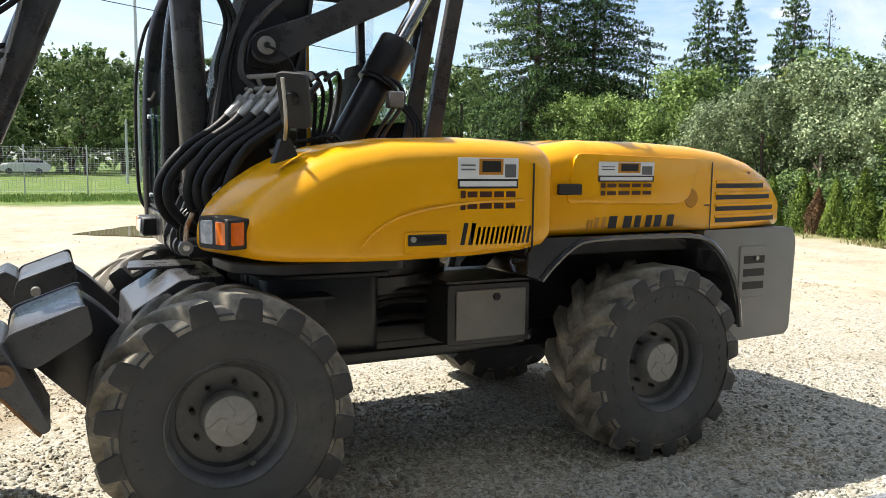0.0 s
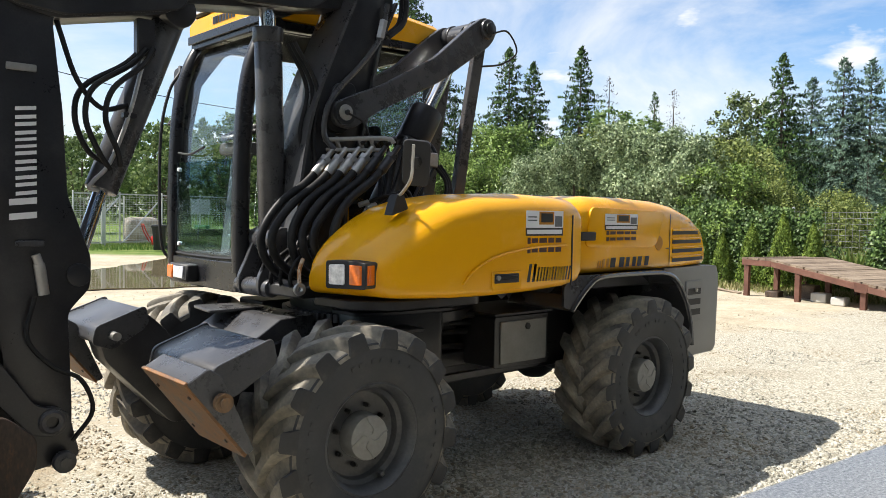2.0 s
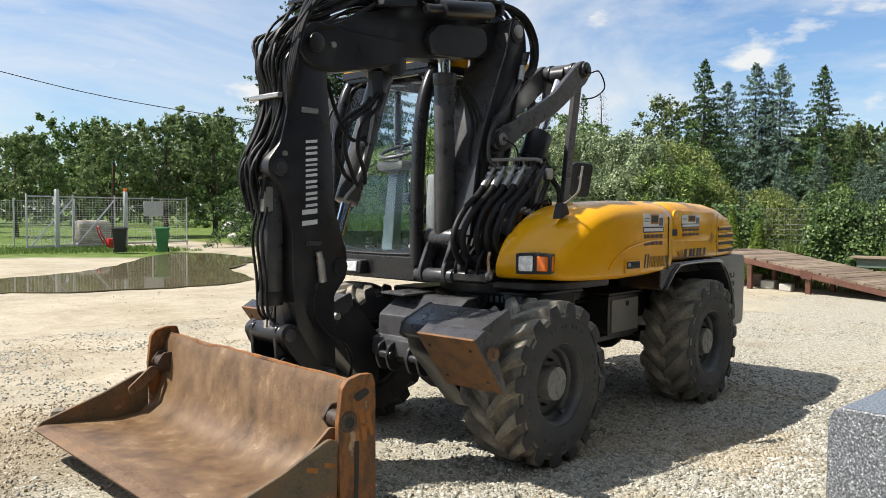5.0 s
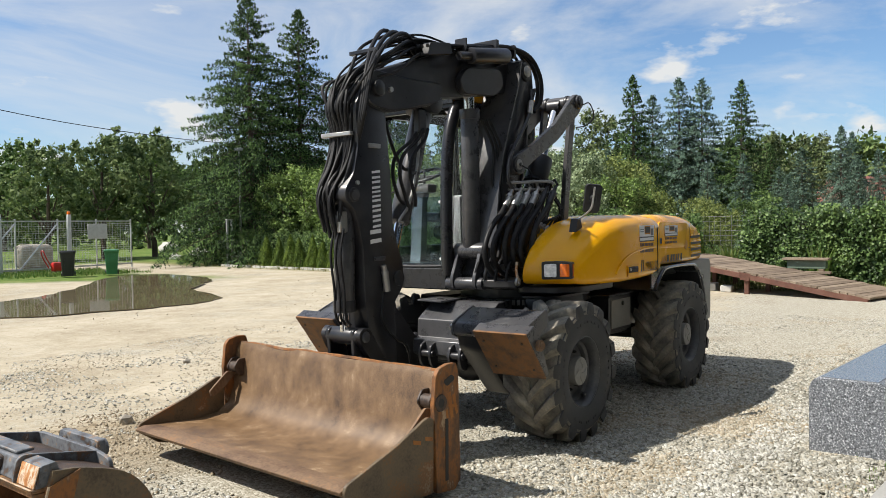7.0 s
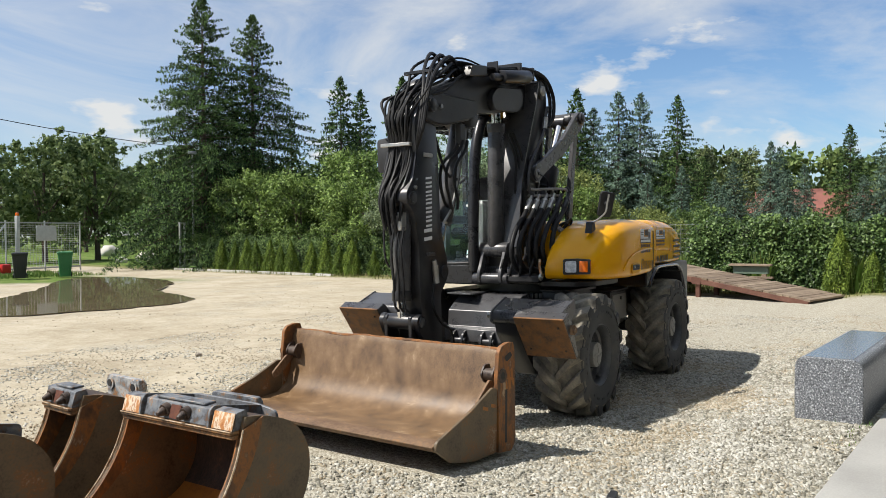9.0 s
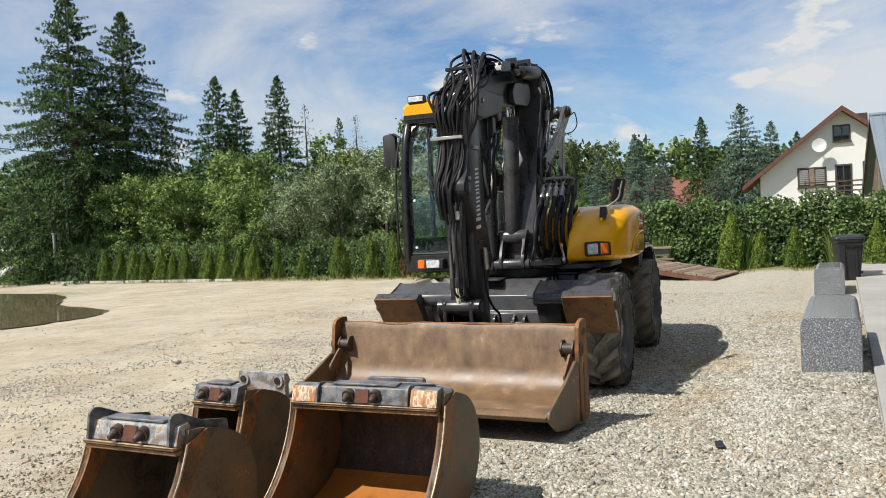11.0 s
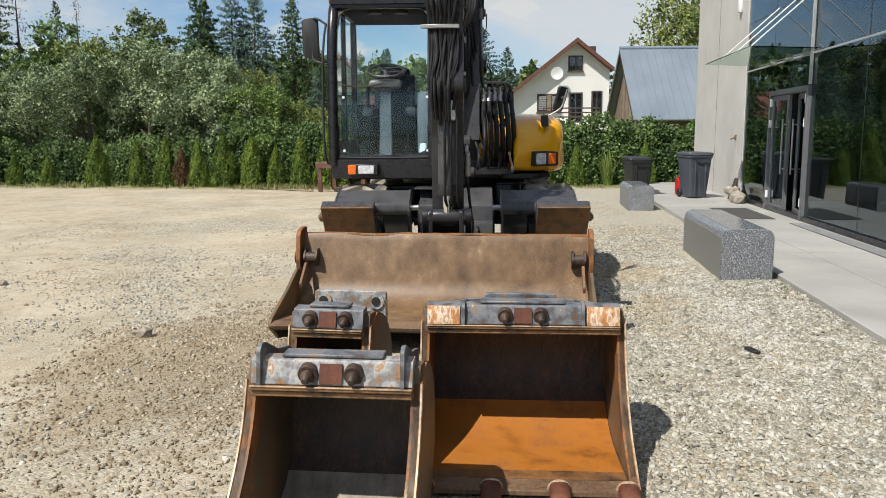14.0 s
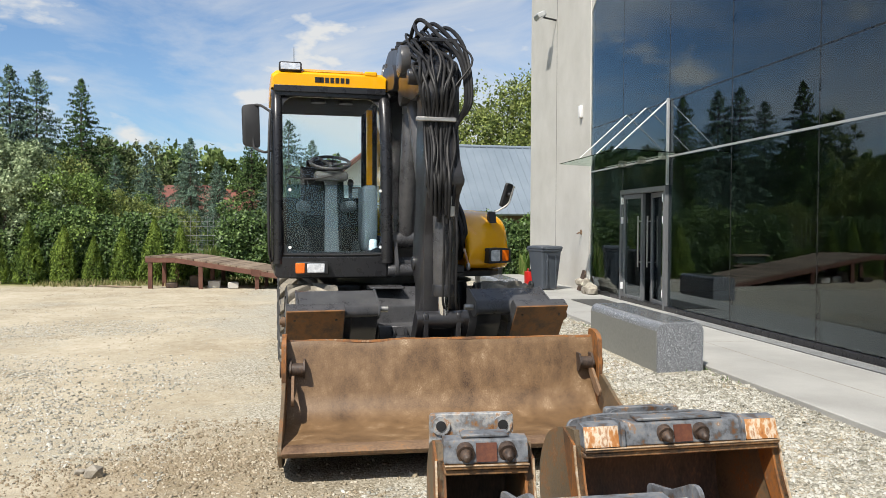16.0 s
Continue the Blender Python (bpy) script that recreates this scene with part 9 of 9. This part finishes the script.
part("body", loft(B(), [[(x, 87.1, z0), (x, 88.9, z0), (x, 88.9, z1), (x, 88.75, z2), (x, 87.25, z2), (x, 87.1, z1)] for x, z0, z1, z2 in ((-3.7, 0.3, 0.6, 0.65), (-3.5, 0.2, 0.8, 0.9), (-2.6, 0.15, 0.85, 1.0), (0.4, 0.15, 0.85, 1.0), (0.75, 0.3, 0.7, 0.8))]), WHITE, car)
part("cabin", loft(B(), [[(x, 87.25, 0.95), (x, 88.75, 0.95), (x, 88.55, z), (x, 87.45, z)] for x, z in ((-2.6, 1.0), (-1.9, 1.4), (-0.2, 1.42), (0.5, 1.0))]), WHITE, car)
part("side_glass", box(B(), -2.1, 0.1, 87.22, 87.3, 1.02, 1.32, 0.02), PLASTIC, car)
for x in (-2.9, -0.3):
    part("wheel", cyl(B(), (x, 87.08, 0.17), (x, 87.3, 0.17), 0.31, seg=20), RUBBER, car)
pal = thing("stone_on_pallet", (12.6, 37.9, -0.15), "big pale grey-brown stone on a pallet by the gate", "stone")
part("stone", box(B(), 12.0, 13.6, 37.5, 38.4, 0.0, 1.15, 0.3, seg=4), WRAPPED, pal)
part("pallet", box(B(), 11.9, 13.5, 37.4, 38.5, -0.15, 0.0, 0.01), WOOD, pal)
cmp_ = thing("plate_compactor", (12.3, 34.9, -0.15), "small red plate compactor with a bent handle by the gate", "compactor")
part("plate", box(B(), 12.0, 12.6, 34.7, 35.1, -0.14, -0.04, 0.03), RUST_DARK, cmp_)
part("engine", box(B(), 12.1, 12.5, 34.75, 35.05, -0.04, 0.36, 0.06, seg=2), REDPAINT, cmp_)
part("handle", tube(B(), [(12.05, 34.75, 0.1), (11.8, 34.75, 0.55), (11.7, 34.8, 0.85), (11.7, 35.0, 0.85), (11.8, 35.05, 0.55), (12.05, 35.05, 0.1)], 0.025, 8, 4), REDPAINT, cmp_)


def lump(name, x, y, r_, squash, material, label, category, seed):
    """A small angular stone or clod lying on the ground."""
    rl = random.Random(seed)
    bm = bmesh.new()
    bmesh.ops.create_icosphere(bm, subdivisions=1, radius=r_)
    for v in bm.verts:
        v.co *= rl.uniform(0.75, 1.2)
        v.co.z *= squash
    bmesh.ops.translate(bm, vec=(x, y, gz(x, y) + r_ * squash * 0.6), verts=bm.verts)
    solid(name, bm, material, label, category, "loose stones")


lump("loose_stone", -1.26, 7.05, 0.07, 0.8, RUBBLE, "grey angular stone lying in the yard", "stone", 1)
lump("loose_stone", -1.17, 7.14, 0.045, 0.7, RUBBLE, "small grey stone lying beside a larger one", "stone", 2)
lump("loose_stone", 1.25, 9.7, 0.06, 0.6, RUBBLE, "pale flat stone lying in the yard", "stone", 3)
solid("rubber_scrap", prism(B(), rounded([(-1.84, 2.39), (-1.70, 2.42), (-1.70, 2.47), (-1.84, 2.45)], 0.02), gz(-1.77, 2.43) - 0.005, gz(-1.77, 2.43) + 0.03, 0.008, axis="z"), PLASTIC, "small black rubber scrap lying on the gravel", "scrap")


# ---- grass ----
def grass(name, pts, height, label, seed, material):
    r = np.random.RandomState(seed)
    n = len(pts)
    a = r.uniform(0, 6.283, n)
    h = height * r.uniform(0.4, 1.2, n)
    w = min(0.010, 0.07 * height) + 0.012 * r.uniform(0, 1, n) * (height / 0.2)
    lean = h * r.uniform(0.1, 0.6, n)
    ca, sa = np.cos(a), np.sin(a)
    z0 = np.zeros(n)
    p0 = pts + np.stack([-sa * w, ca * w, z0], 1)
    p1 = pts + np.stack([sa * w, -ca * w, z0], 1)
    p2 = pts + np.stack([ca * lean * 0.4 + sa * w * 0.7, sa * lean * 0.4 - ca * w * 0.7, h * 0.6], 1)
    p3 = pts + np.stack([ca * lean * 0.4 - sa * w * 0.7, sa * lean * 0.4 + ca * w * 0.7, h * 0.6], 1)
    tip = pts + np.stack([ca * lean, sa * lean, h], 1)
    verts = np.stack([p0, p1, p2, p3, tip], 1).reshape(-1, 3)
    b_ = 5 * np.arange(n)[:, None]
    faces = np.concatenate([b_ + np.array([[0, 1, 2]]), b_ + np.array([[0, 2, 3]]), b_ + np.array([[3, 2, 4]])], 0)
    tagged(new(name, raw_mesh(name, verts, faces, material)), label, "grass", kind="stuff")


r = np.random.RandomState(31)
n = 26000
yy = r.uniform(0.5, 33, n)
off = -0.05 - 1.9 * r.uniform(0, 1, n) ** 1.6
xx = hedge_x(yy) + off
keep = ((np.sin(yy * 1.9) + np.sin(yy * 0.7 + 2) + r.uniform(-1.4, 1.4, n)) > -0.5) & ((yy < 12.0) | (r.uniform(0, 1, n) < 0.15))
grass("verge_grass", np.stack([xx, yy, np.full(n, -0.13)], 1)[keep], 0.13, "uneven dry grass and weeds along the foot of the hedge", 32, DRYGRASS)
n = 5000
yy = r.uniform(-3, 8.5, n)
cl = np.sin(yy * 2.7) + np.sin(yy * 5.3 + 1) > 1.25
xx = hedge_x(yy) - 0.1 + r.uniform(-0.35, 0.25, n)
grass("reeds", np.stack([xx, yy, np.full(n, -0.13)], 1)[cl], 1.0, "tall pale reeds growing against the hedge", 33, GRASSBLADE)
n = 18000
xx = r.uniform(-14, 14.5, n)
yy = 33.3 + 5.5 * r.uniform(0, 1, n) ** 0.8 - 2.6 * np.clip((xx - 6) / 8, 0, 1)
grass("field_grass", np.stack([xx, yy, np.full(n, -0.12)], 1), 0.16, "rough grass strip before the mesh fence", 34, GRASSBLADE)
n = 420
xx = r.uniform(-6.0, 6.5, n)
kk = (np.sin(xx * 3.1) + np.sin(xx * 1.3 + 0.5)) > 0.75
yy = 1.27 - 0.09 * xx + np.abs(r.normal(0, 0.09, n))
grass("weeds", np.stack([xx, yy, np.full(n, -0.03)], 1)[kk], 0.035, "small weed tufts at the paving edge", 35, GRASSBLADE)

# ---- loose crushed stone ----
def stones(label, seed, x, y, lo, hi, power, flat=0.45, sides=5, material=STONE):
    """Loose angular chips: an uneven plate with broken edges each, tipped at random."""
    r = np.random.RandomState(seed)
    n = len(x)
    size = lo + (hi - lo) * r.uniform(0, 1, n) ** power
    z = np.array([gz(a, c) + 0.012 * noise.noise((a * 1.7, c * 1.7, 0.0)) + 0.006 * noise.noise((a * 6, c * 6, 3.0)) for a, c in zip(x, y)])
    k = np.arange(sides)
    ang = r.uniform(0, 6.283, (n, 1)) + k[None] * 6.283 / sides + r.uniform(-0.55, 0.55, (n, sides))
    rad = r.uniform(0.5, 1.3, (n, sides))
    long_, turn = r.uniform(1.0, 1.7, (n, 1)), r.uniform(0, 6.283, (n, 1))
    ux, uy = rad * np.cos(ang) * long_, rad * np.sin(ang)
    px, py = ux * np.cos(turn) - uy * np.sin(turn), ux * np.sin(turn) + uy * np.cos(turn)
    tipx, tipy = r.normal(0, 0.34, (n, 1)), r.normal(0, 0.34, (n, 1))
    thick = flat * r.uniform(0.5, 1.5, (n, 1))
    inset = r.uniform(0.72, 1.0, (n, sides))
    top = np.stack([px * inset, py * inset, thick * r.uniform(0.75, 1.1, (n, sides)) + (px * tipx + py * tipy) * inset], 2)
    low = np.stack([px, py, px * tipx + py * tipy - 0.25 * thick], 2)
    pts = np.concatenate([top, low], 1) * size[:, None, None] + np.stack([x, y, z + size * 0.12], 1)[:, None, :]
    fb = [(0, i, i + 1) for i in range(1, sides - 1)]
    for i in range(sides):
        j = (i + 1) % sides
        fb += [(i, sides + i, sides + j), (i, sides + j, j)]
    faces = (np.array(fb)[None] + 2 * sides * np.arange(n)[:, None, None]).reshape(-1, 3)
    tagged(new("gravel", raw_mesh("gravel", pts.reshape(-1, 3), faces, material)), label, "gravel", kind="stuff")


def clear_of_things(x, y):
    """True where no bucket or granite block stands."""
    free = np.ones(len(x), bool)
    for x0, x1, y0, y1 in ((-4.2, -3.1, 3.72, 4.68), (-5.25, -4.05, 4.64, 5.28), (-4.25, -3.2, 4.93, 5.31), (-2.0, -0.95, 3.46, 5.85), (0.95, 3.2, 1.1, 1.80)):
        free &= ~((x > x0) & (x < x1) & (y > y0) & (y < y1))
    return free


def patches(x, y, scale, seed):
    return np.array([noise.noise((a * scale, c * scale, seed)) + 0.5 * noise.noise((a * scale * 2.7, c * scale * 2.7, seed + 3.0)) for a, c in zip(x, y)])


r = np.random.RandomState(11)
# flaky chips along the paving
n = 95000
x = r.uniform(-8.0, 6.0, n)
y = 1.27 - 0.09 * x + r.uniform(0, 1, n) ** 1.25 * 4.5
keep = clear_of_things(x, y) & (r.uniform(0, 1, n) < np.clip((5.9 - y) / 2.2 + 0.7 * patches(x, y, 0.8, 1.0), 0.0, 1)) & (r.uniform(0, 1, n) < np.clip((6.5 - x) / 4.0, 0, 1))
tan_ = patches(x, y, 0.9, 51.0) + r.uniform(-0.35, 0.35, n) > 0.22
stones("flaky pale crushed stone strewn beside the paving", 12, x[keep & ~tan_], y[keep & ~tan_], 0.005, 0.018, 1.25, 0.55, 4)
stones("flaky tan crushed stone strewn beside the paving", 16, x[keep & tan_], y[keep & tan_], 0.005, 0.017, 1.3, 0.55, 4, EARTHSTONE)
# grit in drifts over the yard
n = 150000
x = r.uniform(-8.2, 10.5, n)
y = 1.42 + r.uniform(0, 1, n) ** 0.95 * 10.5
muddy = ((x + 2.0) / 2.1) ** 2 + ((y - 6.2) / 1.0) ** 2 + 0.8 * patches(x, y, 1.5, 3.0) < 1.0
keep = clear_of_things(x, y) & (r.uniform(0, 1, n) < np.clip(0.30 + 1.7 * patches(x, y, 0.5, 7.0) + 0.3 * (y < 5.0) + 0.45 * muddy, 0.05, 1))
drift = keep & ~muddy & (patches(x, y, 0.45, 31.0) + 0.1 > 0)
stones("pale grit lying in drifts over the yard", 14, x[drift], y[drift], 0.004, 0.014, 1.8, 0.6, 3)
drift = keep & ~drift
stones("tan grit trodden into the packed earth", 15, x[drift], y[drift], 0.004, 0.015, 1.8, 0.6, 3, EARTHSTONE)
# sparse larger stones further out
n = 22000
x = r.uniform(-7.0, 15.0, n)
y = 5.0 + 16.0 * r.uniform(0, 1, n) ** 1.5
keep = (r.uniform(0, 1, n) < np.clip(0.12 + 1.3 * patches(x, y, 0.4, 21.0), 0.02, 1)) & (((x - 6.5) / 7.5) ** 2 + ((y - 23.5) / 7.0) ** 2 > 1)
stones("scattered pale stones on the packed earth", 13, x[keep], y[keep], 0.006, 0.017, 2.6, 0.7, 4, EARTHSTONE)
# denser stones on the trodden patch and in the drifts beside it
n = 8500
x, y = r.uniform(-4.6, 0.4, n), r.uniform(5.4, 7.7, n)
keep = clear_of_things(x, y) & (((x + 2.0) / 2.4) ** 2 + ((y - 6.4) / 1.25) ** 2 + 0.7 * patches(x, y, 1.4, 61.0) < 1.0)
stones("tan stones lying thick on the trodden earth", 17, x[keep], y[keep], 0.004, 0.016, 2.0, 0.6, 4, MUDSTONE)
n = 22000
x, y = r.uniform(-6.5, 3.5, n), r.uniform(6.6, 11.0, n)
keep = patches(x, y, 0.6, 71.0) + r.uniform(-0.25, 0.25, n) > 0.12
stones("pale broken stones in drifts over the yard", 18, x[keep], y[keep], 0.005, 0.018, 1.6, 0.55, 4)
# lime-dusted stones in a pale band in front of the granite block
n = 15000
x, y = r.uniform(-2.2, 2.4, n), r.uniform(1.5, 3.1, n)
keep = clear_of_things(x, y) & (np.abs(y - (2.12 - 0.06 * x)) + 0.30 * patches(x, y, 1.6, 81.0) < r.uniform(0.02, 0.30, n))
stones("lime-dusted pale stones in front of the granite block", 19, x[keep], y[keep], 0.006, 0.018, 1.3, 0.6, 4, LIMESTONE)
